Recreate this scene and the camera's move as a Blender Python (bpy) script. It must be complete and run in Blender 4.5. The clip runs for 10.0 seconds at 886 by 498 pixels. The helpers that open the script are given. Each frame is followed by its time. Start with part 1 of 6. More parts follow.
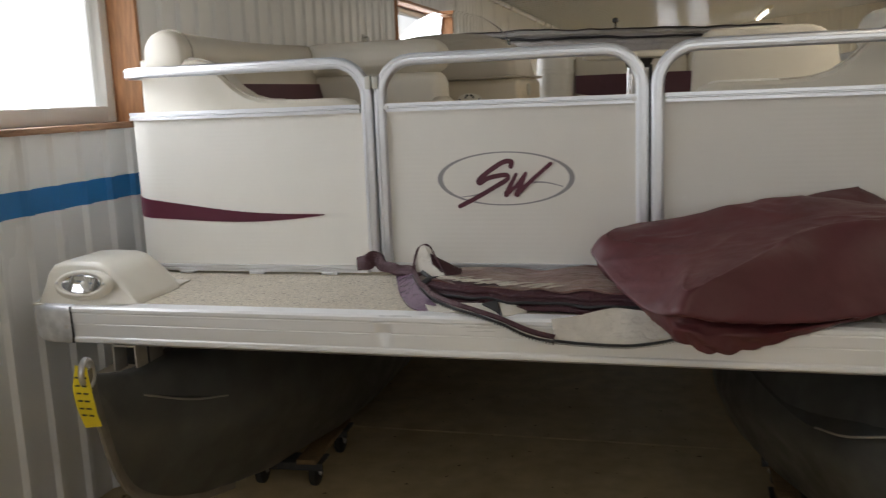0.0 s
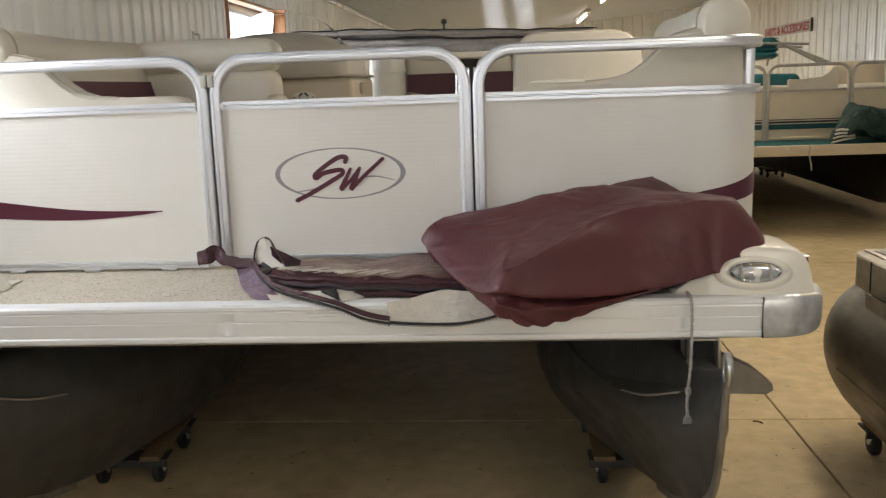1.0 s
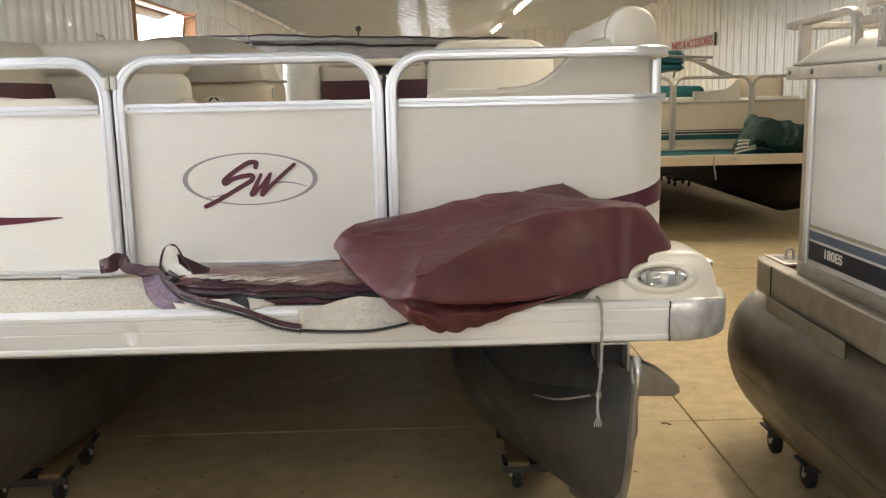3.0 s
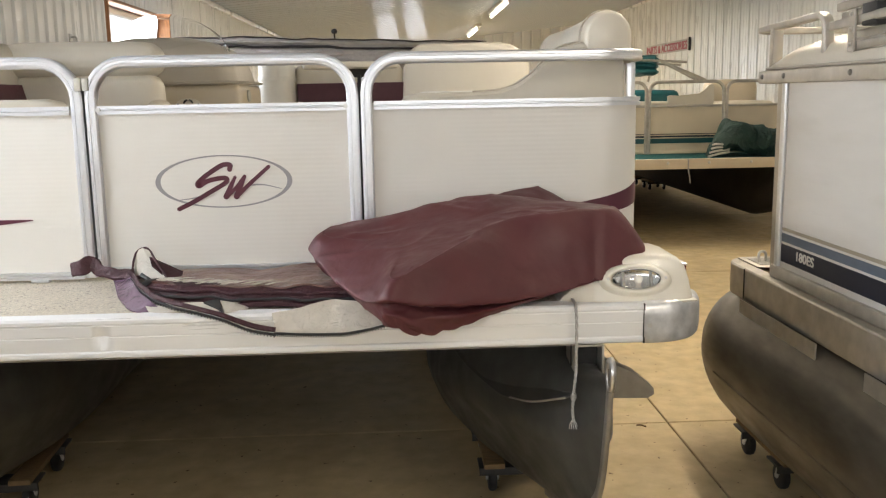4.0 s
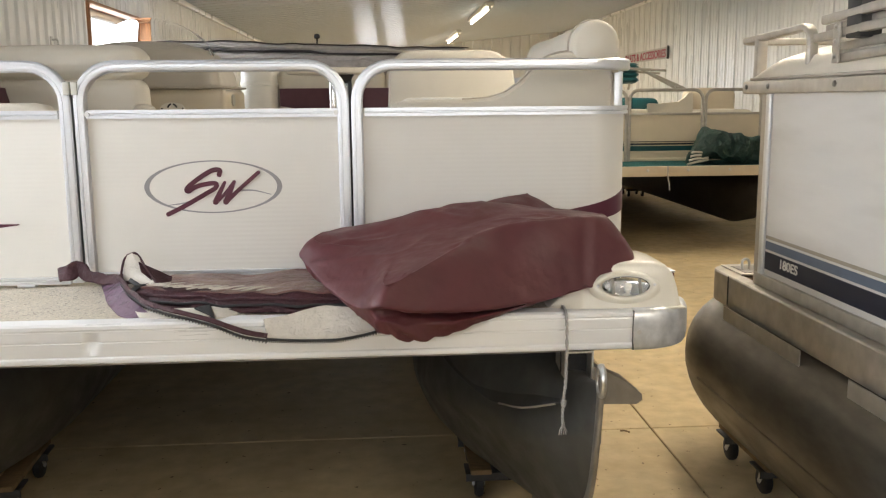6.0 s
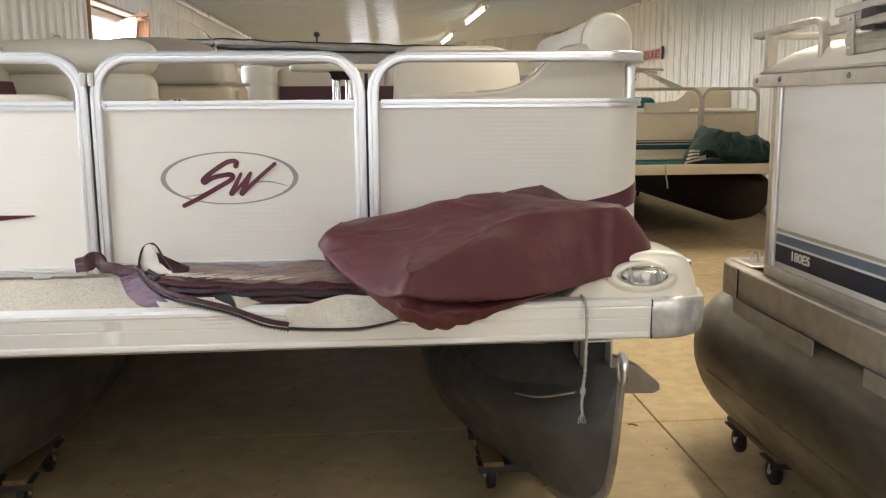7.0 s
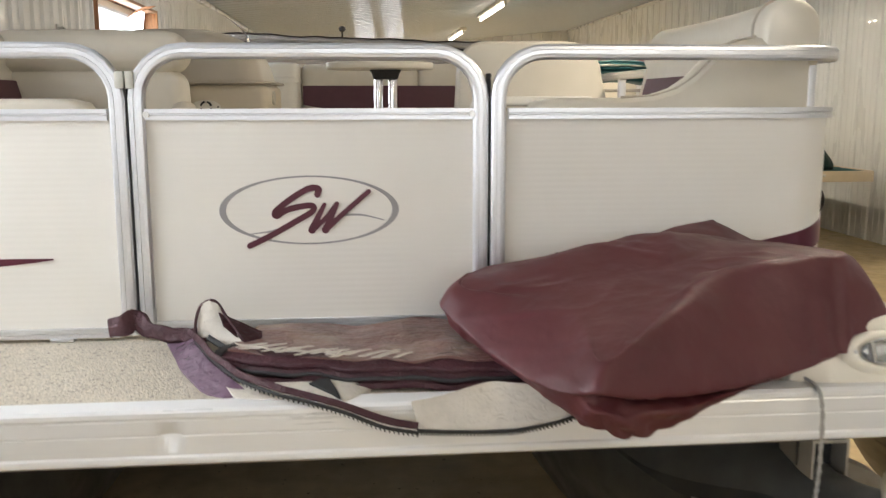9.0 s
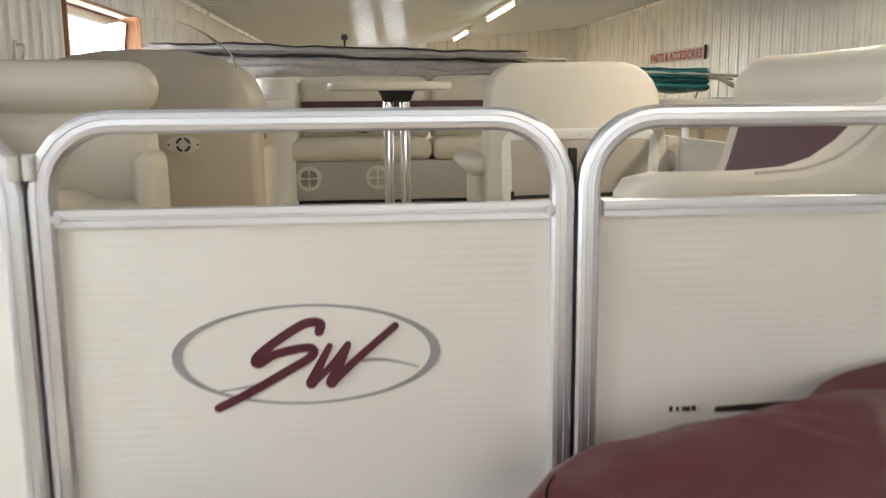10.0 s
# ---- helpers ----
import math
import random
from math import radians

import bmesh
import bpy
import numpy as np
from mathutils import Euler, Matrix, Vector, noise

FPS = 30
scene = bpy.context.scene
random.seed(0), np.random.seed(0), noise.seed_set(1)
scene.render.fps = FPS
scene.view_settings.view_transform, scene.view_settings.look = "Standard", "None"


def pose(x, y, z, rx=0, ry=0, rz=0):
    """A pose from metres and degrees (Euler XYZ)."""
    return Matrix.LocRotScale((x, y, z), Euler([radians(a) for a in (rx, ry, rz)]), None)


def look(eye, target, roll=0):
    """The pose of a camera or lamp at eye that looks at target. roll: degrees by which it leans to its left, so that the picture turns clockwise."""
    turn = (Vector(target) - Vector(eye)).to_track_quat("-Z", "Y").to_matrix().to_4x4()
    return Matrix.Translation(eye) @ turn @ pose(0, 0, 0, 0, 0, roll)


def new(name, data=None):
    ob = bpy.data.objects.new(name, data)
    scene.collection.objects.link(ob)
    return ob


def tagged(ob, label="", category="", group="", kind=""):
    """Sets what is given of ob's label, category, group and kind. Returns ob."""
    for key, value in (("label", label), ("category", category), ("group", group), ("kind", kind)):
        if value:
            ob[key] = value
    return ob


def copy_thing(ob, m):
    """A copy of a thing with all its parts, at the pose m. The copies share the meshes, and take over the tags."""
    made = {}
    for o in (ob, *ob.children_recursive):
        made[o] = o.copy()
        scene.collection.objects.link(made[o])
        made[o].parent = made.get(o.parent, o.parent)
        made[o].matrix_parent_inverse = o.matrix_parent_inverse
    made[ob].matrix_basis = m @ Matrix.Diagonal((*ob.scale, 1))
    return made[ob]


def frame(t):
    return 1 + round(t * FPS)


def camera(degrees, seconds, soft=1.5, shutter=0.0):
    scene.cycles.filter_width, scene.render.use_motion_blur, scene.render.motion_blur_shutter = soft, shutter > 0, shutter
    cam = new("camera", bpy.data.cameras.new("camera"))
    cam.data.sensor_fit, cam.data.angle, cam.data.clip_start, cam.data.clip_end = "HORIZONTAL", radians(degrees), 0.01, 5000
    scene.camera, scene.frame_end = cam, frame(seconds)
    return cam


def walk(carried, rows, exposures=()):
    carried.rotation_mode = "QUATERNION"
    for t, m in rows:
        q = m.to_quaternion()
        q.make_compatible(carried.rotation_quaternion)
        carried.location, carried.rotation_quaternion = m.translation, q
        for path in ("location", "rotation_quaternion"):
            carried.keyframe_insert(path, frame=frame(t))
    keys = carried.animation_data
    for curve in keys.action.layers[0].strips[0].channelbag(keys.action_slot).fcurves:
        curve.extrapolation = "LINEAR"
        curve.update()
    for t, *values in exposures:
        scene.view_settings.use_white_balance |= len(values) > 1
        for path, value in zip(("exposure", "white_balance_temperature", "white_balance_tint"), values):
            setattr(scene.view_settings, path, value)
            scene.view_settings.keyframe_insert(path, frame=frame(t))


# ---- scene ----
cam = camera(53.8, 10.0, soft=1.25, shutter=0.3)
EXPOSURES = [(0, -1.62), (0.5, -1.36), (1.0, -1.08), (2.0, -0.96), (2.5, -0.83), (4.5, -0.66), (7.5, -0.72), (10, -0.75)]
PATH = [
    (0, (0.455, -0.007, 1.346), (-0.061, 1.894, 1.0), -2.3),
    (0.5, (0.45, -0.133, 1.364), (0.167, 1.814, 1.005), -2.1),
    (1, (0.489, -0.151, 1.351), (0.334, 1.809, 0.986), -2.0),
    (1.5, (0.493, -0.154, 1.35), (0.431, 1.812, 0.987), -1.7),
    (2, (0.496, -0.147, 1.349), (0.478, 1.82, 0.987), -1.6),
    (2.5, (0.496, -0.142, 1.346), (0.504, 1.826, 0.99), -1.4),
    (4, (0.502, -0.137, 1.341), (0.591, 1.831, 0.996), -1.0),
    (4.5, (0.495, -0.14, 1.345), (0.601, 1.828, 1.005), -0.9),
    (5, (0.497, -0.141, 1.35), (0.617, 1.827, 1.011), -0.8),
    (6.5, (0.432, -0.15, 1.339), (0.583, 1.817, 1.008), -0.4),
    (7, (0.393, -0.154, 1.319), (0.555, 1.812, 0.989), -0.4),
    (7.5, (0.369, -0.058, 1.298), (0.542, 1.905, 0.961), -0.3),
    (8, (0.348, 0.145, 1.289), (0.532, 2.106, 0.946), -0.2),
    (8.5, (0.26, 0.292, 1.28), (0.449, 2.253, 0.937), 0.1),
    (9, (0.104, 0.478, 1.345), (0.287, 2.442, 1.011), -0.1),
    (9.5, (0.046, 0.772, 1.401), (0.226, 2.734, 1.06), -0.5),
    (10, (0.076, 1.149, 1.482), (0.256, 3.111, 1.137), -0.5),
]
walk(cam, [(t, look(eye, target, roll)) for t, eye, target, roll in PATH], exposures=EXPOSURES)

# ---- light ----
world = bpy.data.worlds.new("sky")
scene.world = world
world.use_nodes = True
wn = world.node_tree
sky = wn.nodes.new("ShaderNodeTexSky")
sky.sky_type, sky.sun_disc = "NISHITA", False
sky.sun_elevation, sky.sun_rotation = radians(38), radians(250)
wn.nodes["Background"].inputs["Strength"].default_value = 0.12
wn.links.new(sky.outputs[0], wn.nodes["Background"].inputs[0])


def area_lamp(name, eye, target, sx, sy, power, colour):
    d = bpy.data.lights.new(name, "AREA")
    d.shape, d.size, d.size_y, d.energy, d.color = "RECTANGLE", sx, sy, power, colour
    ob = new(name, d)
    ob.matrix_world = look(eye, target)
    return ob


WALL_L, WALL_R, WALL_B, WALL_F = -1.5, 5.0, 21.2, -4.5
DAY = (0.89, 0.93, 1.0)
area_lamp("window_daylight", (WALL_L - 0.10, 1.9, 1.85), (2.0, 1.9, 1.3), 1.5, 1.0, 72, DAY)
area_lamp("window_daylight", (WALL_L - 0.10, 6.95, 1.75), (2.0, 6.95, 1.3), 1.5, 0.7, 40, DAY)
# lamp of the unseen rear window, added to brighten the bow fence
area_lamp("window_daylight", (WALL_L - 0.10, -2.2, 1.85), (2.0, -2.0, 1.3), 1.5, 1.0, 112, DAY)
# added front fill, through an unseen opening made for it
area_lamp("window_daylight", (1.4, WALL_F - 0.1, 1.85), (1.4, 4.0, 1.3), 3.4, 1.1, 38, DAY)
area_lamp("window_daylight", (0.65, WALL_B + 0.1, 1.95), (0.65, 10, 1.3), 1.2, 0.9, 40, DAY)
TUBES = [-2.2, 2.6, 7.4, 12.2, 17.0]
for y in TUBES:
    area_lamp("tube_light", (2.03, y + 1.22, 2.54), (2.03, y + 1.22, 0), 0.12, 2.4, 84 if y < 5 else 135, (1.0, 0.88, 0.71))


# ---- materials ----
def material(name, colour, rough=0.5, metal=0.0, grain=0.0, grain_scale=60.0, stain=0.0, stain_scale=3.0, stain_colour=None,
             bump=0.0, bump_scale=200.0, coat=0.0, stretch=(1, 1, 1), spec=0.5, rough_var=0.0, sheen=0.0):
    """Principled surface with fine grain, broad stains and bump, in object metres."""
    m = bpy.data.materials.new(name)
    m.use_nodes = True
    nt = m.node_tree
    b = nt.nodes["Principled BSDF"]
    b.inputs["Roughness"].default_value = rough
    b.inputs["Metallic"].default_value = metal
    b.inputs["Coat Weight"].default_value = coat
    b.inputs["Specular IOR Level"].default_value = spec
    b.inputs["Sheen Weight"].default_value = sheen
    tc = nt.nodes.new("ShaderNodeTexCoord")
    mp = nt.nodes.new("ShaderNodeMapping")
    mp.inputs["Scale"].default_value = stretch
    nt.links.new(tc.outputs["Object"], mp.inputs[0])

    def noise_tex(scale, detail=4.0):
        n = nt.nodes.new("ShaderNodeTexNoise")
        n.inputs["Scale"].default_value, n.inputs["Detail"].default_value = scale, detail
        nt.links.new(mp.outputs[0], n.inputs["Vector"])
        return n

    def mix(fac, a, c):
        x = nt.nodes.new("ShaderNodeMix")
        x.data_type = "RGBA"
        nt.links.new(fac, x.inputs[0])
        for v, k in ((a, 6), (c, 7)):
            if isinstance(v, tuple):
                x.inputs[k].default_value = (*v, 1)
            else:
                nt.links.new(v, x.inputs[k])
        return x.outputs[2]

    def ramp(src, lo, hi):
        r = nt.nodes.new("ShaderNodeMapRange")
        r.inputs[1].default_value, r.inputs[2].default_value = lo, hi
        nt.links.new(src, r.inputs[0])
        return r.outputs[0]

    out = tuple(colour)
    n1 = noise_tex(grain_scale)
    f1 = ramp(n1.outputs[0], 0.3, 0.7)
    dark = tuple(c * (1 - grain) for c in colour)
    lite = tuple(min(1, c * (1 + grain * 0.6)) for c in colour)
    out = mix(f1, dark, lite)
    if stain:
        n2 = noise_tex(stain_scale, 6.0)
        f2 = ramp(n2.outputs[0], 0.5, 0.78)
        sc = nt.nodes.new("ShaderNodeMath")
        sc.operation = "MULTIPLY"
        sc.inputs[1].default_value = stain
        nt.links.new(f2, sc.inputs[0])
        out = mix(sc.outputs[0], out, stain_colour or tuple(c * 0.5 for c in colour))
    nt.links.new(out, b.inputs["Base Color"])
    if rough_var:
        n3 = noise_tex(stain_scale * 2.3, 5.0)
        r = nt.nodes.new("ShaderNodeMapRange")
        r.inputs[1].default_value, r.inputs[2].default_value = 0.3, 0.7
        r.inputs[3].default_value, r.inputs[4].default_value = max(0.02, rough - rough_var), min(1, rough + rough_var)
        nt.links.new(n3.outputs[0], r.inputs[0])
        nt.links.new(r.outputs[0], b.inputs["Roughness"])
    if bump:
        n4 = noise_tex(bump_scale, 3.0)
        bp = nt.nodes.new("ShaderNodeBump")
        bp.inputs["Strength"].default_value, bp.inputs["Distance"].default_value = 1.0, bump
        nt.links.new(n4.outputs[0], bp.inputs["Height"])
        nt.links.new(bp.outputs[0], b.inputs["Normal"])
    return m


def ridged(m, axis, period, depth):
    """Adds fine parallel rolled lines to a material's relief."""
    nt = m.node_tree
    b = nt.nodes["Principled BSDF"]
    tc = nt.nodes.new("ShaderNodeTexCoord")
    w = nt.nodes.new("ShaderNodeTexWave")
    w.wave_type, w.bands_direction, w.wave_profile = "BANDS", axis, "SIN"
    w.inputs["Scale"].default_value = 0.314 / period
    w.inputs["Distortion"].default_value = 0.0
    bp = nt.nodes.new("ShaderNodeBump")
    bp.inputs["Strength"].default_value, bp.inputs["Distance"].default_value = 1.0, depth
    nt.links.new(tc.outputs["Object"], w.inputs["Vector"])
    nt.links.new(w.outputs[0], bp.inputs["Height"])
    old = b.inputs["Normal"].links
    if old:
        nt.links.new(old[0].from_socket, bp.inputs["Normal"])
    nt.links.new(bp.outputs[0], b.inputs["Normal"])
    return m


def creased(m, scale, depth):
    """Adds a crumpled-sheet relief: sharp creases between bent facets."""
    nt = m.node_tree
    b = nt.nodes["Principled BSDF"]
    tc = nt.nodes.new("ShaderNodeTexCoord")
    last = b.inputs["Normal"].links[0].from_socket if b.inputs["Normal"].links else None
    for k, (sc, dp) in enumerate(((scale, depth), (scale * 2.7, depth * 0.4))):
        n = nt.nodes.new("ShaderNodeTexNoise")
        n.inputs["Scale"].default_value = sc * 0.6
        nt.links.new(tc.outputs["Object"], n.inputs["Vector"])
        mx = nt.nodes.new("ShaderNodeMix")
        mx.data_type = "VECTOR"
        mx.inputs[0].default_value = 0.16
        nt.links.new(tc.outputs["Object"], mx.inputs[4])
        nt.links.new(n.outputs["Color"], mx.inputs[5])
        v = nt.nodes.new("ShaderNodeTexVoronoi")
        v.feature = "SMOOTH_F1"
        v.inputs["Scale"].default_value = sc
        v.inputs["Smoothness"].default_value = 0.12
        nt.links.new(mx.outputs[1], v.inputs["Vector"])
        bp = nt.nodes.new("ShaderNodeBump")
        bp.inputs["Strength"].default_value, bp.inputs["Distance"].default_value = 1.0, dp
        nt.links.new(v.outputs["Distance"], bp.inputs["Height"])
        if last:
            nt.links.new(last, bp.inputs["Normal"])
        last = bp.outputs[0]
    nt.links.new(last, b.inputs["Normal"])
    return m


def specked(m, scale, lo, colour):
    """Scatters small dark specks over a surface."""
    nt = m.node_tree
    b = nt.nodes["Principled BSDF"]
    src = b.inputs["Base Color"].links[0].from_socket
    tc = nt.nodes.new("ShaderNodeTexCoord")
    n = nt.nodes.new("ShaderNodeTexNoise")
    n.inputs["Scale"].default_value, n.inputs["Detail"].default_value = scale, 2.0
    nt.links.new(tc.outputs["Object"], n.inputs["Vector"])
    r = nt.nodes.new("ShaderNodeMapRange")
    r.inputs[1].default_value, r.inputs[2].default_value = lo, lo + 0.04
    nt.links.new(n.outputs[0], r.inputs[0])
    x = nt.nodes.new("ShaderNodeMix")
    x.data_type = "RGBA"
    nt.links.new(r.outputs[0], x.inputs[0])
    nt.links.new(src, x.inputs[6])
    x.inputs[7].default_value = (*colour, 1)
    nt.links.new(x.outputs[2], b.inputs["Base Color"])
    return m


def glow(name, colour, strength):
    m = bpy.data.materials.new(name)
    m.use_nodes = True
    b = m.node_tree.nodes["Principled BSDF"]
    b.inputs["Base Color"].default_value = (*colour, 1)
    b.inputs["Emission Color"].default_value = (*colour, 1)
    b.inputs["Emission Strength"].default_value = strength
    return m


def clear(name, colour=(1, 1, 1), rough=0.02, weight=1.0):
    m = bpy.data.materials.new(name)
    m.use_nodes = True
    b = m.node_tree.nodes["Principled BSDF"]
    b.inputs["Base Color"].default_value = (*colour, 1)
    b.inputs["Transmission Weight"].default_value = weight
    b.inputs["Roughness"].default_value = rough
    b.inputs["IOR"].default_value = 1.15
    return m


SKIN = ridged(material("fence_skin", (0.74, 0.715, 0.655), 0.42, grain=0.02, grain_scale=9, stain=0.06, stain_scale=4, stain_colour=(0.52, 0.47, 0.38), rough_var=0.08), "Z", 0.0135, 0.00017)
SKIN_B = material("second_skin", (0.66, 0.64, 0.60), 0.5, grain=0.04, grain_scale=7, stain=0.35, stain_scale=5, stain_colour=(0.45, 0.42, 0.37), stretch=(1, 0.5, 2.5))
SKIN_G = material("third_skin", (0.66, 0.57, 0.43), 0.45, grain=0.04, grain_scale=8, stain=0.2, stain_scale=4)
ALU = material("aluminium", (0.74, 0.75, 0.77), 0.34, 0.9, grain=0.02, grain_scale=90)
ALU_TRIM = material("deck_trim", (0.84, 0.845, 0.84), 0.32, 0.15, grain=0.015, grain_scale=30, stain=0.05, stain_scale=4, stain_colour=(0.62, 0.60, 0.57), rough_var=0.05, stretch=(0.25, 1, 3))
ALU_CAST = material("cast_cap", (0.74, 0.75, 0.76), 0.40, 0.6, grain=0.20, grain_scale=30, stain=0.6, stain_scale=14, stain_colour=(0.30, 0.32, 0.33), bump=0.0008, bump_scale=60)
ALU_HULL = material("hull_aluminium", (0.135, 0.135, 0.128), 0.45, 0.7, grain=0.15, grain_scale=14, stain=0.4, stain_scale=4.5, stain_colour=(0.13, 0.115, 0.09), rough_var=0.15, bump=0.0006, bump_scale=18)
ALU_HULL_B = material("second_hull", (0.135, 0.118, 0.092), 0.42, 0.6, grain=0.22, grain_scale=20, stain=0.75, stain_scale=4.0, stain_colour=(0.060, 0.044, 0.030), rough_var=0.12, bump=0.0005, bump_scale=14, stretch=(1, 0.5, 1.6))
ALU_OLD = material("weathered_aluminium", (0.50, 0.47, 0.42), 0.45, 0.7, grain=0.12, grain_scale=25, stain=0.4, stain_scale=8, stain_colour=(0.28, 0.25, 0.2), rough_var=0.1)
GALV = material("dark_channel", (0.28, 0.27, 0.25), 0.5, 0.7, grain=0.2, grain_scale=20, stain=0.4, stain_scale=8)
CHROME = material("chrome", (0.85, 0.85, 0.86), 0.10, 1.0)
PLATE = material("side_plate", (0.30, 0.27, 0.23), 0.5, 0.6, grain=0.2, grain_scale=18, stain=0.5, stain_scale=7, stain_colour=(0.11, 0.09, 0.07))
BEIGE = material("beige_moulding", (0.60, 0.52, 0.39), 0.4, grain=0.03, grain_scale=10, stain=0.15, stain_scale=5)
# off-white bench moulding, greyed to paint in the shade below the seat
SHADEBASE = material("shaded_moulding", (0.46, 0.45, 0.42), 0.45, grain=0.03, grain_scale=10, stain=0.15, stain_scale=5)
# hull aluminium with the deep shade under the third deck put into its colour
HULL_SHADE = material("shaded_hull", (0.035, 0.030, 0.025), 0.7, 0.3, grain=0.25, grain_scale=9, stain=0.5, stain_scale=3)
STEEL = material("zinc_steel", (0.65, 0.64, 0.62), 0.3, 0.9, grain=0.1, grain_scale=60)
RUBBER = material("black_rubber", (0.016, 0.016, 0.017), 0.55, grain=0.3, grain_scale=80)
DARK = material("black_paint", (0.03, 0.03, 0.03), 0.5, grain=0.3, grain_scale=40)
GREYBLOCK = material("hinge_nylon", (0.50, 0.49, 0.43), 0.5, grain=0.06, grain_scale=90)
CARPET = material("deck_carpet", (0.62, 0.55, 0.43), 0.95, grain=0.26, grain_scale=150, stain=0.25, stain_scale=9, stain_colour=(0.40, 0.33, 0.24), bump=0.006, bump_scale=190, sheen=0.2)
POD = material("moulded_plastic", (0.76, 0.72, 0.62), 0.32, grain=0.03, grain_scale=12, stain=0.12, stain_scale=10, coat=0.2)
VINYL = material("cream_vinyl", (0.66, 0.61, 0.51), 0.42, grain=0.04, grain_scale=10, stain=0.15, stain_scale=5, bump=0.0006, bump_scale=380)
VINYL_DK = material("taupe_vinyl", (0.46, 0.41, 0.33), 0.45, grain=0.05, grain_scale=10, stain=0.15, stain_scale=5, bump=0.0006, bump_scale=380)
VINYL_MR = material("maroon_vinyl", (0.085, 0.022, 0.035), 0.42, grain=0.08, grain_scale=30, bump=0.0006, bump_scale=380)
MAROON_DECAL = material("maroon_decal", (0.085, 0.012, 0.028), 0.35, grain=0.05, grain_scale=60)
GREY_DECAL = material("grey_decal", (0.28, 0.27, 0.27), 0.4, grain=0.06, grain_scale=50)
TARP = material("maroon_tarp", (0.092, 0.0220, 0.0255), 0.50, spec=0.42, grain=0.10, grain_scale=9, stain=0.45, stain_scale=6, stain_colour=(0.125, 0.052, 0.048), bump=0.0012, bump_scale=34, rough_var=0.10)
CANVAS_MR = material("maroon_canvas", (0.048, 0.009, 0.015), 0.6, grain=0.18, grain_scale=40, stain=0.3, stain_scale=12, bump=0.0012, bump_scale=60)
CANVAS_CR = material("cream_canvas", (0.58, 0.54, 0.47), 0.75, grain=0.08, grain_scale=40, stain=0.3, stain_scale=12, stain_colour=(0.4, 0.35, 0.28), bump=0.0012, bump_scale=90)
CANVAS_PL = material("plum_vinyl", (0.16, 0.10, 0.145), 0.22, grain=0.1, grain_scale=20, stain=0.4, stain_scale=10, bump=0.001, bump_scale=40)
CANVAS_GY = material("grey_canvas", (0.44, 0.41, 0.39), 0.8, grain=0.1, grain_scale=30, stain=0.3, stain_scale=8, bump=0.002, bump_scale=30)
CANVAS_DK = material("dark_canvas", (0.05, 0.042, 0.044), 0.7, grain=0.2, grain_scale=30, bump=0.002, bump_scale=30)
MUDDY = material("muddy_vinyl", (0.16, 0.075, 0.065), 0.38, grain=0.35, grain_scale=14, stain=0.85, stain_scale=11, stain_colour=(0.34, 0.27, 0.21), bump=0.001, bump_scale=30)
GREEN_CV = material("green_canvas", (0.009, 0.038, 0.032), 0.6, grain=0.25, grain_scale=10, stain=0.3, stain_scale=9, stain_colour=(0.02, 0.06, 0.05), bump=0.004, bump_scale=18)
TEAL = material("teal_vinyl", (0.008, 0.075, 0.085), 0.45, grain=0.1, grain_scale=20)
TEAL_CARPET = material("teal_carpet", (0.01, 0.085, 0.085), 0.95, grain=0.3, grain_scale=200, bump=0.003, bump_scale=250)
NAVY = material("navy_decal", (0.012, 0.015, 0.032), 0.4, grain=0.15, grain_scale=14, stain=0.2, stain_scale=9)
SLATE = material("slate_decal", (0.10, 0.13, 0.18), 0.45, grain=0.1, grain_scale=14, stain=0.25, stain_scale=9)
TAN_DECAL = material("tan_decal", (0.33, 0.29, 0.22), 0.45, grain=0.08, grain_scale=14)
WHITE = material("white_plastic", (0.78, 0.76, 0.70), 0.35, grain=0.02, grain_scale=12)
WALLPAINT = material("white_wall_metal", (0.86, 0.855, 0.83), 0.30, grain=0.03, grain_scale=3, stain=0.12, stain_scale=2, stain_colour=(0.62, 0.58, 0.5), coat=0.1, stretch=(1, 1, 0.3), rough_var=0.06)
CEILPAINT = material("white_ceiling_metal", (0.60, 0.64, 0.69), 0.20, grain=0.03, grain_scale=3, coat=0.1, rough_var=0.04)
BLUE = material("blue_paint", (0.02, 0.185, 0.46), 0.4, grain=0.08, grain_scale=8)
PINE = material("pine_board", (0.42, 0.20, 0.085), 0.55, grain=0.35, grain_scale=16, stain=0.3, stain_scale=6, stretch=(6, 6, 0.6), bump=0.0006, bump_scale=40)
PINE_H = material("pine_sill", (0.40, 0.22, 0.12), 0.55, grain=0.3, grain_scale=16, stain=0.3, stain_scale=6, stretch=(6, 0.6, 6), bump=0.0006, bump_scale=40)
PLYWOOD = material("dolly_plank", (0.20, 0.13, 0.06), 0.7, grain=0.3, grain_scale=30, stain=0.5, stain_scale=10, stretch=(1, 5, 1))
CONCRETE = material("concrete", (0.56, 0.44, 0.255), 0.62, grain=0.16, grain_scale=11, stain=0.55, stain_scale=2.6, stain_colour=(0.36, 0.265, 0.145), bump=0.0006, bump_scale=40, rough_var=0.14)
JOINT = material("floor_joint", (0.035, 0.028, 0.02), 0.9, grain=0.3, grain_scale=30)
ROPE = material("grey_rope", (0.42, 0.41, 0.39), 0.9, grain=0.3, grain_scale=300, bump=0.002, bump_scale=400)
YELLOW = material("yellow_tag", (0.80, 0.62, 0.015), 0.5, grain=0.05, grain_scale=20)
INK = material("black_ink", (0.03, 0.028, 0.02), 0.6)
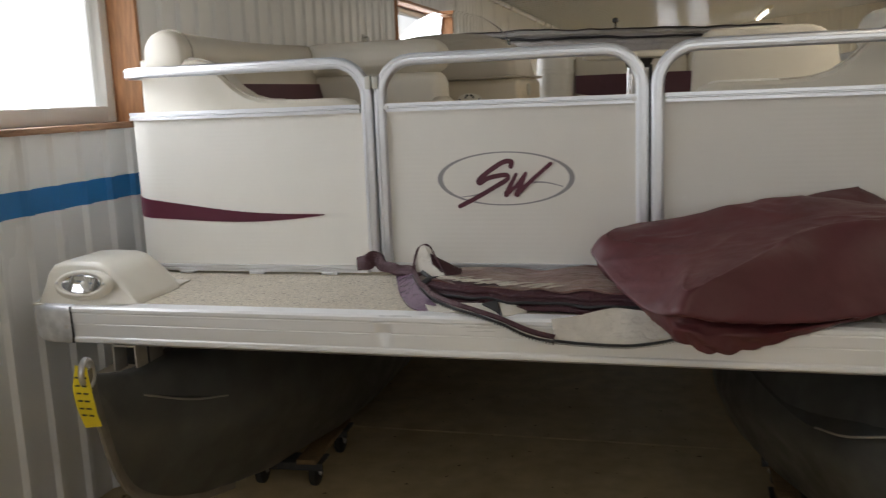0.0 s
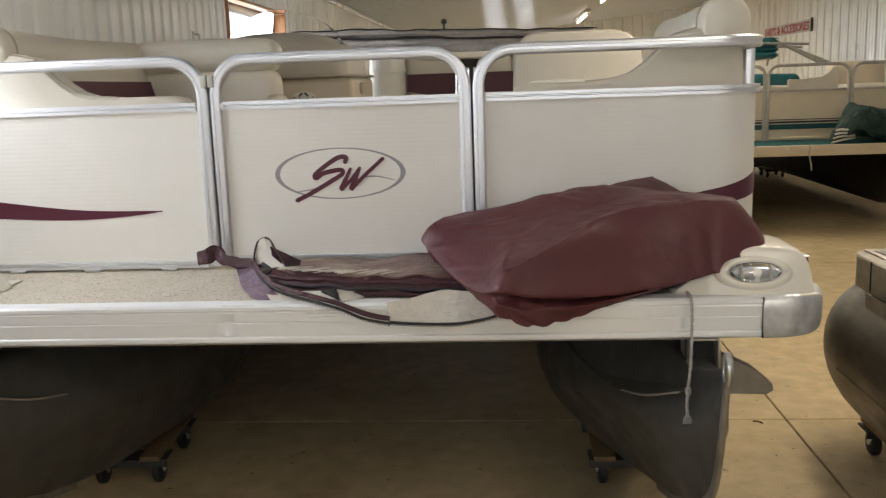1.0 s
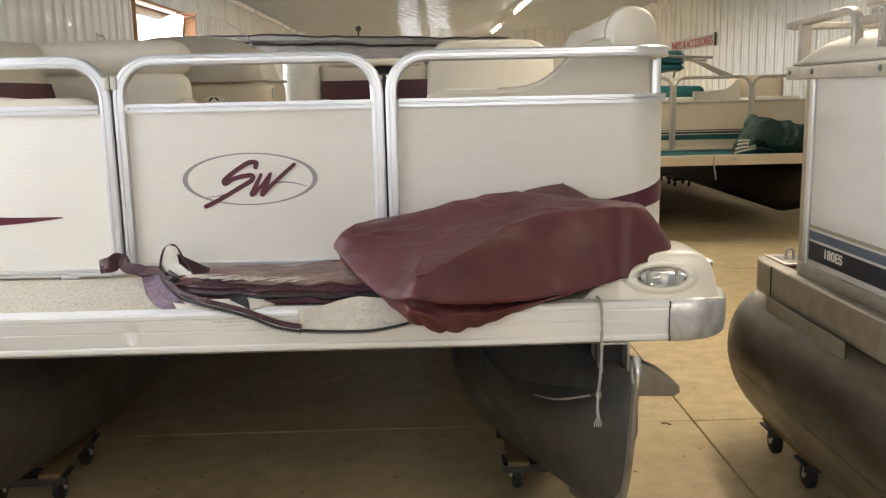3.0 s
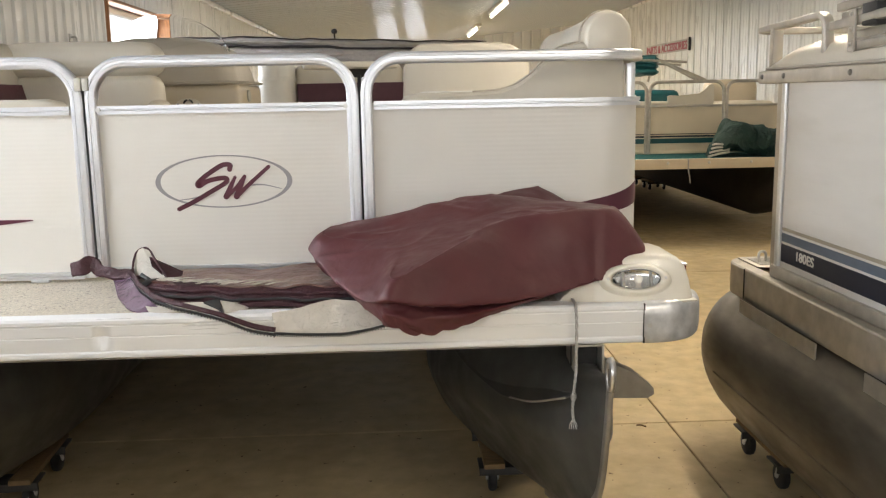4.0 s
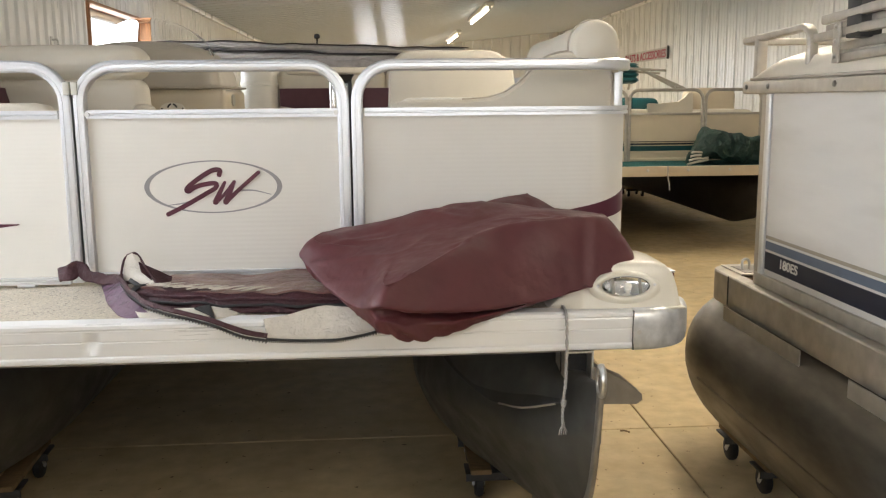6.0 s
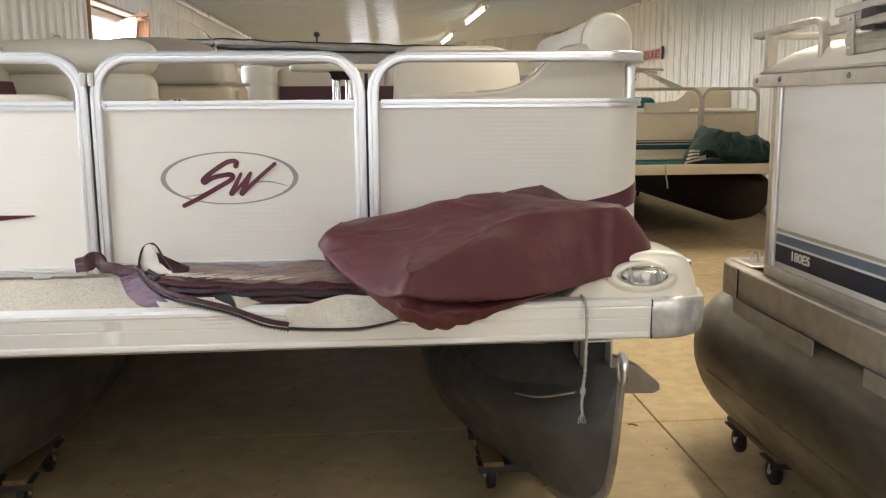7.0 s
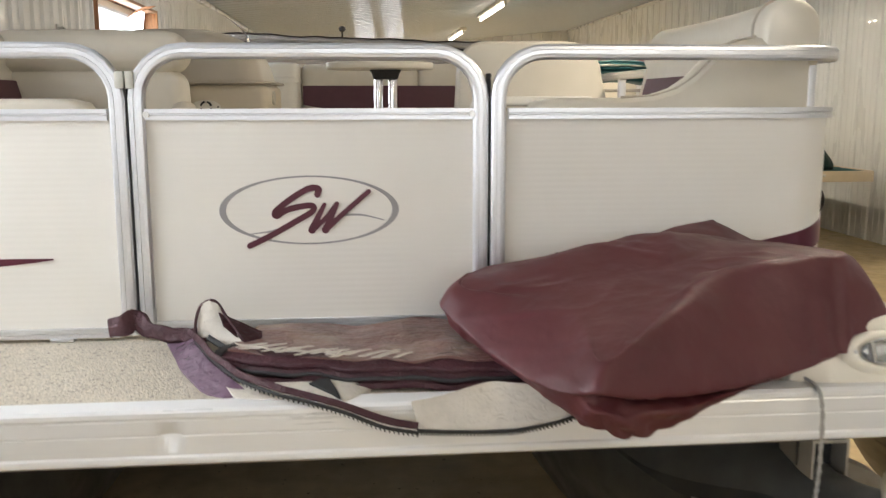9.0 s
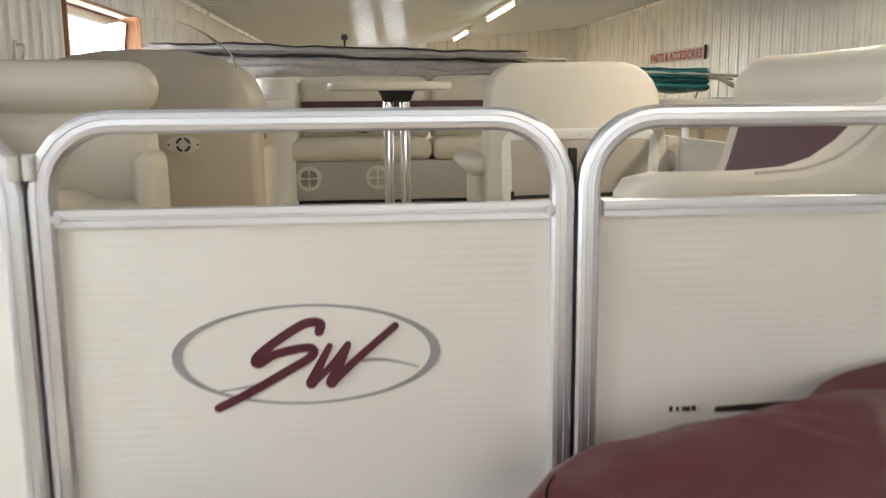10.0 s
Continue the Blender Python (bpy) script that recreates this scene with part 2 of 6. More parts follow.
REDSIGN = material("red_letters", (0.35, 0.012, 0.035), 0.5, grain=0.05, grain_scale=10)
SIGNWHITE = material("sign_board", (0.55, 0.52, 0.48), 0.5, grain=0.05, grain_scale=10)
REDLENS = material("red_lens", (0.13, 0.008, 0.010), 0.12, coat=0.5)
TUBE = glow("lit_tube", (1.0, 0.90, 0.74), 14.0)
GLASS = clear("window_glass")
ACRYLIC = clear("clear_acrylic", (0.95, 0.95, 0.95), 0.0)
ACRYLIC.node_tree.nodes["Principled BSDF"].inputs["IOR"].default_value = 1.04
LENS = clear("lamp_lens", (0.95, 0.96, 0.96), 0.08)
SNOW = glow("bright_outdoors", (1.0, 1.0, 1.0), 2.2)


creased(TARP, 7.0, 0.0034)
creased(GREEN_CV, 9.0, 0.03)
creased(CANVAS_MR, 16.0, 0.006)
creased(CANVAS_CR, 16.0, 0.004)
creased(CANVAS_PL, 12.0, 0.008)
creased(CANVAS_GY, 10.0, 0.012)
creased(MUDDY, 13.0, 0.008)
CONCRETE.node_tree.nodes["Principled BSDF"].inputs["Specular IOR Level"].default_value = 0.22
specked(CONCRETE, 34.0, 0.70, (0.16, 0.11, 0.06))
specked(CARPET, 120.0, 0.62, (0.28, 0.23, 0.17))


# ---- mesh helpers ----
def part(name, bm, mat, parent=None, label="", smooth=True, angle=40):
    me = bpy.data.meshes.new(name)
    bmesh.ops.recalc_face_normals(bm, faces=bm.faces)
    bm.to_mesh(me)
    bm.free()
    me.materials.append(mat)
    if smooth:
        me.polygons.foreach_set("use_smooth", [True] * len(me.polygons))
        me.set_sharp_from_angle(angle=radians(angle))
    ob = new(name, me)
    if parent:
        ob.parent = parent
    if label:
        tagged(ob, label)
    return ob


def thing(name, label, category, group="", kind="", at=(0, 0, 0)):
    ob = new(name)
    ob.location = at
    return tagged(ob, label, category, group, kind)


def rbox(bm, x0, x1, y0, y1, z0, z1, r=0.004, seg=2):
    vs = [bm.verts.new(p) for p in ((x0, y0, z0), (x1, y0, z0), (x1, y1, z0), (x0, y1, z0), (x0, y0, z1), (x1, y0, z1), (x1, y1, z1), (x0, y1, z1))]
    fs = [bm.faces.new([vs[i] for i in q]) for q in ((3, 2, 1, 0), (4, 5, 6, 7), (0, 1, 5, 4), (1, 2, 6, 5), (2, 3, 7, 6), (3, 0, 4, 7))]
    if r > 0:
        es = list({e for f in fs for e in f.edges})
        bmesh.ops.bevel(bm, geom=es, offset=r, segments=seg, profile=0.5, affect="EDGES")
    return bm


def box(*a, **k):
    return rbox(bmesh.new(), *a, **k)


def loft(bm, rings, cap=True, ring_closed=True, loop=False):
    rows = [[bm.verts.new(p) for p in ring] for ring in rings]
    n = len(rows[0])
    pairs = list(zip(rows, rows[1:])) + ([(rows[-1], rows[0])] if loop else [])
    for a, b in pairs:
        for i in range(n if ring_closed else n - 1):
            j = (i + 1) % n
            bm.faces.new((a[i], a[j], b[j], b[i]))
    if cap and ring_closed and not loop:
        bm.faces.new(rows[0][::-1])
        bm.faces.new(rows[-1])
    return bm


def circle_profile(r, n=12):
    return [(r * math.cos(2 * math.pi * i / n), r * math.sin(2 * math.pi * i / n)) for i in range(n)]


def rrect_profile(w, h, r, n=3):
    out = []
    for cx, cy, a0 in ((w / 2 - r, h / 2 - r, 0), (-w / 2 + r, h / 2 - r, 90), (-w / 2 + r, -h / 2 + r, 180), (w / 2 - r, -h / 2 + r, 270)):
        for k in range(n + 1):
            a = radians(a0 + 90 * k / n)
            out.append((cx + r * math.cos(a), cy + r * math.sin(a)))
    return out


def sweep(bm, pts, prof, side=None, loop=False, cap=True):
    """Carries a profile along pts; its u axis follows side (a vector) as far as it can."""
    pts = [Vector(p) for p in pts]
    rings = []
    last = Vector(side) if side else None
    for i, p in enumerate(pts):
        if loop:
            t = (pts[(i + 1) % len(pts)] - pts[i - 1]).normalized()
        else:
            t = (pts[min(i + 1, len(pts) - 1)] - pts[max(i - 1, 0)]).normalized()
        if last is None:
            last = Vector((0, 0, 1)) if abs(t.z) < 0.9 else Vector((1, 0, 0))
        u = (last - t * last.dot(t)).normalized()
        v = t.cross(u)
        if not side:
            last = u
        rings.append([p + u * a + v * b for a, b in prof])
    return loft(bm, rings, cap=cap, loop=loop)


def tube(bm, pts, r, n=10, loop=False):
    return sweep(bm, pts, circle_profile(r, n), loop=loop)


def arc(cx, cy, r, a0, a1, n=8):
    return [(cx + r * math.cos(radians(a0 + (a1 - a0) * k / n)), cy + r * math.sin(radians(a0 + (a1 - a0) * k / n))) for k in range(n + 1)]


def spline(pts, n=8):
    """Catmull-Rom through pts."""
    P = [Vector(p) for p in pts]
    P = [P[0] * 2 - P[1]] + P + [P[-1] * 2 - P[-2]]
    out = []
    for i in range(1, len(P) - 2):
        for k in range(n):
            t = k / n
            a, b, c, d = P[i - 1], P[i], P[i + 1], P[i + 2]
            out.append(0.5 * ((2 * b) + (c - a) * t + (2 * a - 5 * b + 4 * c - d) * t * t + (3 * b - a - 3 * c + d) * t ** 3))
    out.append(P[-2])
    return out


def ribbon(bm, edge_a, edge_b, across=6, thick=0.003, wave=0.0, seed=0):
    """A cloth strip ruled between two edges, with small waves and real thickness."""
    n = min(len(edge_a), len(edge_b))
    top = []
    for i in range(n):
        row = []
        for k in range(across + 1):
            p = Vector(edge_a[i]).lerp(Vector(edge_b[i]), k / across)
            if wave:
                p = p + noise.noise_vector(p * 9 + Vector((seed, 0, 0))) * wave + noise.noise_vector(p * 27 + Vector((0, seed, 0))) * wave * 0.45
            row.append(p)
        top.append(row)
    rings = [row + [q - Vector((0, 0, thick)) for q in row[::-1]] for row in top]
    return loft(bm, rings)


def lathe(bm, prof, axis_o, n=20, d="z"):
    """prof: (radius, height) pairs."""
    o = Vector(axis_o)
    rings = []
    for r, h in prof:
        ring = []
        for i in range(n):
            a = 2 * math.pi * i / n
            c, s_ = max(r, 0.0004) * math.cos(a), max(r, 0.0004) * math.sin(a)
            ring.append(o + Vector({"z": (c, s_, h), "y": (c, h, s_), "x": (h, c, s_)}[d]))
        rings.append(ring)
    return loft(bm, rings)


def prism(bm, outline, a, b, axis="y"):
    """Extrudes a closed outline in the plane across axis from a to b."""
    f = {"y": lambda p, h: (p[0], h, p[1]), "x": lambda p, h: (h, p[0], p[1]), "z": lambda p, h: (p[0], p[1], h)}[axis]
    return loft(bm, [[f(p, a) for p in outline], [f(p, b) for p in outline]])


def pillow(bm, x0, x1, y0, y1, z0, z1, r=0.04, puff=0.012):
    """A stuffed cushion: rounded box with swollen faces."""
    tmp = bmesh.new()
    rbox(tmp, x0, x1, y0, y1, z0, z1, min(r, 0.49 * min(x1 - x0, y1 - y0, z1 - z0)), 4)
    c = Vector(((x0 + x1) / 2, (y0 + y1) / 2, (z0 + z1) / 2))
    h = Vector((x1 - x0, y1 - y0, z1 - z0)) / 2
    bmesh.ops.subdivide_edges(tmp, edges=tmp.edges, cuts=2, use_grid_fill=True)
    for v in tmp.verts:
        q = v.co - c
        u = [min(1, abs(q[i] / h[i])) for i in range(3)]
        for i in range(3):
            o = [k for k in range(3) if k != i]
            v.co[i] += math.copysign(puff, q[i]) * (u[i] ** 2) * (1 - u[o[0]] ** 2) * (1 - u[o[1]] ** 2)
    me = bpy.data.meshes.new("tmp")
    tmp.to_mesh(me)
    tmp.free()
    bm.from_mesh(me)
    bpy.data.meshes.remove(me)
    return bm


# ---- the building ----
def ceil_z(x):
    return 2.38 + 0.095 * (x - WALL_L)


def rib_line(u0, u1, period, phase, h, wide, minor=0):
    """(u, height) breakpoints of a rolled sheet from u0 to u1."""
    pts = [(u0, 0.0)]
    k = math.ceil((u0 - phase) / period)
    while phase + k * period + wide < u1:
        c = phase + k * period
        if c - wide > u0:
            pts += [(c - wide, 0), (c - wide * 0.45, h), (c + wide * 0.45, h), (c + wide, 0)]
        for q in range(minor):
            m = c + period * (q + 1) / (minor + 1)
            if u0 < m - 0.012 and m + 0.012 < u1:
                pts += [(m - 0.012, 0), (m - 0.005, h * 0.3), (m + 0.005, h * 0.3), (m + 0.012, 0)]
        k += 1
    pts.append((u1, 0.0))
    return pts


def sheet(bm, line, v0, v1, place):
    lo = [bm.verts.new(place(u, h, v0(u) if callable(v0) else v0)) for u, h in line]
    hi = [bm.verts.new(place(u, h, v1(u) if callable(v1) else v1)) for u, h in line]
    for i in range(len(line) - 1):
        bm.faces.new((lo[i], lo[i + 1], hi[i + 1], hi[i]))


def ribbed_wall(name, place, u0, u1, top, holes, period, phase, h=0.016, wide=0.022, minor=0, backing=None, label=""):
    """Rolled metal sheets with openings (ua, ub, za, zb), and a slab behind them."""
    bm = bmesh.new()
    cuts = sorted({u0, u1, *[q for a, b, _, _ in holes for q in (a, b)]})
    slab = bmesh.new()
    for a, b in zip(cuts, cuts[1:]):
        hole = next((q for q in holes if q[0] <= a and b <= q[1]), None)
        spans = [(0.0, top)] if not hole else [(0.0, hole[2]), (hole[3], top)]
        for z0, z1 in spans:
            if not callable(z1) and z1 - z0 < 0.01:
                continue
            sheet(bm, rib_line(a, b, period, phase, h, wide, minor), z0, z1, place)
            za = [z1(q) if callable(z1) else z1 for q in (a, b)]
            ring = [[place(q, -0.003, z0), place(q, -0.003, zt), place(q, -0.16, zt), place(q, -0.16, z0)] for q, zt in ((a, za[0]), (b, za[1]))]
            loft(slab, ring)
    ob = tagged(part(name, bm, WALLPAINT, smooth=False), label or "white ribbed metal wall sheeting", "wall", kind="structure")
    part("wall_core", slab, WALLPAINT, ob, smooth=False)
    return ob


# the first window is unseen, added behind the camera for light
WINDOWS = [(-3.1, -1.3), (1.10, 2.936), (6.13, 7.77)]
SILL, HEAD = 1.275, 2.05
left = ribbed_wall("wall_left", lambda u, h, z: (WALL_L + h, u, z), WALL_F, WALL_B, ceil_z(WALL_L), [(a, b, SILL, HEAD) for a, b in WINDOWS], 0.1405, 2.307 - 0.035, 0.015, 0.024)
right = ribbed_wall("wall_right", lambda u, h, z: (WALL_R - h, u, z), WALL_F, WALL_B, ceil_z(WALL_R), [], 0.30, 0.1, 0.016, 0.02, 2)
back = ribbed_wall("wall_back", lambda u, h, z: (u, WALL_B - h, z), WALL_L, WALL_R, ceil_z, [(0.05, 0.58, 1.3, 2.42), (0.72, 1.25, 1.3, 2.42)], 0.23, 0.0, 0.02, 0.03)
# the high opening is unseen, added only to let the front fill in
front = ribbed_wall("wall_front", lambda u, h, z: (u, WALL_F + h, z), WALL_L, WALL_R, ceil_z, [(-0.3, 3.1, 1.25, 2.4)], 0.23, 0.0, 0.02, 0.03)
bm = bmesh.new()
sheet(bm, rib_line(WALL_F, WALL_B, 0.23, 0.05, 0.026, 0.03, 1), WALL_L - 0.16, WALL_R + 0.16, lambda u, h, v: (v, u, ceil_z(v) - h))
r0 = [(WALL_L - 0.16, WALL_F - 0.2, ceil_z(WALL_L - 0.16) + z) for z in (0.004, 0.12)]
r1 = [(WALL_R + 0.16, WALL_F - 0.2, ceil_z(WALL_R + 0.16) + z) for z in (0.004, 0.12)]
slab = [r0[0], r1[0], r1[1], r0[1]]
loft(bm, [slab, [(x, WALL_B + 0.2, z) for x, y, z in slab]])
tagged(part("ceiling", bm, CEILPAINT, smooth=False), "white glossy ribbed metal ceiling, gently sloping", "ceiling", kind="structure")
# eave trims
for n, x, s in (("trim", WALL_L, 1), ("trim", WALL_R, -1)):
    z = ceil_z(x)
    bm = box(min(x + s * 0.016, x + s * 0.06), max(x + s * 0.016, x + s * 0.06), WALL_F + 0.05, WALL_B - 0.05, z - 0.065, z - 0.022, 0.004)
    tagged(part(n, bm, WALLPAINT), "white metal eave trim", "trim", kind="structure")
# blue band painted round the wall under the windows
bm = bmesh.new()
sheet(bm, rib_line(WALL_F + 0.1, 5.6, 0.1405, 2.307 - 0.035, 0.015, 0.024), 1.028, 1.108, lambda u, h, z: (WALL_L + h + 0.003, u, z))
tagged(part("trim", bm, BLUE, smooth=False), "bright blue painted band along the wall", "trim", kind="structure")


def window(ya, yb, name):
    w = thing(name, "white vinyl window deep in a raw pine-boarded opening", "window", kind="structure", at=(WALL_L, (ya + yb) / 2, SILL))
    m = Matrix.Translation(w.location).inverted()

    def put(n, bm, mat, label=""):
        bm.transform(m)
        return part(n, bm, mat, w, label)
    d = WALL_L - 0.155
    t = 0.022
    put("jamb_board", box(d, WALL_L + 0.022, yb - t, yb - 0.001, SILL + t, HEAD - t, 0.002), PINE, "raw orange pine jamb board")
    put("jamb_board", box(d, WALL_L + 0.022, ya + 0.001, ya + t, SILL + t, HEAD - t, 0.002), PINE)
    put("head_board", box(d, WALL_L + 0.022, ya + 0.001, yb - 0.001, HEAD - t, HEAD - 0.001, 0.002), PINE_H)
    put("window_sill", box(d, WALL_L + 0.045, ya - 0.02, yb + 0.0, SILL + 0.001, SILL + t, 0.003), PINE_H, "raw pine sill board")
    bm = bmesh.new()
    f = 0.05
    x0, x1 = d + 0.002, d + 0.06
    a, b, lo, hi = ya + t, yb - t, SILL + t, HEAD - t
    rbox(bm, x0, x1, a, a + f, lo, hi, 0.006)
    rbox(bm, x0, x1, b - f, b, lo, hi, 0.006)
    rbox(bm, x0, x1, a + f, b - f, lo, lo + f * 1.2, 0.006)
    rbox(bm, x0, x1, a + f, b - f, hi - f, hi, 0.006)
    put("window_frame", bm, WHITE)
    for p, q in ((a + f, b - f),):
        g = put("pane", box(x0 + 0.022, x0 + 0.026, p, q, lo + f * 1.2, hi - f, 0), GLASS)
        g.visible_shadow = False
    return w


for i, (a, b) in enumerate(WINDOWS):
    window(a, b, "window_%d" % (i + 1))
for i, (a, b) in enumerate(((0.05, 0.58), (0.72, 1.25))):
    w = thing("window_%d" % (i + 4), "tall white-framed window in the end wall", "window", kind="structure", at=((a + b) / 2, WALL_B, 1.3))
    m = Matrix.Translation(w.location).inverted()
    bm = bmesh.new()
    for q in ((a, a + 0.04, 1.3, 2.42), (b - 0.04, b, 1.3, 2.42), (a + 0.04, b - 0.04, 1.3, 1.34), (a + 0.04, b - 0.04, 2.38, 2.42)):
        rbox(bm, q[0], q[1], WALL_B + 0.02, WALL_B + 0.08, q[2], q[3], 0.004)
    bm.transform(m)
    part("window_frame", bm, WHITE, w)
    bm = box(a + 0.04, b - 0.04, WALL_B + 0.045, WALL_B + 0.05, 1.34, 2.38, 0)
    bm.transform(m)
    part("pane", bm, GLASS, w).visible_shadow = False
# bright overexposed outdoors beyond the openings
for x0, x1, y0, y1 in ((WALL_L - 1.6, WALL_L - 1.55, WALL_F - 1, WALL_B), (-2, 5, WALL_B + 1.5, WALL_B + 1.55), (-2, 5, WALL_F - 1.6, WALL_F - 1.55)):
    tagged(part("backdrop", box(x0, x1, y0, y1, -0.3, 4.5, 0), SNOW, smooth=False), "overexposed white daylight outdoors", "backdrop", kind="structure")

# floor: separate concrete bays with sawn joints between them
fl = tagged(part("floor", box(WALL_L - 0.2, WALL_R + 0.2, WALL_F - 1.6, WALL_B + 0.2, -0.2, -0.012, 0), JOINT, smooth=False), "worn tan sealed concrete floor with sawn joints", "floor", kind="structure")
XS = [WALL_L - 0.2, -1.42, 1.57, 4.57, WALL_R + 0.2]
YS = [WALL_F - 1.6, -2.76, 0.24, 3.24, 6.24, 9.24, 12.24, 15.24, 18.24, WALL_B + 0.2]
for a, b in zip(XS, XS[1:]):
    for c, d in zip(YS, YS[1:]):
        part("slab", box(a + 0.003, b - 0.003, c + 0.003, d - 0.003, -0.1, 0.0, 0.003, 1), CONCRETE, fl, smooth=False)

# strip lights
for i, y in enumerate(TUBES):
    z = ceil_z(2.03) - 0.02
    f = thing("ceiling_light", "long fluorescent strip light with one lit tube", "ceiling light", "strip lights on the ceiling", at=(2.03, y + 1.22, z))
    part("housing", box(-0.06, 0.06, -1.22, 1.22, -0.055, 0.0, 0.006), WHITE, f)
    bm = bmesh.new()
    tube(bm, [(0, -1.19, -0.085), (0, 1.19, -0.085)], 0.019, 10)
    part("lamp_tube", bm, TUBE, f, "lit warm-white fluorescent tube")
    for s in (-1.2, 1.2):
        part("lamp_holder", box(-0.02, 0.02, s - 0.012, s + 0.012, -0.11, -0.05, 0.003), WHITE, f)


# ---- pontoon boat ----
DECK, FRONT, FENCE, RAIL = 0.828, 1.92, 2.40, 1.467
boat = thing("pontoon_boat", "cream pontoon boat with aluminium rails, on dollies", "boat", at=(0, 5.0, 0.15))
BOAT = Matrix.Translation(boat.location).inverted()


def bpart(name, bm, mat, parent=None, label="", **k):
    bm.transform(BOAT)
    return part(name, bm, mat, parent or boat, label, **k)


STERN = 8.1
# the gate sits a little off the middle: overhang past 1.2 m and start of the corner caps, by side
END = {-1: 0.040, 1: 0.016}
SEAM = {-1: 1.101, 1: 1.086}
# deck board and carpet
el, er = END[-1], END[1]
corner = [(-1.20 - el, STERN), (-1.20 - el, FRONT + 0.14)] + arc(-1.085 - el, FRONT + 0.14, 0.115, 180, 270, 8) + arc(1.085 + er, FRONT + 0.14, 0.115, 270, 360, 8) + [(1.20 + er, STERN)]
bpart("deck", prism(bmesh.new(), corner, 0.785, DECK - 0.006, "z"), GALV, smooth=False)
bpart("carpet", prism(bmesh.new(), [(x * 0.99, y + 0.004) for x, y in corner], DECK - 0.005, DECK, "z"), CARPET, label="speckled beige marine deck carpet")


def trim_profile():
    # outward u, up v: an extruded edge with a rolled lip below, a flat face with one groove, and a rounded lip above
    return [(0.0, 0.0), (0.012, 0.0), (0.0185, 0.004), (0.0195, 0.010), (0.0185, 0.015), (0.0155, 0.0185), (0.0160, 0.021), (0.0178, 0.052), (0.0166, 0.0535), (0.0166, 0.0555), (0.0182, 0.057),
            (0.0192, 0.080), (0.0178, 0.0825), (0.0182, 0.0845), (0.0215, 0.087), (0.0210, 0.095), (0.0150, 0.1005), (0.0, 0.1015), (-0.028, 0.1015), (-0.028, 0.097), (-0.006, 0.095), (-0.004, 0.004)]


def trim_run(a, b, out):
    bm = bmesh.new()
    rings = []
    for p in (a, b):
        rings.append([Vector((p[0], p[1], DECK - 0.096)) + Vector(out) * u + Vector((0, 0, v)) for u, v in trim_profile()])
    return loft(bm, rings)


bm = bmesh.new()
xs = [-SEAM[-1], -0.7, -0.40, -0.30] + [-0.255 + 0.005 * k for k in range(13)] + [-0.18, 0.2, 0.7, SEAM[1]]
rings = []
for x in xs:
    ring = []
    for u, v in trim_profile():
        p = Vector((x, FRONT + 0.02 - u, DECK - 0.096 + v))
        d = math.hypot((x + 0.226) / 0.024, (p.z - 0.784) / 0.020)
        if d < 1 and u > 0.005:
            p.y += 0.010 * (1 - d * d)
        ring.append(p)
    rings.append(ring)
loft(bm, rings)
bpart("front_trim", bm, ALU_TRIM, label="dented ribbed aluminium deck edge", angle=25)
for s in (-1, 1):
    bpart("side_trim", trim_run((s * (1.215 + END[s]), FRONT + 0.14), (s * (1.205 + END[s]), STERN), (s, 0, 0)), ALU_TRIM, angle=25)
    # rounded cast corner
    bm = bmesh.new()
    cx, cy, rr = s * (1.102 + END[s]), FRONT + 0.14, 0.12
    rings = []
    for k in range(-1, 11):
        a = radians(-90 + 90 * max(k, 0) / 10)
        d = Vector((s * math.cos(a), math.sin(a), 0))
        c = Vector((cx if k >= 0 else s * SEAM[s], cy, DECK - 0.099))
        rings.append([c + d * (rr + u + 0.004) + Vector((0, 0, v * 1.04)) for u, v in [(-0.05, 0), (0.006, 0), (0.014, 0.003), (0.019, 0.010), (0.0215, 0.03), (0.0215, 0.07), (0.0195, 0.088), (0.014, 0.097), (0.005, 0.1015), (-0.03, 0.1025), (-0.05, 0.1025)]])
    loft(bm, rings)
    cap = bpart("corner_cap", bm, ALU_CAST, label="scuffed cast aluminium corner cap", angle=62)
    bm = bmesh.new()
    lathe(bm, [(0.0, 0), (0.006, 0.0), (0.006, 0.002), (0.0, 0.0035)], (s * (SEAM[s] + 0.014), FRONT - 0.0065, 0.778), 10, "y")
    bpart("screw", bm, STEEL, cap)
    bm = box(min(s * (SEAM[s] - 0.001), s * (SEAM[s] + 0.002)), max(s * (SEAM[s] - 0.001), s * (SEAM[s] + 0.002)), FRONT - 0.004, FRONT + 0.02, DECK - 0.095, DECK + 0.004, 0)
    bpart("seam", bm, RUBBER, cap)

# cross channels under the deck
for y in [FRONT + 0.05, 2.55, 3.1, 3.65, 4.2, 4.75, 5.3, 5.85, 6.4, 6.95, 7.5]:
    bm = bmesh.new()
    o = [(-0.03, 0), (0.03, 0), (0.03, 0.004), (-0.026, 0.004), (-0.026, 0.056), (0.03, 0.056), (0.03, 0.06), (-0.03, 0.06)]
    loft(bm, [[(x, y + u, 0.725 + v) for u, v in o] for x in (-0.99, 0.99)])
    bpart("cross_channel", bm, GALV, smooth=False)


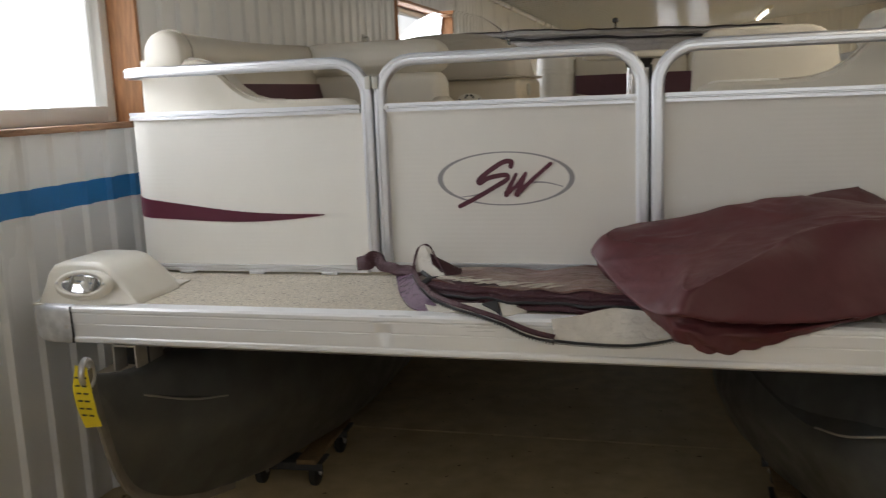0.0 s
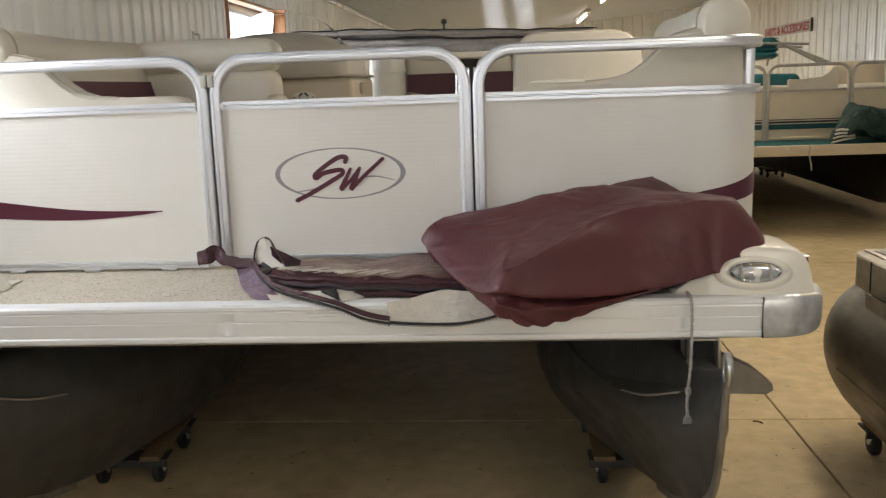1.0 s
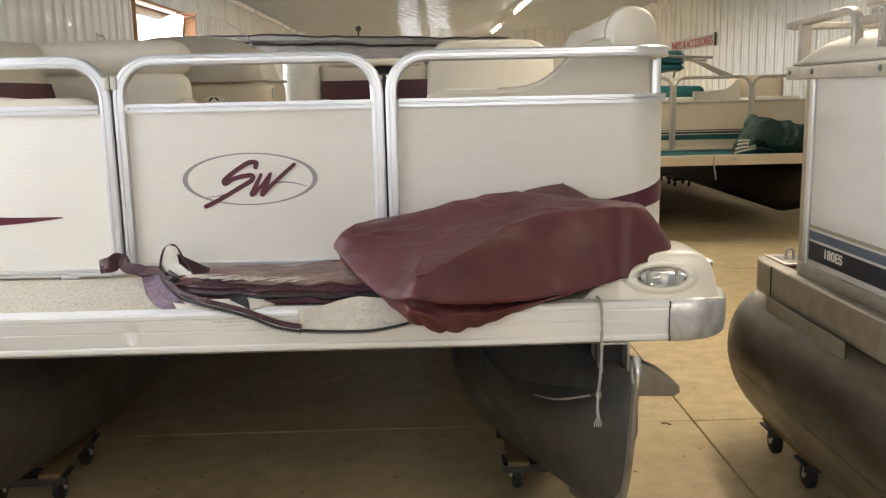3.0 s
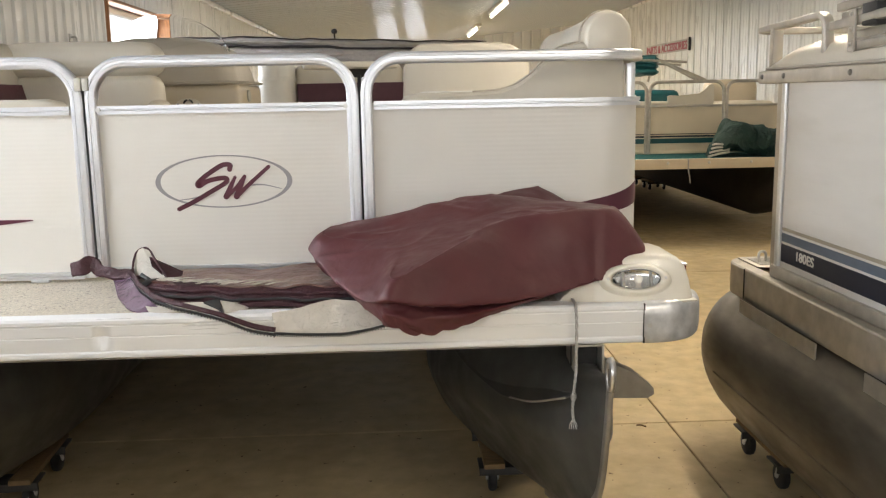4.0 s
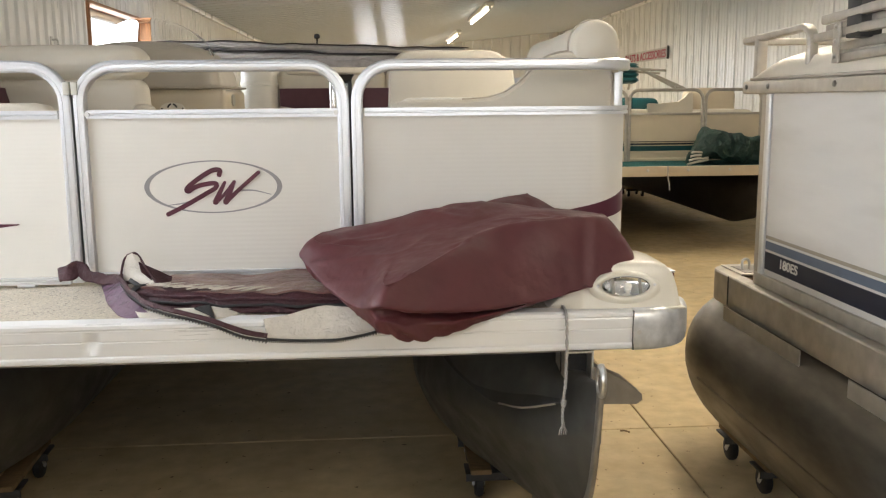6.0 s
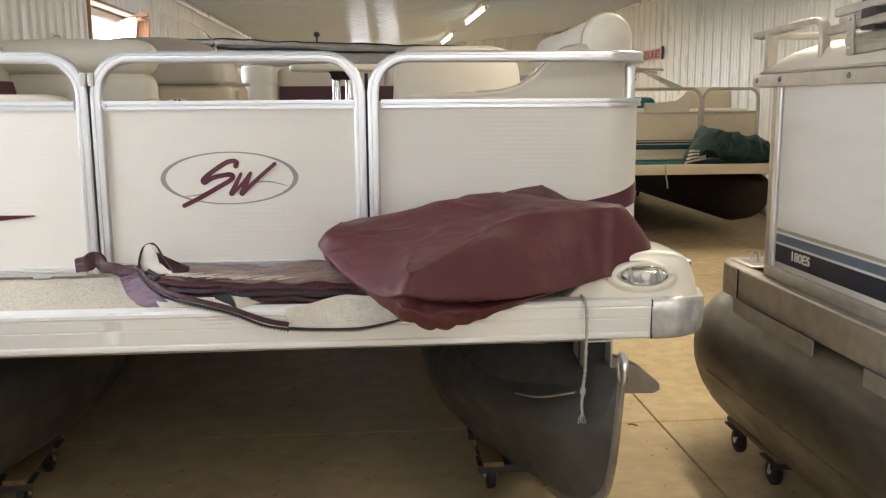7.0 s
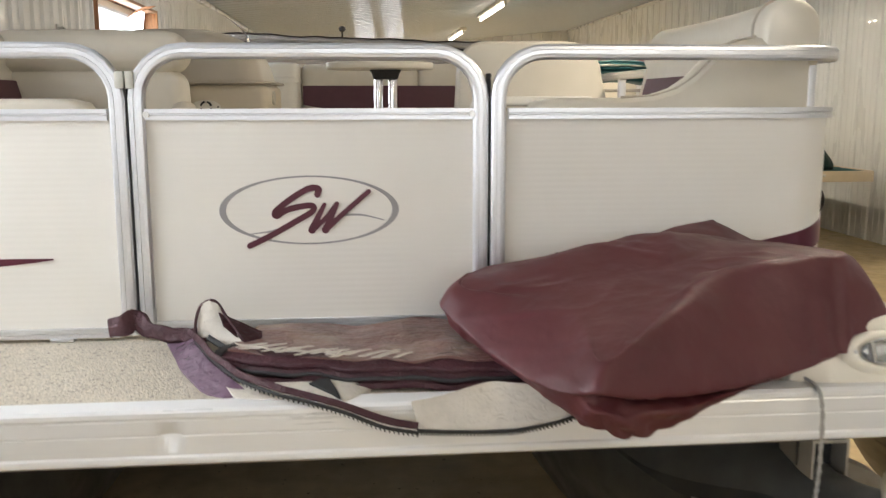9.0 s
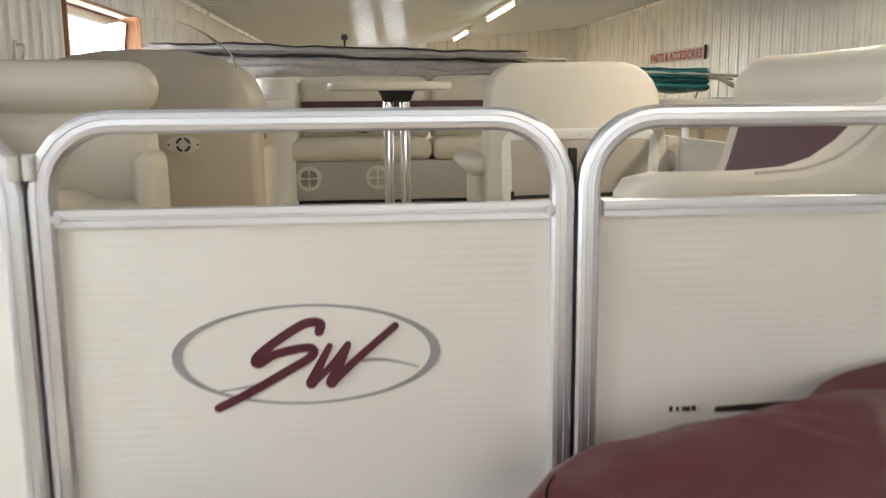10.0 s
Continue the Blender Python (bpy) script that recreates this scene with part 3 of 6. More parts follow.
def pontoon(cx, s):
    nose = 0.0 if s > 0 else -0.030
    bm = bmesh.new()
    rings = []
    R, zc = 0.28, 0.415
    N = 36
    stations = [(1.765, 0.003, 0.66, 0.705, 0.965, 0.8), (1.785, 0.010, 0.57, 0.70, 0.965, 0.8), (1.82, 0.020, 0.44, 0.69, 0.964, 0.8), (1.87, 0.036, 0.355, 0.678, 0.962, 0.82), (1.94, 0.060, 0.295, 0.668, 0.957, 0.84),
                (2.03, 0.093, 0.25, 0.668, 0.948, 0.85), (2.15, 0.138, 0.21, 0.678, 0.932, 0.82), (2.30, 0.190, 0.178, 0.71, 0.912, 0.72), (2.45, 0.228, 0.155, 0.70, 0.893, 0.52), (2.62, 0.258, 0.142, 0.698, 0.872, 0.26),
                (2.80, 0.274, 0.136, 0.695, 0.860, 0.08), (2.98, R, 0.135, 0.695, 0.855, 0.0), (5.0, R, 0.135, 0.695, 0.855, 0.0), (7.6, R, 0.135, 0.695, 0.855, 0.0), (7.8, 0.2, 0.2, 0.63, 0.855, 0.0)]
    for y, w, zl, zh, xc, vee in stations:
        xc += nose if y < 2.6 else 0.0
        ring = []
        for i in range(N):
            a = 2 * math.pi * i / N
            c, sn = math.cos(a), math.sin(a)
            # the bow is folded plate: upright flanks above, a sharp vee below
            full = math.copysign(abs(c) ** (1 - 0.35 * min(1, vee)), c)
            if sn < 0:
                full *= 1 - vee * (-sn) ** 0.8
            ring.append((s * xc + w * full, y, (zl + zh) / 2 + (zh - zl) / 2 * sn))
        rings.append(ring)
    loft(bm, rings)
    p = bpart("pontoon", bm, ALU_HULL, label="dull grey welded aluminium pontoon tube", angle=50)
    # stem bar, lifting eye, strake, end of the cross channel, spray fin
    bm = bmesh.new()
    sweep(bm, spline([(s * (x + nose), y, z) for x, y, z in ((0.965, 1.757, 0.722), (0.965, 1.760, 0.66), (0.965, 1.779, 0.57), (0.964, 1.815, 0.44), (0.962, 1.865, 0.353), (0.955, 1.94, 0.29), (0.947, 2.03, 0.246), (0.93, 2.15, 0.206), (0.91, 2.30, 0.174))], 5), rrect_profile(0.012, 0.03, 0.004, 2), side=(1, 0, 0))
    bpart("stem", bm, PLATE, p)
    bm = bmesh.new()
    tube(bm, [(s * (0.963 + nose), 1.745 + 0.022 * math.sin(q), 0.712 + 0.034 * math.cos(q)) for q in [i * 2 * math.pi / 14 for i in range(14)]], 0.008, 8, loop=True)
    bpart("lifting_eye", bm, STEEL, p, "bright steel bow eye")
    # splash plate with a bright edge on the inner flank
    bm = bmesh.new()
    ribbon(bm, spline([(s * 0.935, 1.905, 0.612), (s * 0.900, 2.020, 0.604), (s * 0.850, 2.170, 0.595), (s * 0.780, 2.380, 0.585), (s * 0.730, 2.540, 0.580)], 5),
           spline([(s * 0.889, 1.900, 0.607), (s * 0.826, 2.020, 0.556), (s * 0.762, 2.180, 0.520), (s * 0.690, 2.400, 0.530), (s * 0.650, 2.540, 0.552)], 5), 4, 0.004)
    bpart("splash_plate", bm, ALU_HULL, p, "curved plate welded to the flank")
    bm = bmesh.new()
    tube(bm, spline([(s * 0.889, 1.900, 0.605), (s * 0.826, 2.020, 0.554), (s * 0.780, 2.135, 0.527)], 5), 0.003, 6)
    bpart("strake", bm, ALU_OLD, p, "thin welded splash strake")
    bm = bmesh.new()
    prism(bm, [(s * 0.962, 0.690), (s * 1.025, 0.662), (s * 1.085, 0.634), (s * 1.132, 0.594), (s * 1.134, 0.578), (s * 1.118, 0.568), (s * 0.962, 0.572)], 1.98, 2.03, "y")
    bpart("spray_fin", bm, PLATE, p, "flat grey spray fin")
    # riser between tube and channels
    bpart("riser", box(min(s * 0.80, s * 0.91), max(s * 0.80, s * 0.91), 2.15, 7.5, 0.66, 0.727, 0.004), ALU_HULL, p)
    bm = bmesh.new()
    for q in ((0.919, 0.924), (0.985, 0.990)):
        rbox(bm, min(s * q[0], s * q[1]), max(s * q[0], s * q[1]), 1.925, 2.05, 0.655, 0.730, 0.001)
    rbox(bm, min(s * 0.924, s * 0.985), max(s * 0.924, s * 0.985), 1.925, 2.05, 0.7245, 0.7295, 0.001)
    bpart("bow_bracket", bm, ALU_OLD, p, "bright square channel end")
    # black sheet standing in for the shade inside the open channel
    bpart("mouth_shade", box(min(s * 0.916, s * 0.984), max(s * 0.916, s * 0.984), 1.975, 1.98, 0.662, 0.719, 0), RUBBER, p)
    return p


pontoon(0.855, 1)
pontoon(0.855, -1)


# fence
def fence_path(s, x0, back, y=FENCE, r=0.13, off=0.0):
    """Plan of one bow corner: from the gate post round the corner and aft."""
    half = 1.20 + END[s]
    pts = [(s * x0, y - off)]
    n = 10
    pts += [(s * (x0 + (half - r - x0) * k / 4), y - off) for k in range(1, 4)]
    for k in range(n + 1):
        a = radians(-90 + 90 * k / n)
        pts.append((s * (half - r + (r + off) * math.cos(a)), y + r + (r + off) * math.sin(a)))
    pts += [(s * (half + off), y + r + (back - y - r) * k / 8) for k in range(1, 9)]
    return pts


TUBEP = [(0.0165, -0.010), (0.0165, 0.010), (0.012, 0.0145), (0.005, 0.0155), (0.004, 0.0135), (-0.004, 0.0135), (-0.005, 0.0155), (-0.012, 0.0145), (-0.0165, 0.010), (-0.0165, -0.010),
         (-0.012, -0.0145), (-0.005, -0.0155), (-0.004, -0.0135), (0.004, -0.0135), (0.005, -0.0155), (0.012, -0.0145)]


def bow_fence(s):
    f = thing("fence_panel", "cream skinned boat fence panel with rounded aluminium rail and maroon stripe", "fence panel", "bow fence", at=(s * 0.8, FENCE, DECK))
    M = Matrix.Translation(f.location).inverted()

    def put(n, bm, mat, parent=None, label="", **k):
        bm.transform(M)
        return part(n, bm, mat, parent or f, label, **k)
    xp = 0.405
    r = 0.10
    back = 8.0
    # the rail: post, rounded shoulder, then round the bow corner
    pts = [(s * xp, FENCE, DECK + 0.012), (s * xp, FENCE, 1.1), (s * xp, FENCE, RAIL - 0.0165 - r)]
    pts += [(s * (xp + r - r * math.cos(radians(a))), FENCE, RAIL - 0.0165 - r + r * math.sin(radians(a))) for a in range(15, 91, 15)]
    pts += [(x, y, RAIL - 0.0165) for x, y in fence_path(s, xp + r + 0.03, back)]
    bm = bmesh.new()
    # keep the grooved faces outward along the whole run
    rings = []
    for i, p in enumerate(pts):
        p = Vector(p)
        t = (Vector(pts[min(i + 1, len(pts) - 1)]) - Vector(pts[max(i - 1, 0)])).normalized()
        up = Vector((0, 0, 1))
        nrm = Vector((0, -1, 0)) if i < 12 else t.cross(up) * (1 if s > 0 else -1)
        nrm = (nrm - t * nrm.dot(t)).normalized()
        w = t.cross(nrm)
        rings.append([p + w * a + nrm * b for a, b in TUBEP])
    loft(bm, rings)
    put("rail", bm, ALU, label="bright grooved aluminium rail tube", angle=30)
    # skin
    path = fence_path(s, xp + 0.012, back, off=-0.001)
    inner = fence_path(s, xp + 0.012, back, off=-0.005)
    bm = bmesh.new()
    loft(bm, [[(x, y, DECK + 0.02), (x, y, 1.325), (u, v, 1.325), (u, v, DECK + 0.02)] for (x, y), (u, v) in zip(path, inner)])
    skin = put("skin", bm, SKIN, label="cream ribbed aluminium skin", angle=30)
    for n, z0, z1, o in (("mid_bar", 1.306, 1.330, 0.011), ("foot_bar", DECK + 0.008, DECK + 0.028, 0.012)):
        bm = bmesh.new()
        pa = fence_path(s, xp + 0.022, back, off=o)
        pb = fence_path(s, xp + 0.022, back, off=-0.012)
        zm = (z0 + z1) / 2
        loft(bm, [[(ax, ay, z0), (ax, ay, zm - 0.003), (ax + (bx - ax) * 0.12, ay + (by - ay) * 0.12, zm - 0.001), (ax + (bx - ax) * 0.12, ay + (by - ay) * 0.12, zm + 0.001), (ax, ay, zm + 0.003), (ax, ay, z1), (bx, by, z1), (bx, by, z0)] for (ax, ay), (bx, by) in zip(pa, pb)])
        put(n, bm, ALU, angle=30)
    for x, y in ((1.20 + END[s], 2.60), (1.20 + END[s], 3.4), (1.20 + END[s], 4.18)):
        bm = bmesh.new()
        sweep(bm, [(s * x, y, DECK + 0.012), (s * x, y, RAIL - 0.03)], rrect_profile(0.03, 0.03, 0.005, 2), side=(1, 0, 0))
        put("post", bm, ALU)
    # maroon stripe on the skin
    tip, zt, run = (0.56, 1.010, 0.62) if s < 0 else (0.72, 0.998, 0.50)
    pth = [q for q in fence_path(s, xp + 0.012, back, off=0.0012) if abs(q[0]) > tip + 0.02][:16]
    pth = [(s * tip, FENCE - 0.0012)] + [(s * (tip + 0.05 * k), FENCE - 0.0012) for k in range(1, 7)] + [q for q in pth if abs(q[0]) > tip + 0.33]
    lens = [0.0]
    for a, b in zip(pth, pth[1:]):
        lens.append(lens[-1] + math.hypot(a[0] - b[0], a[1] - b[1]))
    rows = []
    for (x, y), l in zip(pth, lens):
        w = 0.003 + 0.058 * min(1, (l / run)) ** 0.85
        zc = zt + (0.045 if s > 0 else 0.022) * (min(1.4, l / run)) ** 2 - 0.010 * math.sin(min(1, l / 0.5) * math.pi)
        d = Vector((0, -1, 0)) if y < FENCE + 0.001 else (Vector((x - s * (1.07 + END[s]), y - FENCE - 0.13, 0)).normalized() if y < FENCE + 0.13 else Vector((s, 0, 0)))
        rows.append([Vector((x, y, zc - w / 2)), Vector((x, y, zc + w / 2)), Vector((x, y, zc + w / 2)) - d * 0.002, Vector((x, y, zc - w / 2)) - d * 0.002])
    bm = bmesh.new()
    loft(bm, rows)
    put("stripe", bm, MAROON_DECAL, skin, "tapering maroon stripe decal", angle=30)
    if s > 0:
        for x0, w, h in ((0.522, 0.005, 0.012), (0.533, 0.004, 0.010), (0.543, 0.012, 0.010), (0.558, 0.006, 0.012)):
            put("decal_remnant", box(x0 + 0.018, x0 + 0.018 + w, FENCE - 0.0018, FENCE - 0.0002, 0.998, 0.998 + h * 0.7, 0), INK, skin, "flaked bit of dark decal", smooth=False)
        bm = bmesh.new()
        prism(bm, [(0.612, 0.995), (0.70, 0.994), (0.86, 1.000), (0.86, 1.014), (0.70, 1.006), (0.615, 1.003)], FENCE - 0.0019, FENCE - 0.0002, "y")
        put("decal_remnant", bm, INK, skin, smooth=False)
    for k in range(3):
        put("foot_clip", box(s * (0.55 + 0.24 * k) - 0.025, s * (0.55 + 0.24 * k) + 0.025, FENCE - 0.016, FENCE + 0.01, DECK + 0.001, DECK + 0.009, 0.001), ALU)
    return f


for s in (-1, 1):
    bow_fence(s)

# gate with its logo
gate = thing("boat_gate", "cream skinned bow gate in a rounded aluminium tube frame", "gate", "bow fence", at=(0, FENCE, DECK))
GM = Matrix.Translation(gate.location).inverted()


def gput(n, bm, mat, parent=None, label="", **k):
    bm.transform(GM)
    return part(n, bm, mat, parent or gate, label, **k)


gx, r = 0.366, 0.10
pts = [(-gx, FENCE, DECK + 0.02), (-gx, FENCE, 1.1)] + [(-gx + r - r * math.cos(radians(a)), FENCE, RAIL - 0.0165 - r + r * math.sin(radians(a))) for a in range(0, 91, 15)]
pts += [(-x, y, z) for x, y, z in pts[::-1]]
bm = bmesh.new()
rings = []
for i, p in enumerate(pts):
    p = Vector(p)
    t = (Vector(pts[min(i + 1, len(pts) - 1)]) - Vector(pts[max(i - 1, 0)])).normalized()
    nrm = Vector((0, -1, 0))
    w = t.cross(nrm)
    rings.append([p + w * a + nrm * b for a, b in TUBEP])
loft(bm, rings)
gput("rail", bm, ALU, label="bright grooved aluminium gate tube", angle=30)
gskin = gput("skin", box(-gx + 0.012, gx - 0.012, FENCE - 0.001, FENCE + 0.003, DECK + 0.025, 1.325, 0), SKIN, label="cream ribbed aluminium skin", smooth=False)
for n, z0, z1 in (("mid_bar", 1.306, 1.330), ("foot_bar", DECK + 0.018, DECK + 0.040)):
    bm = bmesh.new()
    zm = (z0 + z1) / 2
    o = [(-0.011, z0), (-0.011, zm - 0.003), (-0.0085, zm - 0.001), (-0.0085, zm + 0.001), (-0.011, zm + 0.003), (-0.011, z1), (0.011, z1), (0.011, z0)]
    loft(bm, [[(x, FENCE + u, v) for u, v in o] for x in (-gx + 0.017, gx - 0.017)])
    gput(n, bm, ALU, angle=30)
for s in (-1, 1):
    for e in (0,):
        bm = bmesh.new()
        lathe(bm, [(0.0, -0.016), (0.007, -0.016), (0.007, -0.010), (0.0, -0.010)], (s * (gx - 0.020), FENCE, 1.318), 8, "y")
        gput("rivet", bm, STEEL)
gput("hinge", box(-0.3835, -0.366, FENCE - 0.020, FENCE + 0.016, 1.372, 1.408, 0.003), GREYBLOCK, label="grey nylon hinge block")
h = gput("hinge", box(-0.405, -0.3865, FENCE - 0.020, FENCE + 0.016, 1.372, 1.408, 0.003), GREYBLOCK)
# thin black strip behind the gap at each side of the gate
for s in (-1, 1):
    gput("gap_strip", box(min(s * 0.381, s * 0.391), max(s * 0.381, s * 0.391), FENCE + 0.012, FENCE + 0.03, DECK + 0.01, 1.405, 0.001), RUBBER)


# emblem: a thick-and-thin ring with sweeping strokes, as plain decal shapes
def decal(bm, outline, lift=0.0022):
    top = [bm.verts.new((x, FENCE - lift, z)) for x, z in outline]
    bot = [bm.verts.new((x, FENCE - 0.0008, z)) for x, z in outline]
    bm.faces.new(top)
    n = len(top)
    for i in range(n):
        bm.faces.new((top[i], top[(i + 1) % n], bot[(i + 1) % n], bot[i]))


def brush(bm, pts, w0, w1, lift=0.0026):
    P = spline([(x, 0, z) for x, z in pts], 8)
    L, Rr = [], []
    for i, p in enumerate(P):
        t = (P[min(i + 1, len(P) - 1)] - P[max(i - 1, 0)]).normalized()
        n = Vector((-t.z, 0, t.x))
        q = i / (len(P) - 1)
        w = (w0 + (w1 - w0) * q) / 2
        L.append(p + n * w)
        Rr.append(p - n * w)
    for i in range(len(P) - 1):
        a = [L[i], L[i + 1], Rr[i + 1], Rr[i]]
        vs = [bm.verts.new((v.x, FENCE - lift, v.z)) for v in a]
        bm.faces.new(vs)
    # rounded ends
    for p, q, w in ((P[0], P[1], w0 / 2), (P[-1], P[-2], w1 / 2)):
        t = (p - q).normalized()
        n = Vector((-t.z, 0, t.x))
        cap = [p + n * (w * math.cos(radians(a))) + t * (w * math.sin(radians(a))) for a in range(0, 181, 30)]
        bm.faces.new([bm.verts.new((v.x, FENCE - lift, v.z)) for v in cap])
    bmesh.ops.remove_doubles(bm, verts=bm.verts, dist=1e-5)
    g = bmesh.ops.extrude_face_region(bm, geom=list(bm.faces))
    for v in g["geom"]:
        if isinstance(v, bmesh.types.BMVert):
            v.co.y = FENCE - 0.0008


EX, EZ = -0.010, 1.110
bm = bmesh.new()
N = 72
outer, inner = [], []
for i in range(N):
    a = 2 * math.pi * i / N
    k = 0.0035 + 0.011 * abs(math.cos(a)) ** 1.6
    outer.append((EX + 0.195 * math.cos(a), EZ + 0.076 * math.sin(a)))
    inner.append((EX + (0.195 - k) * math.cos(a), EZ + (0.076 - 0.0035 - 0.002 * abs(math.cos(a))) * math.sin(a)))
for i in range(N):
    j = (i + 1) % N
    q = [outer[i], outer[j], inner[j], inner[i]]
    bm.faces.new([bm.verts.new((x, FENCE - 0.0020, z)) for x, z in q])
bmesh.ops.remove_doubles(bm, verts=bm.verts, dist=1e-5)
em = gput("emblem_ring", bm, GREY_DECAL, gskin, "grey elliptical emblem ring", smooth=False)


def px(u, v):
    # emblem drawing units: ring 490 wide, centred at 538, 625
    return (EX + (u - 538) * 0.000795, EZ - (v - 625) * 0.000795)


for num, (pts_, w0, w1, mat, lab) in enumerate((
    ([px(372, 722), px(430, 694), px(500, 655), px(545, 628), px(540, 612), px(480, 622), px(448, 640), px(446, 626), px(490, 592), px(535, 566), px(562, 566), px(560, 582)], 0.013, 0.014, MAROON_DECAL, "maroon sweeping brush stroke"),
    ([px(578, 610), px(560, 645), px(543, 680)], 0.009, 0.017, MAROON_DECAL, ""),
    ([px(545, 682), px(580, 648), px(612, 608)], 0.010, 0.010, MAROON_DECAL, ""),
    ([px(612, 608), px(596, 645), px(580, 680)], 0.010, 0.017, MAROON_DECAL, ""),
    ([px(582, 680), px(630, 635), px(700, 575)], 0.012, 0.011, MAROON_DECAL, ""),
    ([px(620, 640), px(680, 640), px(742, 655)], 0.006, 0.002, GREY_DECAL, ""),
    ([px(375, 690), px(440, 680), px(500, 655)], 0.002, 0.006, GREY_DECAL, ""))):
    bm = bmesh.new()
    brush(bm, pts_, w0, w1, 0.0030 + 0.0003 * num if mat is MAROON_DECAL else 0.0023)
    gput("emblem_stroke", bm, mat, gskin, lab, smooth=False)


# ---- moulded corner lights ----
def corner_pod(s):
    p = thing("docking_light", "cream moulded corner fairing with an oval docking light", "boat light", "corner docking lights", at=(s * 1.05, 2.08, DECK))
    M = Matrix.Translation(p.location).inverted()
    bm = bmesh.new()
    rings = []
    for x, h, yf, yb in ((0.855, 0.004, 1.975, 2.16), (0.865, 0.014, 1.965, 2.19), (0.885, 0.030, 1.957, 2.215), (0.915, 0.053, 1.950, 2.235), (0.95, 0.080, 1.946, 2.25), (0.985, 0.100, 1.944, 2.26), (1.02, 0.1085, 1.943, 2.265),
                         (1.10, 0.110, 1.943, 2.265), (1.155, 0.108, 1.944, 2.26), (1.185, 0.099, 1.948, 2.25), (1.203, 0.080, 1.956, 2.235), (1.212, 0.050, 1.965, 2.215), (1.215, 0.006, 1.975, 2.20)):
        x = (0.930 if s < 0 else 0.885) + (x - 0.855) * ((1.215 + END[s] * 0.5) - (0.930 if s < 0 else 0.885)) / 0.36
        lean = min(0.055, h * 0.5)
        rr = min(0.022, h * 0.4)
        ring = [(yf, DECK + 0.001), (yf - 0.002, DECK + 0.006)]
        for k in range(5):
            a = radians(180 - 22.5 * k)
            ring.append((yf + lean + rr + rr * math.cos(a), DECK + h - rr + rr * math.sin(a)))
        for k in range(5):
            a = radians(90 - 22.5 * k)
            ring.append((yb - lean - rr + rr * math.cos(a), DECK + h - rr + rr * math.sin(a)))
        ring += [(yb, DECK + 0.006), (yb, DECK + 0.001)]
        rings.append([(s * x, y, z) for y, z in ring])
    loft(bm, rings)
    bmesh.ops.subdivide_edges(bm, edges=[e for e in bm.edges if abs(e.verts[0].co.x - e.verts[1].co.x) > 0.01], cuts=1, smooth=0.6)
    bm.transform(M)
    part("fairing", bm, POD, p, "glossy cream moulded plastic fairing", angle=60)
    # base flange
    bm = box(min(s * 0.965, s * (1.218 + END[s] * 0.5)), max(s * 0.95, s * (1.218 + END[s] * 0.5)), 1.940, 2.27, DECK + 0.0005, DECK + 0.0055, 0.002)
    bm.transform(M)
    part("flange", bm, POD, p)
    # lamp on the sloping front face
    frame_m = M @ Matrix.Translation((s * (1.088 if s < 0 else 1.076), 1.955, DECK + 0.0595)) @ Matrix.Rotation(radians(63), 4, "X")
    def oval(a, b, h):
        return [(a * math.cos(2 * math.pi * i / 36), b * math.sin(2 * math.pi * i / 36), h) for i in range(36)]
    bm = bmesh.new()
    loft(bm, [oval(0.092, 0.044, -0.016), oval(0.086, 0.040, -0.006), oval(0.078, 0.036, 0.000), oval(0.070, 0.031, 0.001), oval(0.063, 0.0265, -0.004), oval(0.061, 0.0255, -0.010)], cap=False)
    bm.transform(frame_m)
    part("bezel", bm, POD, p, angle=60)
    bm = bmesh.new()
    loft(bm, [oval(0.0605, 0.0255, -0.002), oval(0.052, 0.021, -0.0065), oval(0.030, 0.012, -0.0095), oval(0.006, 0.003, -0.0105)], cap=False)
    bm.transform(frame_m)
    refl = part("reflector", bm, CHROME, p, "bright chrome lamp reflector", angle=60)
    bm = bmesh.new()
    lathe(bm, [(0.0, -0.010), (0.010, -0.010), (0.009, -0.003), (0.004, 0.0), (0.0, 0.001)], (0.006, 0, 0), 12)
    bm.transform(frame_m)
    part("bulb", bm, WHITE, refl)
    for dx in (-0.033, 0.036):
        bm = bmesh.new()
        rbox(bm, dx - 0.004, dx + 0.004, -0.019, 0.019, -0.008, -0.0035, 0.001)
        bm.transform(frame_m)
        part("reflector_rib", bm, GALV, refl)
    bm = bmesh.new()
    loft(bm, [oval(0.0605, 0.026, 0.0), oval(0.055, 0.023, 0.004), oval(0.035, 0.0145, 0.007), oval(0.004, 0.002, 0.008)], cap=False)
    bm.transform(frame_m)
    g = part("lens", bm, LENS, p, "clear oval lamp lens", angle=60)
    g.visible_shadow = False
    for dx in (-0.072, 0.072):
        bm = bmesh.new()
        lathe(bm, [(0.0, 0.0), (0.004, 0.003), (0.0035, 0.006), (0.0, 0.007)], (dx, 0, 0), 10)
        bm.transform(frame_m)
        part("screw", bm, STEEL, p)
    # side marker
    bm = box(min(s * 1.212, s * 1.222), max(s * 1.212, s * 1.222), 2.02, 2.062, DECK + 0.046, DECK + 0.078, 0.005)
    bm.transform(M)
    part("side_marker", bm, REDLENS, p, "small red side marker lens")
    bm = box(min(s * 1.206, s * 1.223), max(s * 1.206, s * 1.223), 2.018, 2.065, DECK + 0.078, DECK + 0.083, 0.002)
    bm.transform(M)
    part("marker_cap", bm, STEEL, p)
    return p


for s in (-1, 1):
    corner_pod(s)


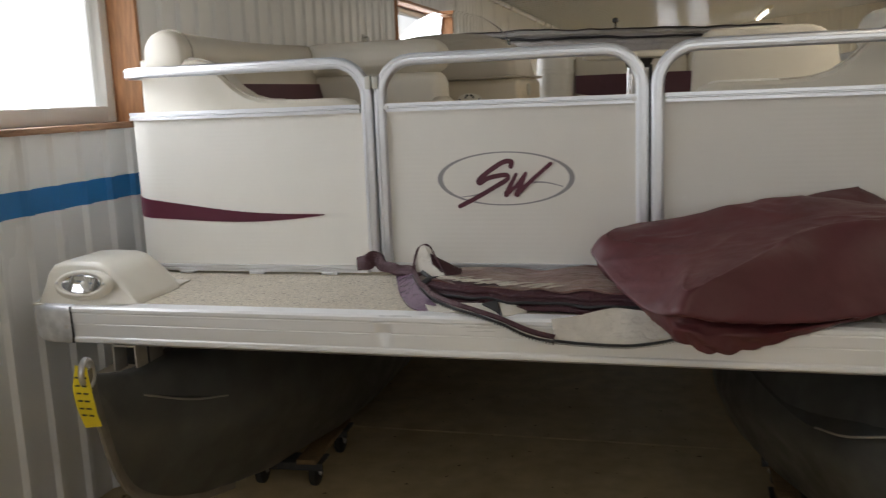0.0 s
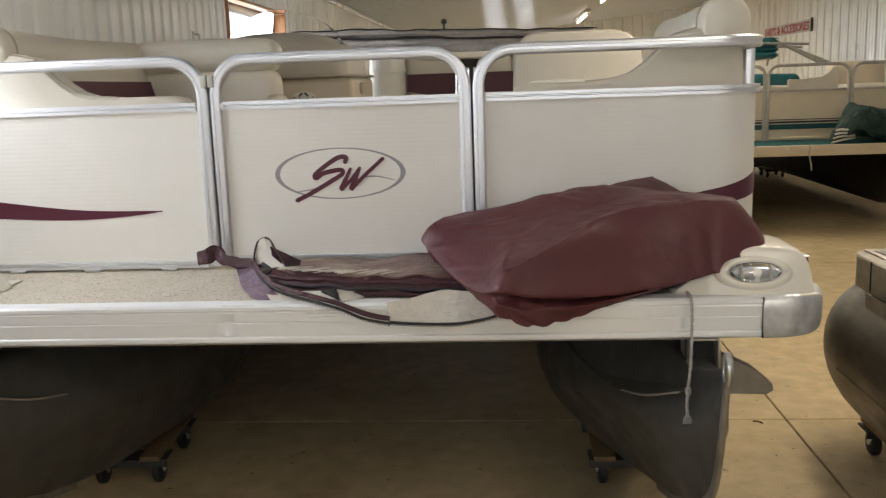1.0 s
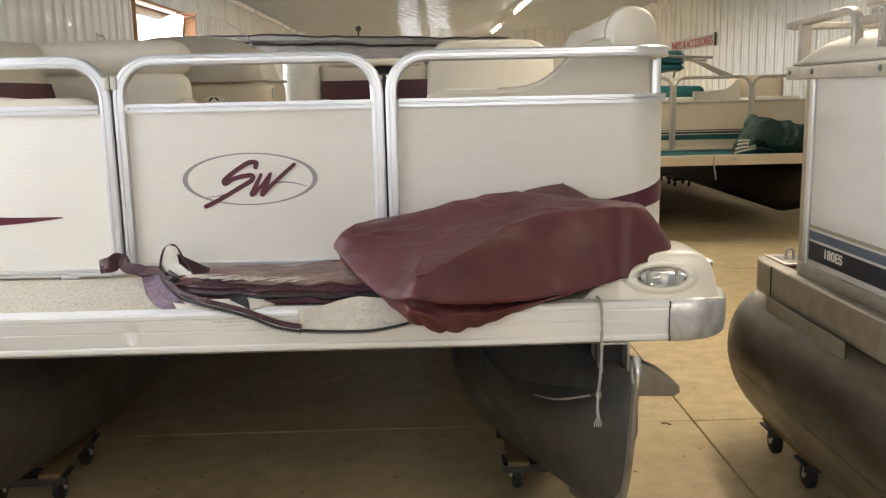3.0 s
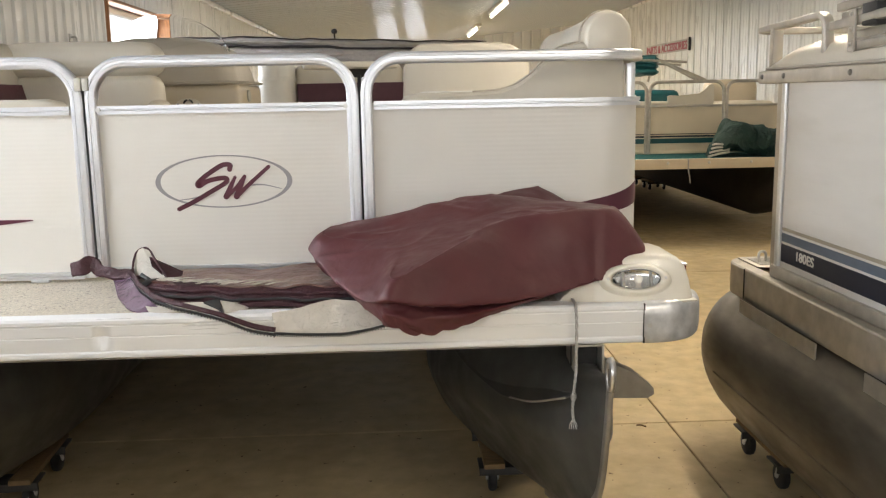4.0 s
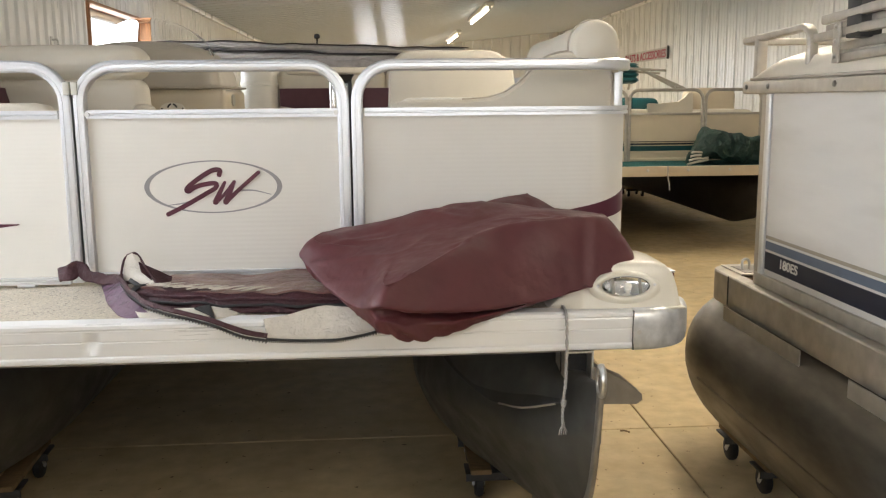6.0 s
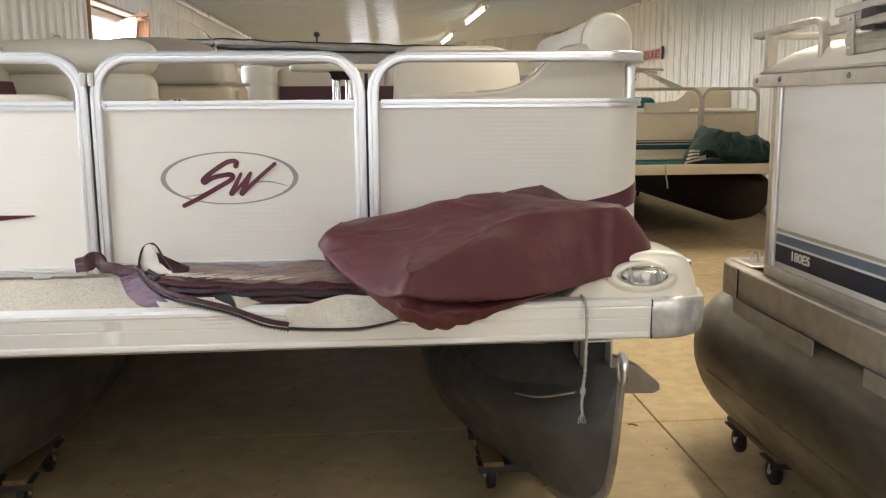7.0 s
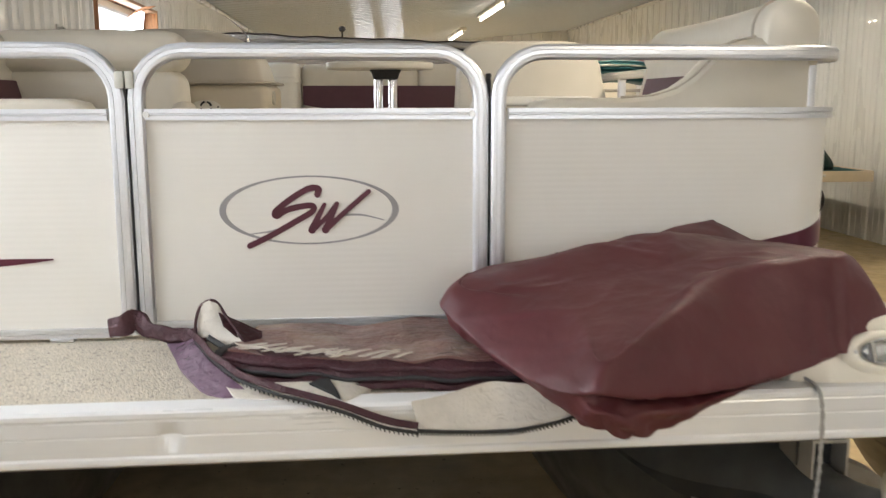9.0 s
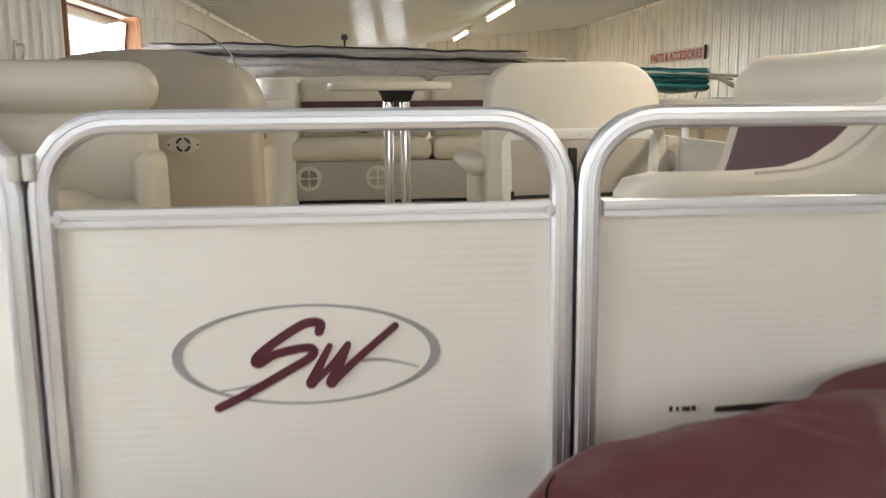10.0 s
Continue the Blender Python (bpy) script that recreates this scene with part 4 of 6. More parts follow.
# ---- tarp bundle on the deck ----
def tarp_bundle():
    # plan of the widest fold, going round: x, y, height, inset of the shoulder above it, drop of the roll below it
    keys = ((0.256, 2.140, 0.958, 0.035, 0.062), (0.330, 2.270, 0.950, 0.045, 0.080), (0.480, 2.345, 0.950, 0.035, 0.090), (0.720, 2.372, 0.960, 0.030, 0.100), (0.940, 2.372, 0.960, 0.035, 0.100),
            (1.085, 2.255, 0.965, 0.060, 0.050), (1.124, 2.060, 0.947, 0.075, 0.010), (1.000, 1.968, 0.896, 0.095, 0.016), (0.800, 1.880, 0.868, 0.110, 0.030), (0.640, 1.806, 0.868, 0.105, 0.058),
            (0.520, 1.758, 0.884, 0.060, 0.084), (0.456, 1.744, 0.897, 0.030, 0.080), (0.405, 1.835, 0.884, 0.090, 0.050), (0.340, 1.970, 0.900, 0.110, 0.038), (0.288, 2.075, 0.930, 0.085, 0.045))

    def top_z(x, y):
        d = 0.8 * (x - 0.26) + 0.6 * (y - 1.74)
        z = float(np.interp(d, [0.10, 0.20, 0.40, 0.63, 0.75, 1.1], [0.915, 0.945, 0.994, 1.043, 1.053, 1.022]))
        low = max(0.0, min(1.0, (0.84 - x) / 0.22))
        mid = max(0.0, min(1.0, (0.86 - x) / 0.12)) * max(0.0, min(1.0, (x - 0.33) / 0.15))
        z += 0.026 * mid * math.exp(-((y - 2.22) / 0.075) ** 2) - low * (0.055 * max(0.0, min(1.0, (y - 2.24) / 0.12)) ** 1.4)
        return z + 0.034 * math.exp(-(((x - 0.27) / 0.10) ** 2 + ((y - 2.18) / 0.14) ** 2))

    def smooth_loop(col, n):
        m, out = len(col), []
        for i in range(n):
            q = i / n * m
            k, u = int(q), q - int(q)
            p0, p1, p2, p3 = (col[(k + o) % m] for o in (-1, 0, 1, 2))
            out.append(0.5 * (2 * p1 + (p2 - p0) * u + (2 * p0 - 5 * p1 + 4 * p2 - p3) * u * u + (3 * p1 - p0 - 3 * p2 + p3) * u ** 3))
        return np.array(out)
    N = 210
    X, Y, ZF, INS, DROP = (smooth_loop([k[c] for k in keys], N) for c in range(5))
    cx, cy = 0.70, 2.09
    levels = []
    for i in range(N):
        out = Vector((X[i], Y[i], 0))
        inn = Vector((cx - X[i], cy - Y[i], 0))
        reach = inn.length
        inn.normalize()

        def at(d, z=None):
            p = out + inn * min(d, reach)
            return Vector((p.x, p.y, top_z(p.x, p.y) if z is None else z))
        front = max(0.0, min(1.0, (1.93 - Y[i]) / 0.10)) * max(0.0, min(1.0, (X[i] - 0.435) / 0.03))
        zf, dr = ZF[i], DROP[i]
        low = max(zf - dr, DECK + 0.004) if Y[i] > 1.93 else zf - dr
        ridge = at(INS[i])
        col = [at(reach * 0.999), at(reach * 0.70), at(reach * 0.40 + INS[i] * 0.6), at(INS[i] * 1.5), ridge, ridge.lerp(at(0.0, zf), 0.55) + Vector((0, 0, 0.008)), at(0.0, zf), at(0.004 + 0.060 * front, zf - 0.006 - 0.010 * front),
               at(0.012 + 0.006 * front, (zf * 0.6 + low * 0.4)), at(0.022 + 0.006 * front, zf * 0.25 + low * 0.75), at(0.050, low + 0.002), at(0.14, max(low + 0.01, DECK + 0.005)), at(reach * 0.999, DECK + 0.006)]
        line = []
        for k in range(len(col) - 1):
            p0, p1, p2, p3 = col[max(k - 1, 0)], col[k], col[k + 1], col[min(k + 2, len(col) - 1)]
            n = 9 if 1 < k < 10 else 5
            for j in range(n):
                u = j / n
                line.append(0.5 * (2 * p1 + (p2 - p0) * u + (2 * p0 - 5 * p1 + 4 * p2 - p3) * u * u + (3 * p1 - p0 - 3 * p2 + p3) * u ** 3))
        levels.append((line, front, zf))
    depth = len(levels[0][0])
    grid = np.array([[tuple(levels[i][0][k]) for i in range(N)] for k in range(depth)])
    for k in range(2):
        grid = (grid * 2 + np.roll(grid, 1, 1) + np.roll(grid, -1, 1)) / 4
    bm = bmesh.new()
    loft(bm, [[Vector(p) for p in ring] for ring in grid.tolist()])
    bm.normal_update()
    # straight creases left by folding, as lines on the plan: point, direction, depth
    lines = ((0.98, 2.02, -0.55, 0.30, 0.0036), (0.86, 2.03, -0.40, 0.26, 0.0030), (1.02, 2.06, -0.10, -0.30, 0.0042), (0.93, 2.00, 0.12, -0.30, 0.0034), (0.70, 2.22, -0.50, -0.16, 0.0022), (0.60, 1.93, 0.45, 0.16, 0.0022), (0.78, 1.92, 0.22, -0.10, 0.0026), (0.42, 2.14, 0.35, 0.14, 0.0020))
    moves = []
    for v in bm.verts:
        p = v.co
        warp = p + noise.noise_vector(p * 3.1) * 0.10
        d = 0.006 * noise.noise(warp * 4.5 + Vector((3, 1, 7)))
        ridge = 1 - abs(noise.noise(Vector((warp.x * 4.2 + warp.z * 3.0, warp.y * 5.5, warp.z * 7.0))))
        d += 0.0030 * ridge ** 16
        d += 0.0010 * noise.noise(p * 24)
        for lx, ly, dx, dy, dp in lines:
            ln = math.hypot(dx, dy)
            along = ((p.x - lx) * dx + (p.y - ly) * dy) / ln
            off = ((p.x - lx) * dy - (p.y - ly) * dx) / ln + 0.018 * noise.noise(p * 5 + Vector((lx * 9, 0, 0)))
            fade = max(0.0, min(1.0, along / 0.05)) * max(0.0, min(1.0, (ln - along) / 0.12))
            d += dp * fade * (math.exp(-(off / 0.010) ** 2) - 0.9 * math.exp(-((off - 0.020) / 0.014) ** 2))
        # gathers in the roll under the front fold
        fz = 0.872 + 0.10 * max(0.0, 0.52 - p.x)
        if p.y < 1.93 and p.z < fz and p.x > 0.45:
            g = max(0.0, 1 - (p.x - 0.46) / 0.34)
            fold = noise.noise(Vector((warp.x * 26 + p.z * 22, 1.0, p.z * 10)))
            d += g * (0.022 * (abs(fold) - 0.25) + 0.007 * noise.noise(p * 34))
        moves.append((v, v.normal * d))
    for v, d in moves:
        v.co += d
        if v.co.y > FRONT - 0.02 and v.co.z < DECK + 0.003:
            v.co.z = DECK + 0.003
        if v.co.y > FENCE - 0.02:
            v.co.y = FENCE - 0.02 + 0.1 * (v.co.y - FENCE + 0.02)
    ob = part("boat_cover", bm, TARP, label="", angle=150)
    tagged(ob, "bundled maroon vinyl boat cover slumped on the deck edge", "tarp")
    # raised corner of cloth leaning on the fence
    bm = bmesh.new()
    A = spline([(0.68, 2.320, 1.012), (0.73, 2.338, 1.036), (0.78, 2.352, 1.060), (0.890, 2.374, 1.080), (0.905, 2.374, 1.078), (0.955, 2.36, 1.048)], 6)
    B = spline([(0.68, 2.25, 1.030), (0.73, 2.26, 1.040), (0.78, 2.27, 1.045), (0.86, 2.27, 1.045), (0.92, 2.28, 1.040), (0.98, 2.30, 1.030)], 6)
    ribbon(bm, A, B, 8, 0.006, 0.006, 4)
    part("cloth_corner", bm, TARP, ob, angle=60)
    return ob


tarp_bundle()


# ---- folded zip-on canvas beside it ----
def soft_twist(bm):
    for v in bm.verts:
        v.co += noise.noise_vector(v.co * 22) * 0.010


def canvas():
    c = thing("boat_curtain", "folded maroon and cream zip-on canvas curtain lying on the deck", "canvas", at=(0.0, 2.1, DECK))
    M = Matrix.Translation(c.location).inverted()

    def put(n, bm, mat, label="", **k):
        bm.transform(M)
        return part(n, bm, mat, c, label, **k)
    z = DECK
    # a roll of maroon-edged canvas along the middle, its vinyl pane folded back to the fence
    path = spline([(-0.135, 2.168, 0), (-0.04, 2.120, 0), (0.08, 2.088, 0), (0.20, 2.068, 0), (0.32, 2.058, 0), (0.46, 2.052, 0)], 10)
    fronts = []
    for i in range(len(path)):
        t = (path[min(i + 1, len(path) - 1)] - path[max(i - 1, 0)]).normalized()
        fronts.append(Vector((t.y, -t.x, 0)))

    def along(off, h, wob=0.0, seed=0.0):
        return [p + n * (off + wob * noise.noise(Vector((p.x * 13, seed, 1)))) + Vector((0, 0, z + h + wob * noise.noise(Vector((p.x * 17, seed, 5))))) for p, n in zip(path, fronts)]
    prof = ((0.0, 0.003), (0.0, 0.047), (0.025, 0.050), (0.052, 0.047), (0.070, 0.040), (0.081, 0.030), (0.083, 0.020), (0.078, 0.010), (0.066, 0.004), (0.04, 0.003))
    bm = bmesh.new()
    rows = [along(u, h, 0.006, 2.0) for u, h in prof]
    loft(bm, [[Vector((r[i].x, r[i].y, max(r[i].z, z + 0.002))) for r in rows] for i in range(len(path))])
    put("rolled_edge", bm, CANVAS_MR, "maroon canvas edge rolled over", angle=50)
    bm = bmesh.new()
    back = [Vector((p.x + 0.015, 2.365 + 0.012 * noise.noise(Vector((p.x * 8, 3, 3))), z + 0.036 + 0.012 * noise.noise(Vector((p.x * 6, 1, 8))) + 0.03 * max(0.0, p.x - 0.2))) for p in path]
    ribbon(bm, along(0.050, 0.052, 0.004, 2.0), back, 16, 0.005, 0.007, 1)
    put("vinyl_pane", bm, MUDDY, "dirty clear vinyl pane stained with mud", angle=60)
    # zips and bound edges round the front of the roll
    for off, h, mat, w in ((0.087, 0.026, RUBBER, 0.007), (0.086, 0.012, CANVAS_MR, 0.012), (0.078, 0.040, CANVAS_MR, 0.008)):
        bm = bmesh.new()
        sweep(bm, along(off, h, 0.007, 4.0 + h), rrect_profile(w, 0.005, 0.0018, 2), side=(0, 0, 1))
        put("black_binding" if mat is RUBBER else "maroon_binding", bm, mat, "", angle=60)
    # curled end of the roll: a dark bound loop round a maroon core
    bm = bmesh.new()
    e, n0 = path[0], fronts[0]
    ring = [e + n0 * (0.040 + 0.047 * math.cos(q)) + Vector((-0.004, 0, z + 0.028 + 0.024 * math.sin(q))) for q in [radians(40 + 280 * k / 18) for k in range(19)]]
    sweep(bm, ring, rrect_profile(0.016, 0.006, 0.002, 2), side=(1, 0.4, 0))
    put("curled_zip", bm, RUBBER, "black zip curled round the end", angle=60)
    bm = bmesh.new()
    loft(bm, [[e + n0 * (0.044 + 0.030 * k * math.cos(q)) + Vector((dx, 0, z + 0.024 + 0.015 * k * math.sin(q))) for q in [2 * math.pi * i / 14 for i in range(14)]] for dx, k in ((-0.012, 0.6), (-0.008, 1.0), (0.03, 1.0))])
    put("roll_core", bm, CANVAS_MR, "", angle=50)
    # white worn script left on the vinyl, unreadable
    for k in range(15):
        i = 3 + int(k * 1.75)
        p, n = path[i], fronts[i]
        c0 = p + n * (0.046 + 0.008 * math.sin(k * 2.3)) + Vector((0, 0, z + 0.0605))
        sl = 0.030 + 0.008 * math.sin(k * 1.3)
        w = 0.0125 + 0.003 * math.sin(k * 1.7)
        bm = bmesh.new()
        A = spline([c0 + n * 0.016, c0 + Vector((sl * 0.5, 0, 0.001)), c0 - n * 0.016 + Vector((sl, 0, 0))], 4)
        ribbon(bm, A, [q + Vector((w, 0, 0)) for q in A], 2, 0.002, 0.002, k)
        put("faded_mark", bm, CANVAS_CR)
    bm = bmesh.new()
    A = [q + Vector((0, 0, 0.006)) for q in along(0.040, 0.054, 0.010, 9.0)[1:20]]
    ribbon(bm, A, [q + Vector((0.004, -0.009, 0)) for q in A], 2, 0.002, 0.002, 5)
    put("faded_mark", bm, CANVAS_CR)
    # plum vinyl tongue falling towards the edge
    bm = bmesh.new()
    A = spline([(-0.300, 2.262, z + 0.030), (-0.268, 2.180, z + 0.022), (-0.234, 2.097, z + 0.012), (-0.180, 2.010, z + 0.004), (-0.135, 1.974, z + 0.003)], 8)
    B = spline([(-0.235, 2.250, z + 0.052), (-0.205, 2.160, z + 0.042), (-0.165, 2.075, z + 0.032), (-0.125, 2.010, z + 0.020), (-0.100, 1.985, z + 0.008)], 8)
    ribbon(bm, A, B, 12, 0.004, 0.003, 2)
    put("plum_panel", bm, CANVAS_PL, "glossy plum vinyl panel", angle=60)
    # twisted maroon tongue on the gate post side
    bm = bmesh.new()
    sweep(bm, spline([(-0.415, 2.28, z + 0.055), (-0.385, 2.275, z + 0.062), (-0.36, 2.29, z + 0.075), (-0.33, 2.27, z + 0.05), (-0.27, 2.25, z + 0.045), (-0.20, 2.23, z + 0.05)], 6), rrect_profile(0.034, 0.013, 0.005, 3), side=(0, 0.5, 1))
    soft_twist(bm)
    put("twisted_end", bm, CANVAS_MR, "", angle=60)
    # upright cream fold
    bm = bmesh.new()
    A = spline([(-0.225, 2.22, z + 0.008), (-0.235, 2.23, z + 0.06), (-0.225, 2.24, z + 0.105), (-0.205, 2.24, z + 0.118)], 6)
    B = spline([(-0.10, 2.16, z + 0.010), (-0.13, 2.18, z + 0.045), (-0.17, 2.215, z + 0.085), (-0.19, 2.235, z + 0.112)], 6)
    ribbon(bm, A, B, 6, 0.004, 0.010, 5)
    put("cream_fold", bm, CANVAS_CR, "cream canvas lining folded upright", angle=60)
    bm = bmesh.new()
    sweep(bm, spline([(-0.226, 2.218, z + 0.012), (-0.236, 2.228, z + 0.06), (-0.227, 2.238, z + 0.105), (-0.205, 2.241, z + 0.120), (-0.188, 2.236, z + 0.112), (-0.168, 2.215, z + 0.087), (-0.13, 2.18, z + 0.047), (-0.10, 2.16, z + 0.014)], 6), rrect_profile(0.006, 0.005, 0.002, 2))
    put("binding", bm, CANVAS_MR, "maroon bound edge", angle=60)
    bm = bmesh.new()
    A = spline([(-0.190, 2.225, z + 0.100), (-0.150, 2.235, z + 0.080), (-0.105, 2.240, z + 0.055)], 6)
    B = spline([(-0.175, 2.195, z + 0.080), (-0.140, 2.190, z + 0.055), (-0.105, 2.180, z + 0.035)], 6)
    ribbon(bm, A, B, 9, 0.004, 0.006, 8)
    put("maroon_flap", bm, CANVAS_MR, "", angle=60)
    # black inner band of the upright fold
    bm = bmesh.new()
    sweep(bm, spline([(-0.205, 2.195, z + 0.055), (-0.165, 2.165, z + 0.038), (-0.125, 2.135, z + 0.014)], 6), rrect_profile(0.012, 0.005, 0.002, 2), side=(0, 0.6, 0.8))
    put("black_band", bm, RUBBER, "", angle=60)
    # cream lining patches towards the front, and a flap hanging over the deck edge
    for A, B, mat, sd in (([(-0.148, 2.014, 0.014), (-0.06, 2.012, 0.018), (0.002, 2.010, 0.018), (0.040, 2.0, 0.022)], [(-0.120, 1.965, 0.004), (-0.06, 1.955, 0.008), (0.0, 1.945, 0.010), (0.050, 1.935, 0.010)], CANVAS_CR, 3),
                          ([(0.004, 1.990, 0.023), (0.022, 1.998, 0.026), (0.040, 2.003, 0.027)], [(0.050, 1.945, 0.016), (0.058, 1.938, 0.014), (0.064, 1.931, 0.013)], RUBBER, 4),
                          ([(0.042, 2.004, 0.024), (0.080, 2.0, 0.019), (0.118, 1.995, 0.012)], [(0.066, 1.932, 0.009), (0.082, 1.945, 0.008), (0.110, 1.985, 0.006)], CANVAS_CR, 6),
                          ([(0.185, 1.908, 0.008), (0.250, 1.920, 0.018), (0.322, 1.930, 0.034), (0.365, 1.924, 0.032), (0.460, 1.918, 0.020)], [(0.192, 1.888, -0.028), (0.250, 1.887, -0.033), (0.320, 1.887, -0.035), (0.380, 1.887, -0.032), (0.460, 1.892, -0.015)], CANVAS_CR, 9)):
        bm = bmesh.new()
        ribbon(bm, spline([(x, y, z + h) for x, y, h in A], 6), spline([(x, y, z + h) for x, y, h in B], 6), 7, 0.004, 0.003, sd)
        put("cream_lining" if mat is CANVAS_CR else "black_flap", bm, mat, "cream canvas lining" if mat is CANVAS_CR else "", angle=60)
    # maroon zip tape snaking to the deck edge
    tape = spline([(-0.33, 2.268, z + 0.050), (-0.265, 2.262, z + 0.054), (-0.232, 2.205, z + 0.054), (-0.186, 2.110, z + 0.048), (-0.125, 2.010, z + 0.040), (-0.060, 1.952, z + 0.032), (0.010, 1.920, z + 0.022), (0.070, 1.902, z + 0.008), (0.130, 1.890, z - 0.014), (0.192, 1.886, z - 0.026)], 8)
    bm = bmesh.new()
    sweep(bm, tape, rrect_profile(0.013, 0.005, 0.002, 2), side=(0, 0.7, 0.7))
    for v in bm.verts:
        v.co += noise.noise_vector(v.co * 14) * 0.003
    put("zip_tape", bm, CANVAS_MR, "maroon zip tape", angle=60)
    tape2 = spline([(0.190, 1.884, z - 0.034), (0.25, 1.883, z - 0.038), (0.32, 1.883, z - 0.040), (0.38, 1.883, z - 0.037), (0.46, 1.888, z - 0.020), (0.54, 1.93, z + 0.008)], 12)
    for tp in (tape2, [Vector(p) + Vector((0.002, -0.008, -0.010)) for p in tape[16:]]):
        bm = bmesh.new()
        sweep(bm, tp, rrect_profile(0.0065, 0.004, 0.0015, 2), side=(0, 0, 1))
        put("zip_band", bm, RUBBER, "", angle=60)
        bm = bmesh.new()
        for i in range(len(tp) - 1):
            q = Vector(tp[i]).lerp(Vector(tp[i + 1]), 0.5)
            rbox(bm, q.x - 0.0013, q.x + 0.0013, q.y - 0.003, q.y + 0.002, q.z - 0.0065, q.z - 0.002, 0)
        tagged(put("zip_teeth", bm, RUBBER, smooth=False), kind="stuff")
    return c


canvas()


# ---- rope, tag ----
def hanging_rope():
    bm = bmesh.new()
    top = [(0.918, 2.02, DECK + 0.010), (0.916, 1.945, DECK + 0.010), (0.915, 1.912, DECK + 0.004), (0.914, 1.893, DECK - 0.03), (0.913, 1.888, 0.72), (0.911, 1.888, 0.66), (0.907, 1.888, 0.62), (0.905, 1.888, 0.575), (0.907, 1.888, 0.553)]
    P = spline(top, 10)
    for o in (0, 1):
        strand = []
        for i, p in enumerate(P):
            a = i * 0.9 + o * math.pi
            strand.append(p + Vector((0.0019 * math.cos(a), 0.0019 * math.sin(a), 0)))
        tube(bm, strand, 0.0026, 6)
    ob = tagged(part("rope", bm, ROPE), "frayed grey rope hanging over the deck edge", "rope")
    bm = bmesh.new()
    lathe(bm, [(0.001, 0.012), (0.007, 0.008), (0.0075, -0.004), (0.003, -0.012)], (0.907, 1.888, 0.61), 9)
    part("knot", bm, ROPE, ob)
    for k in range(5):
        bm = bmesh.new()
        tube(bm, spline([(0.907, 1.888, 0.556), (0.907 + 0.004 * (k - 2), 1.891, 0.54), (0.909 + 0.006 * (k - 2), 1.89, 0.527)], 4), 0.0012, 4)
        part("frayed_strand", bm, ROPE, ob)


hanging_rope()


def tag():
    t = thing("paper_tag", "yellow handwritten paper tag tied to the bow eye", "tag", at=(-0.938, 1.735, 0.722))
    bm = bmesh.new()
    A = spline([(-0.020, 0.0, 0.015), (-0.024, -0.012, -0.04), (-0.020, -0.010, -0.09), (-0.012, 0.004, -0.148)], 6)
    B = spline([(0.014, 0.0, 0.012), (0.026, -0.006, -0.04), (0.036, -0.012, -0.09), (0.040, 0.0, -0.138)], 6)
    ribbon(bm, A, B, 6, 0.0008, 0.003)
    part("paper", bm, YELLOW, t, angle=60)
    for k in range(6):
        for c in range(2):
            x = -0.010 + 0.020 * c + 0.002 * k
            zz = -0.015 - 0.019 * k
            bm = box(x - 0.006, x + 0.007, -0.0155 if 1 <= k <= 4 else -0.011, -0.0145 if 1 <= k <= 4 else -0.010, zz - 0.002, zz + 0.002, 0)
            part("ink_mark", bm, INK, t)
    bm = bmesh.new()
    tube(bm, spline([(0.0, 0.004, 0.008), (0.006, 0.006, 0.03), (0.018, 0.012, 0.026)], 5), 0.0012, 5)
    part("tie_wire", bm, STEEL, t)


tag()


# ---- dollies ----
def dolly(x, y, group="boat dollies"):
    d = thing("boat_dolly", "low black steel and plank dolly on four swivel casters", "dolly", group, at=(0, 0, 0))
    for sx in (-0.10, 0.10):
        part("plank", box(sx - 0.035, sx + 0.035, -0.21, 0.21, 0.113, 0.131, 0.003), PLYWOOD, d, "dirty wooden plank")
    for sy in (-0.15, 0.15):
        bm = box(-0.15, 0.15, sy - 0.045, sy + 0.045, 0.105, 0.113, 0.002)
        rbox(bm, -0.15, 0.15, sy - 0.045, sy - 0.041, 0.085, 0.106, 0.001)
        part("cross_plate", bm, DARK, d, "black steel cross plate")
    for sx in (-0.10, 0.10):
        for sy in (-0.145, 0.145):
            c = part("caster", box(sx - 0.028, sx + 0.028, sy - 0.032, sy + 0.032, 0.099, 0.105, 0.001), STEEL, d, "swivel caster with bright steel fork")
            bm = bmesh.new()
            lathe(bm, [(0.02, 0.099), (0.022, 0.094), (0.02, 0.088), (0.016, 0.086)], (sx, sy, 0), 14)
            for q in (-0.019, 0.019):
                prism(bm, [(sy - 0.018, 0.09), (sy + 0.020, 0.09), (sy + 0.034, 0.044), (sy + 0.018, 0.038)], sx + q - 0.0015, sx + q + 0.0015, "x")
            part("fork", bm, STEEL, c)
            bm = bmesh.new()
            lathe(bm, [(0.012, -0.014), (0.040, -0.014), (0.0455, -0.010), (0.047, 0.0), (0.0455, 0.010), (0.040, 0.014), (0.012, 0.014)], (sx, sy + 0.024, 0.047), 22, "x")
            part("wheel", bm, RUBBER, c, "black rubber wheel")
            bm = bmesh.new()
            lathe(bm, [(0.0, -0.022), (0.008, -0.022), (0.008, 0.022), (0.0, 0.022)], (sx, sy + 0.024, 0.047), 8, "x")
            part("axle_bolt", bm, STEEL, c)
    return d


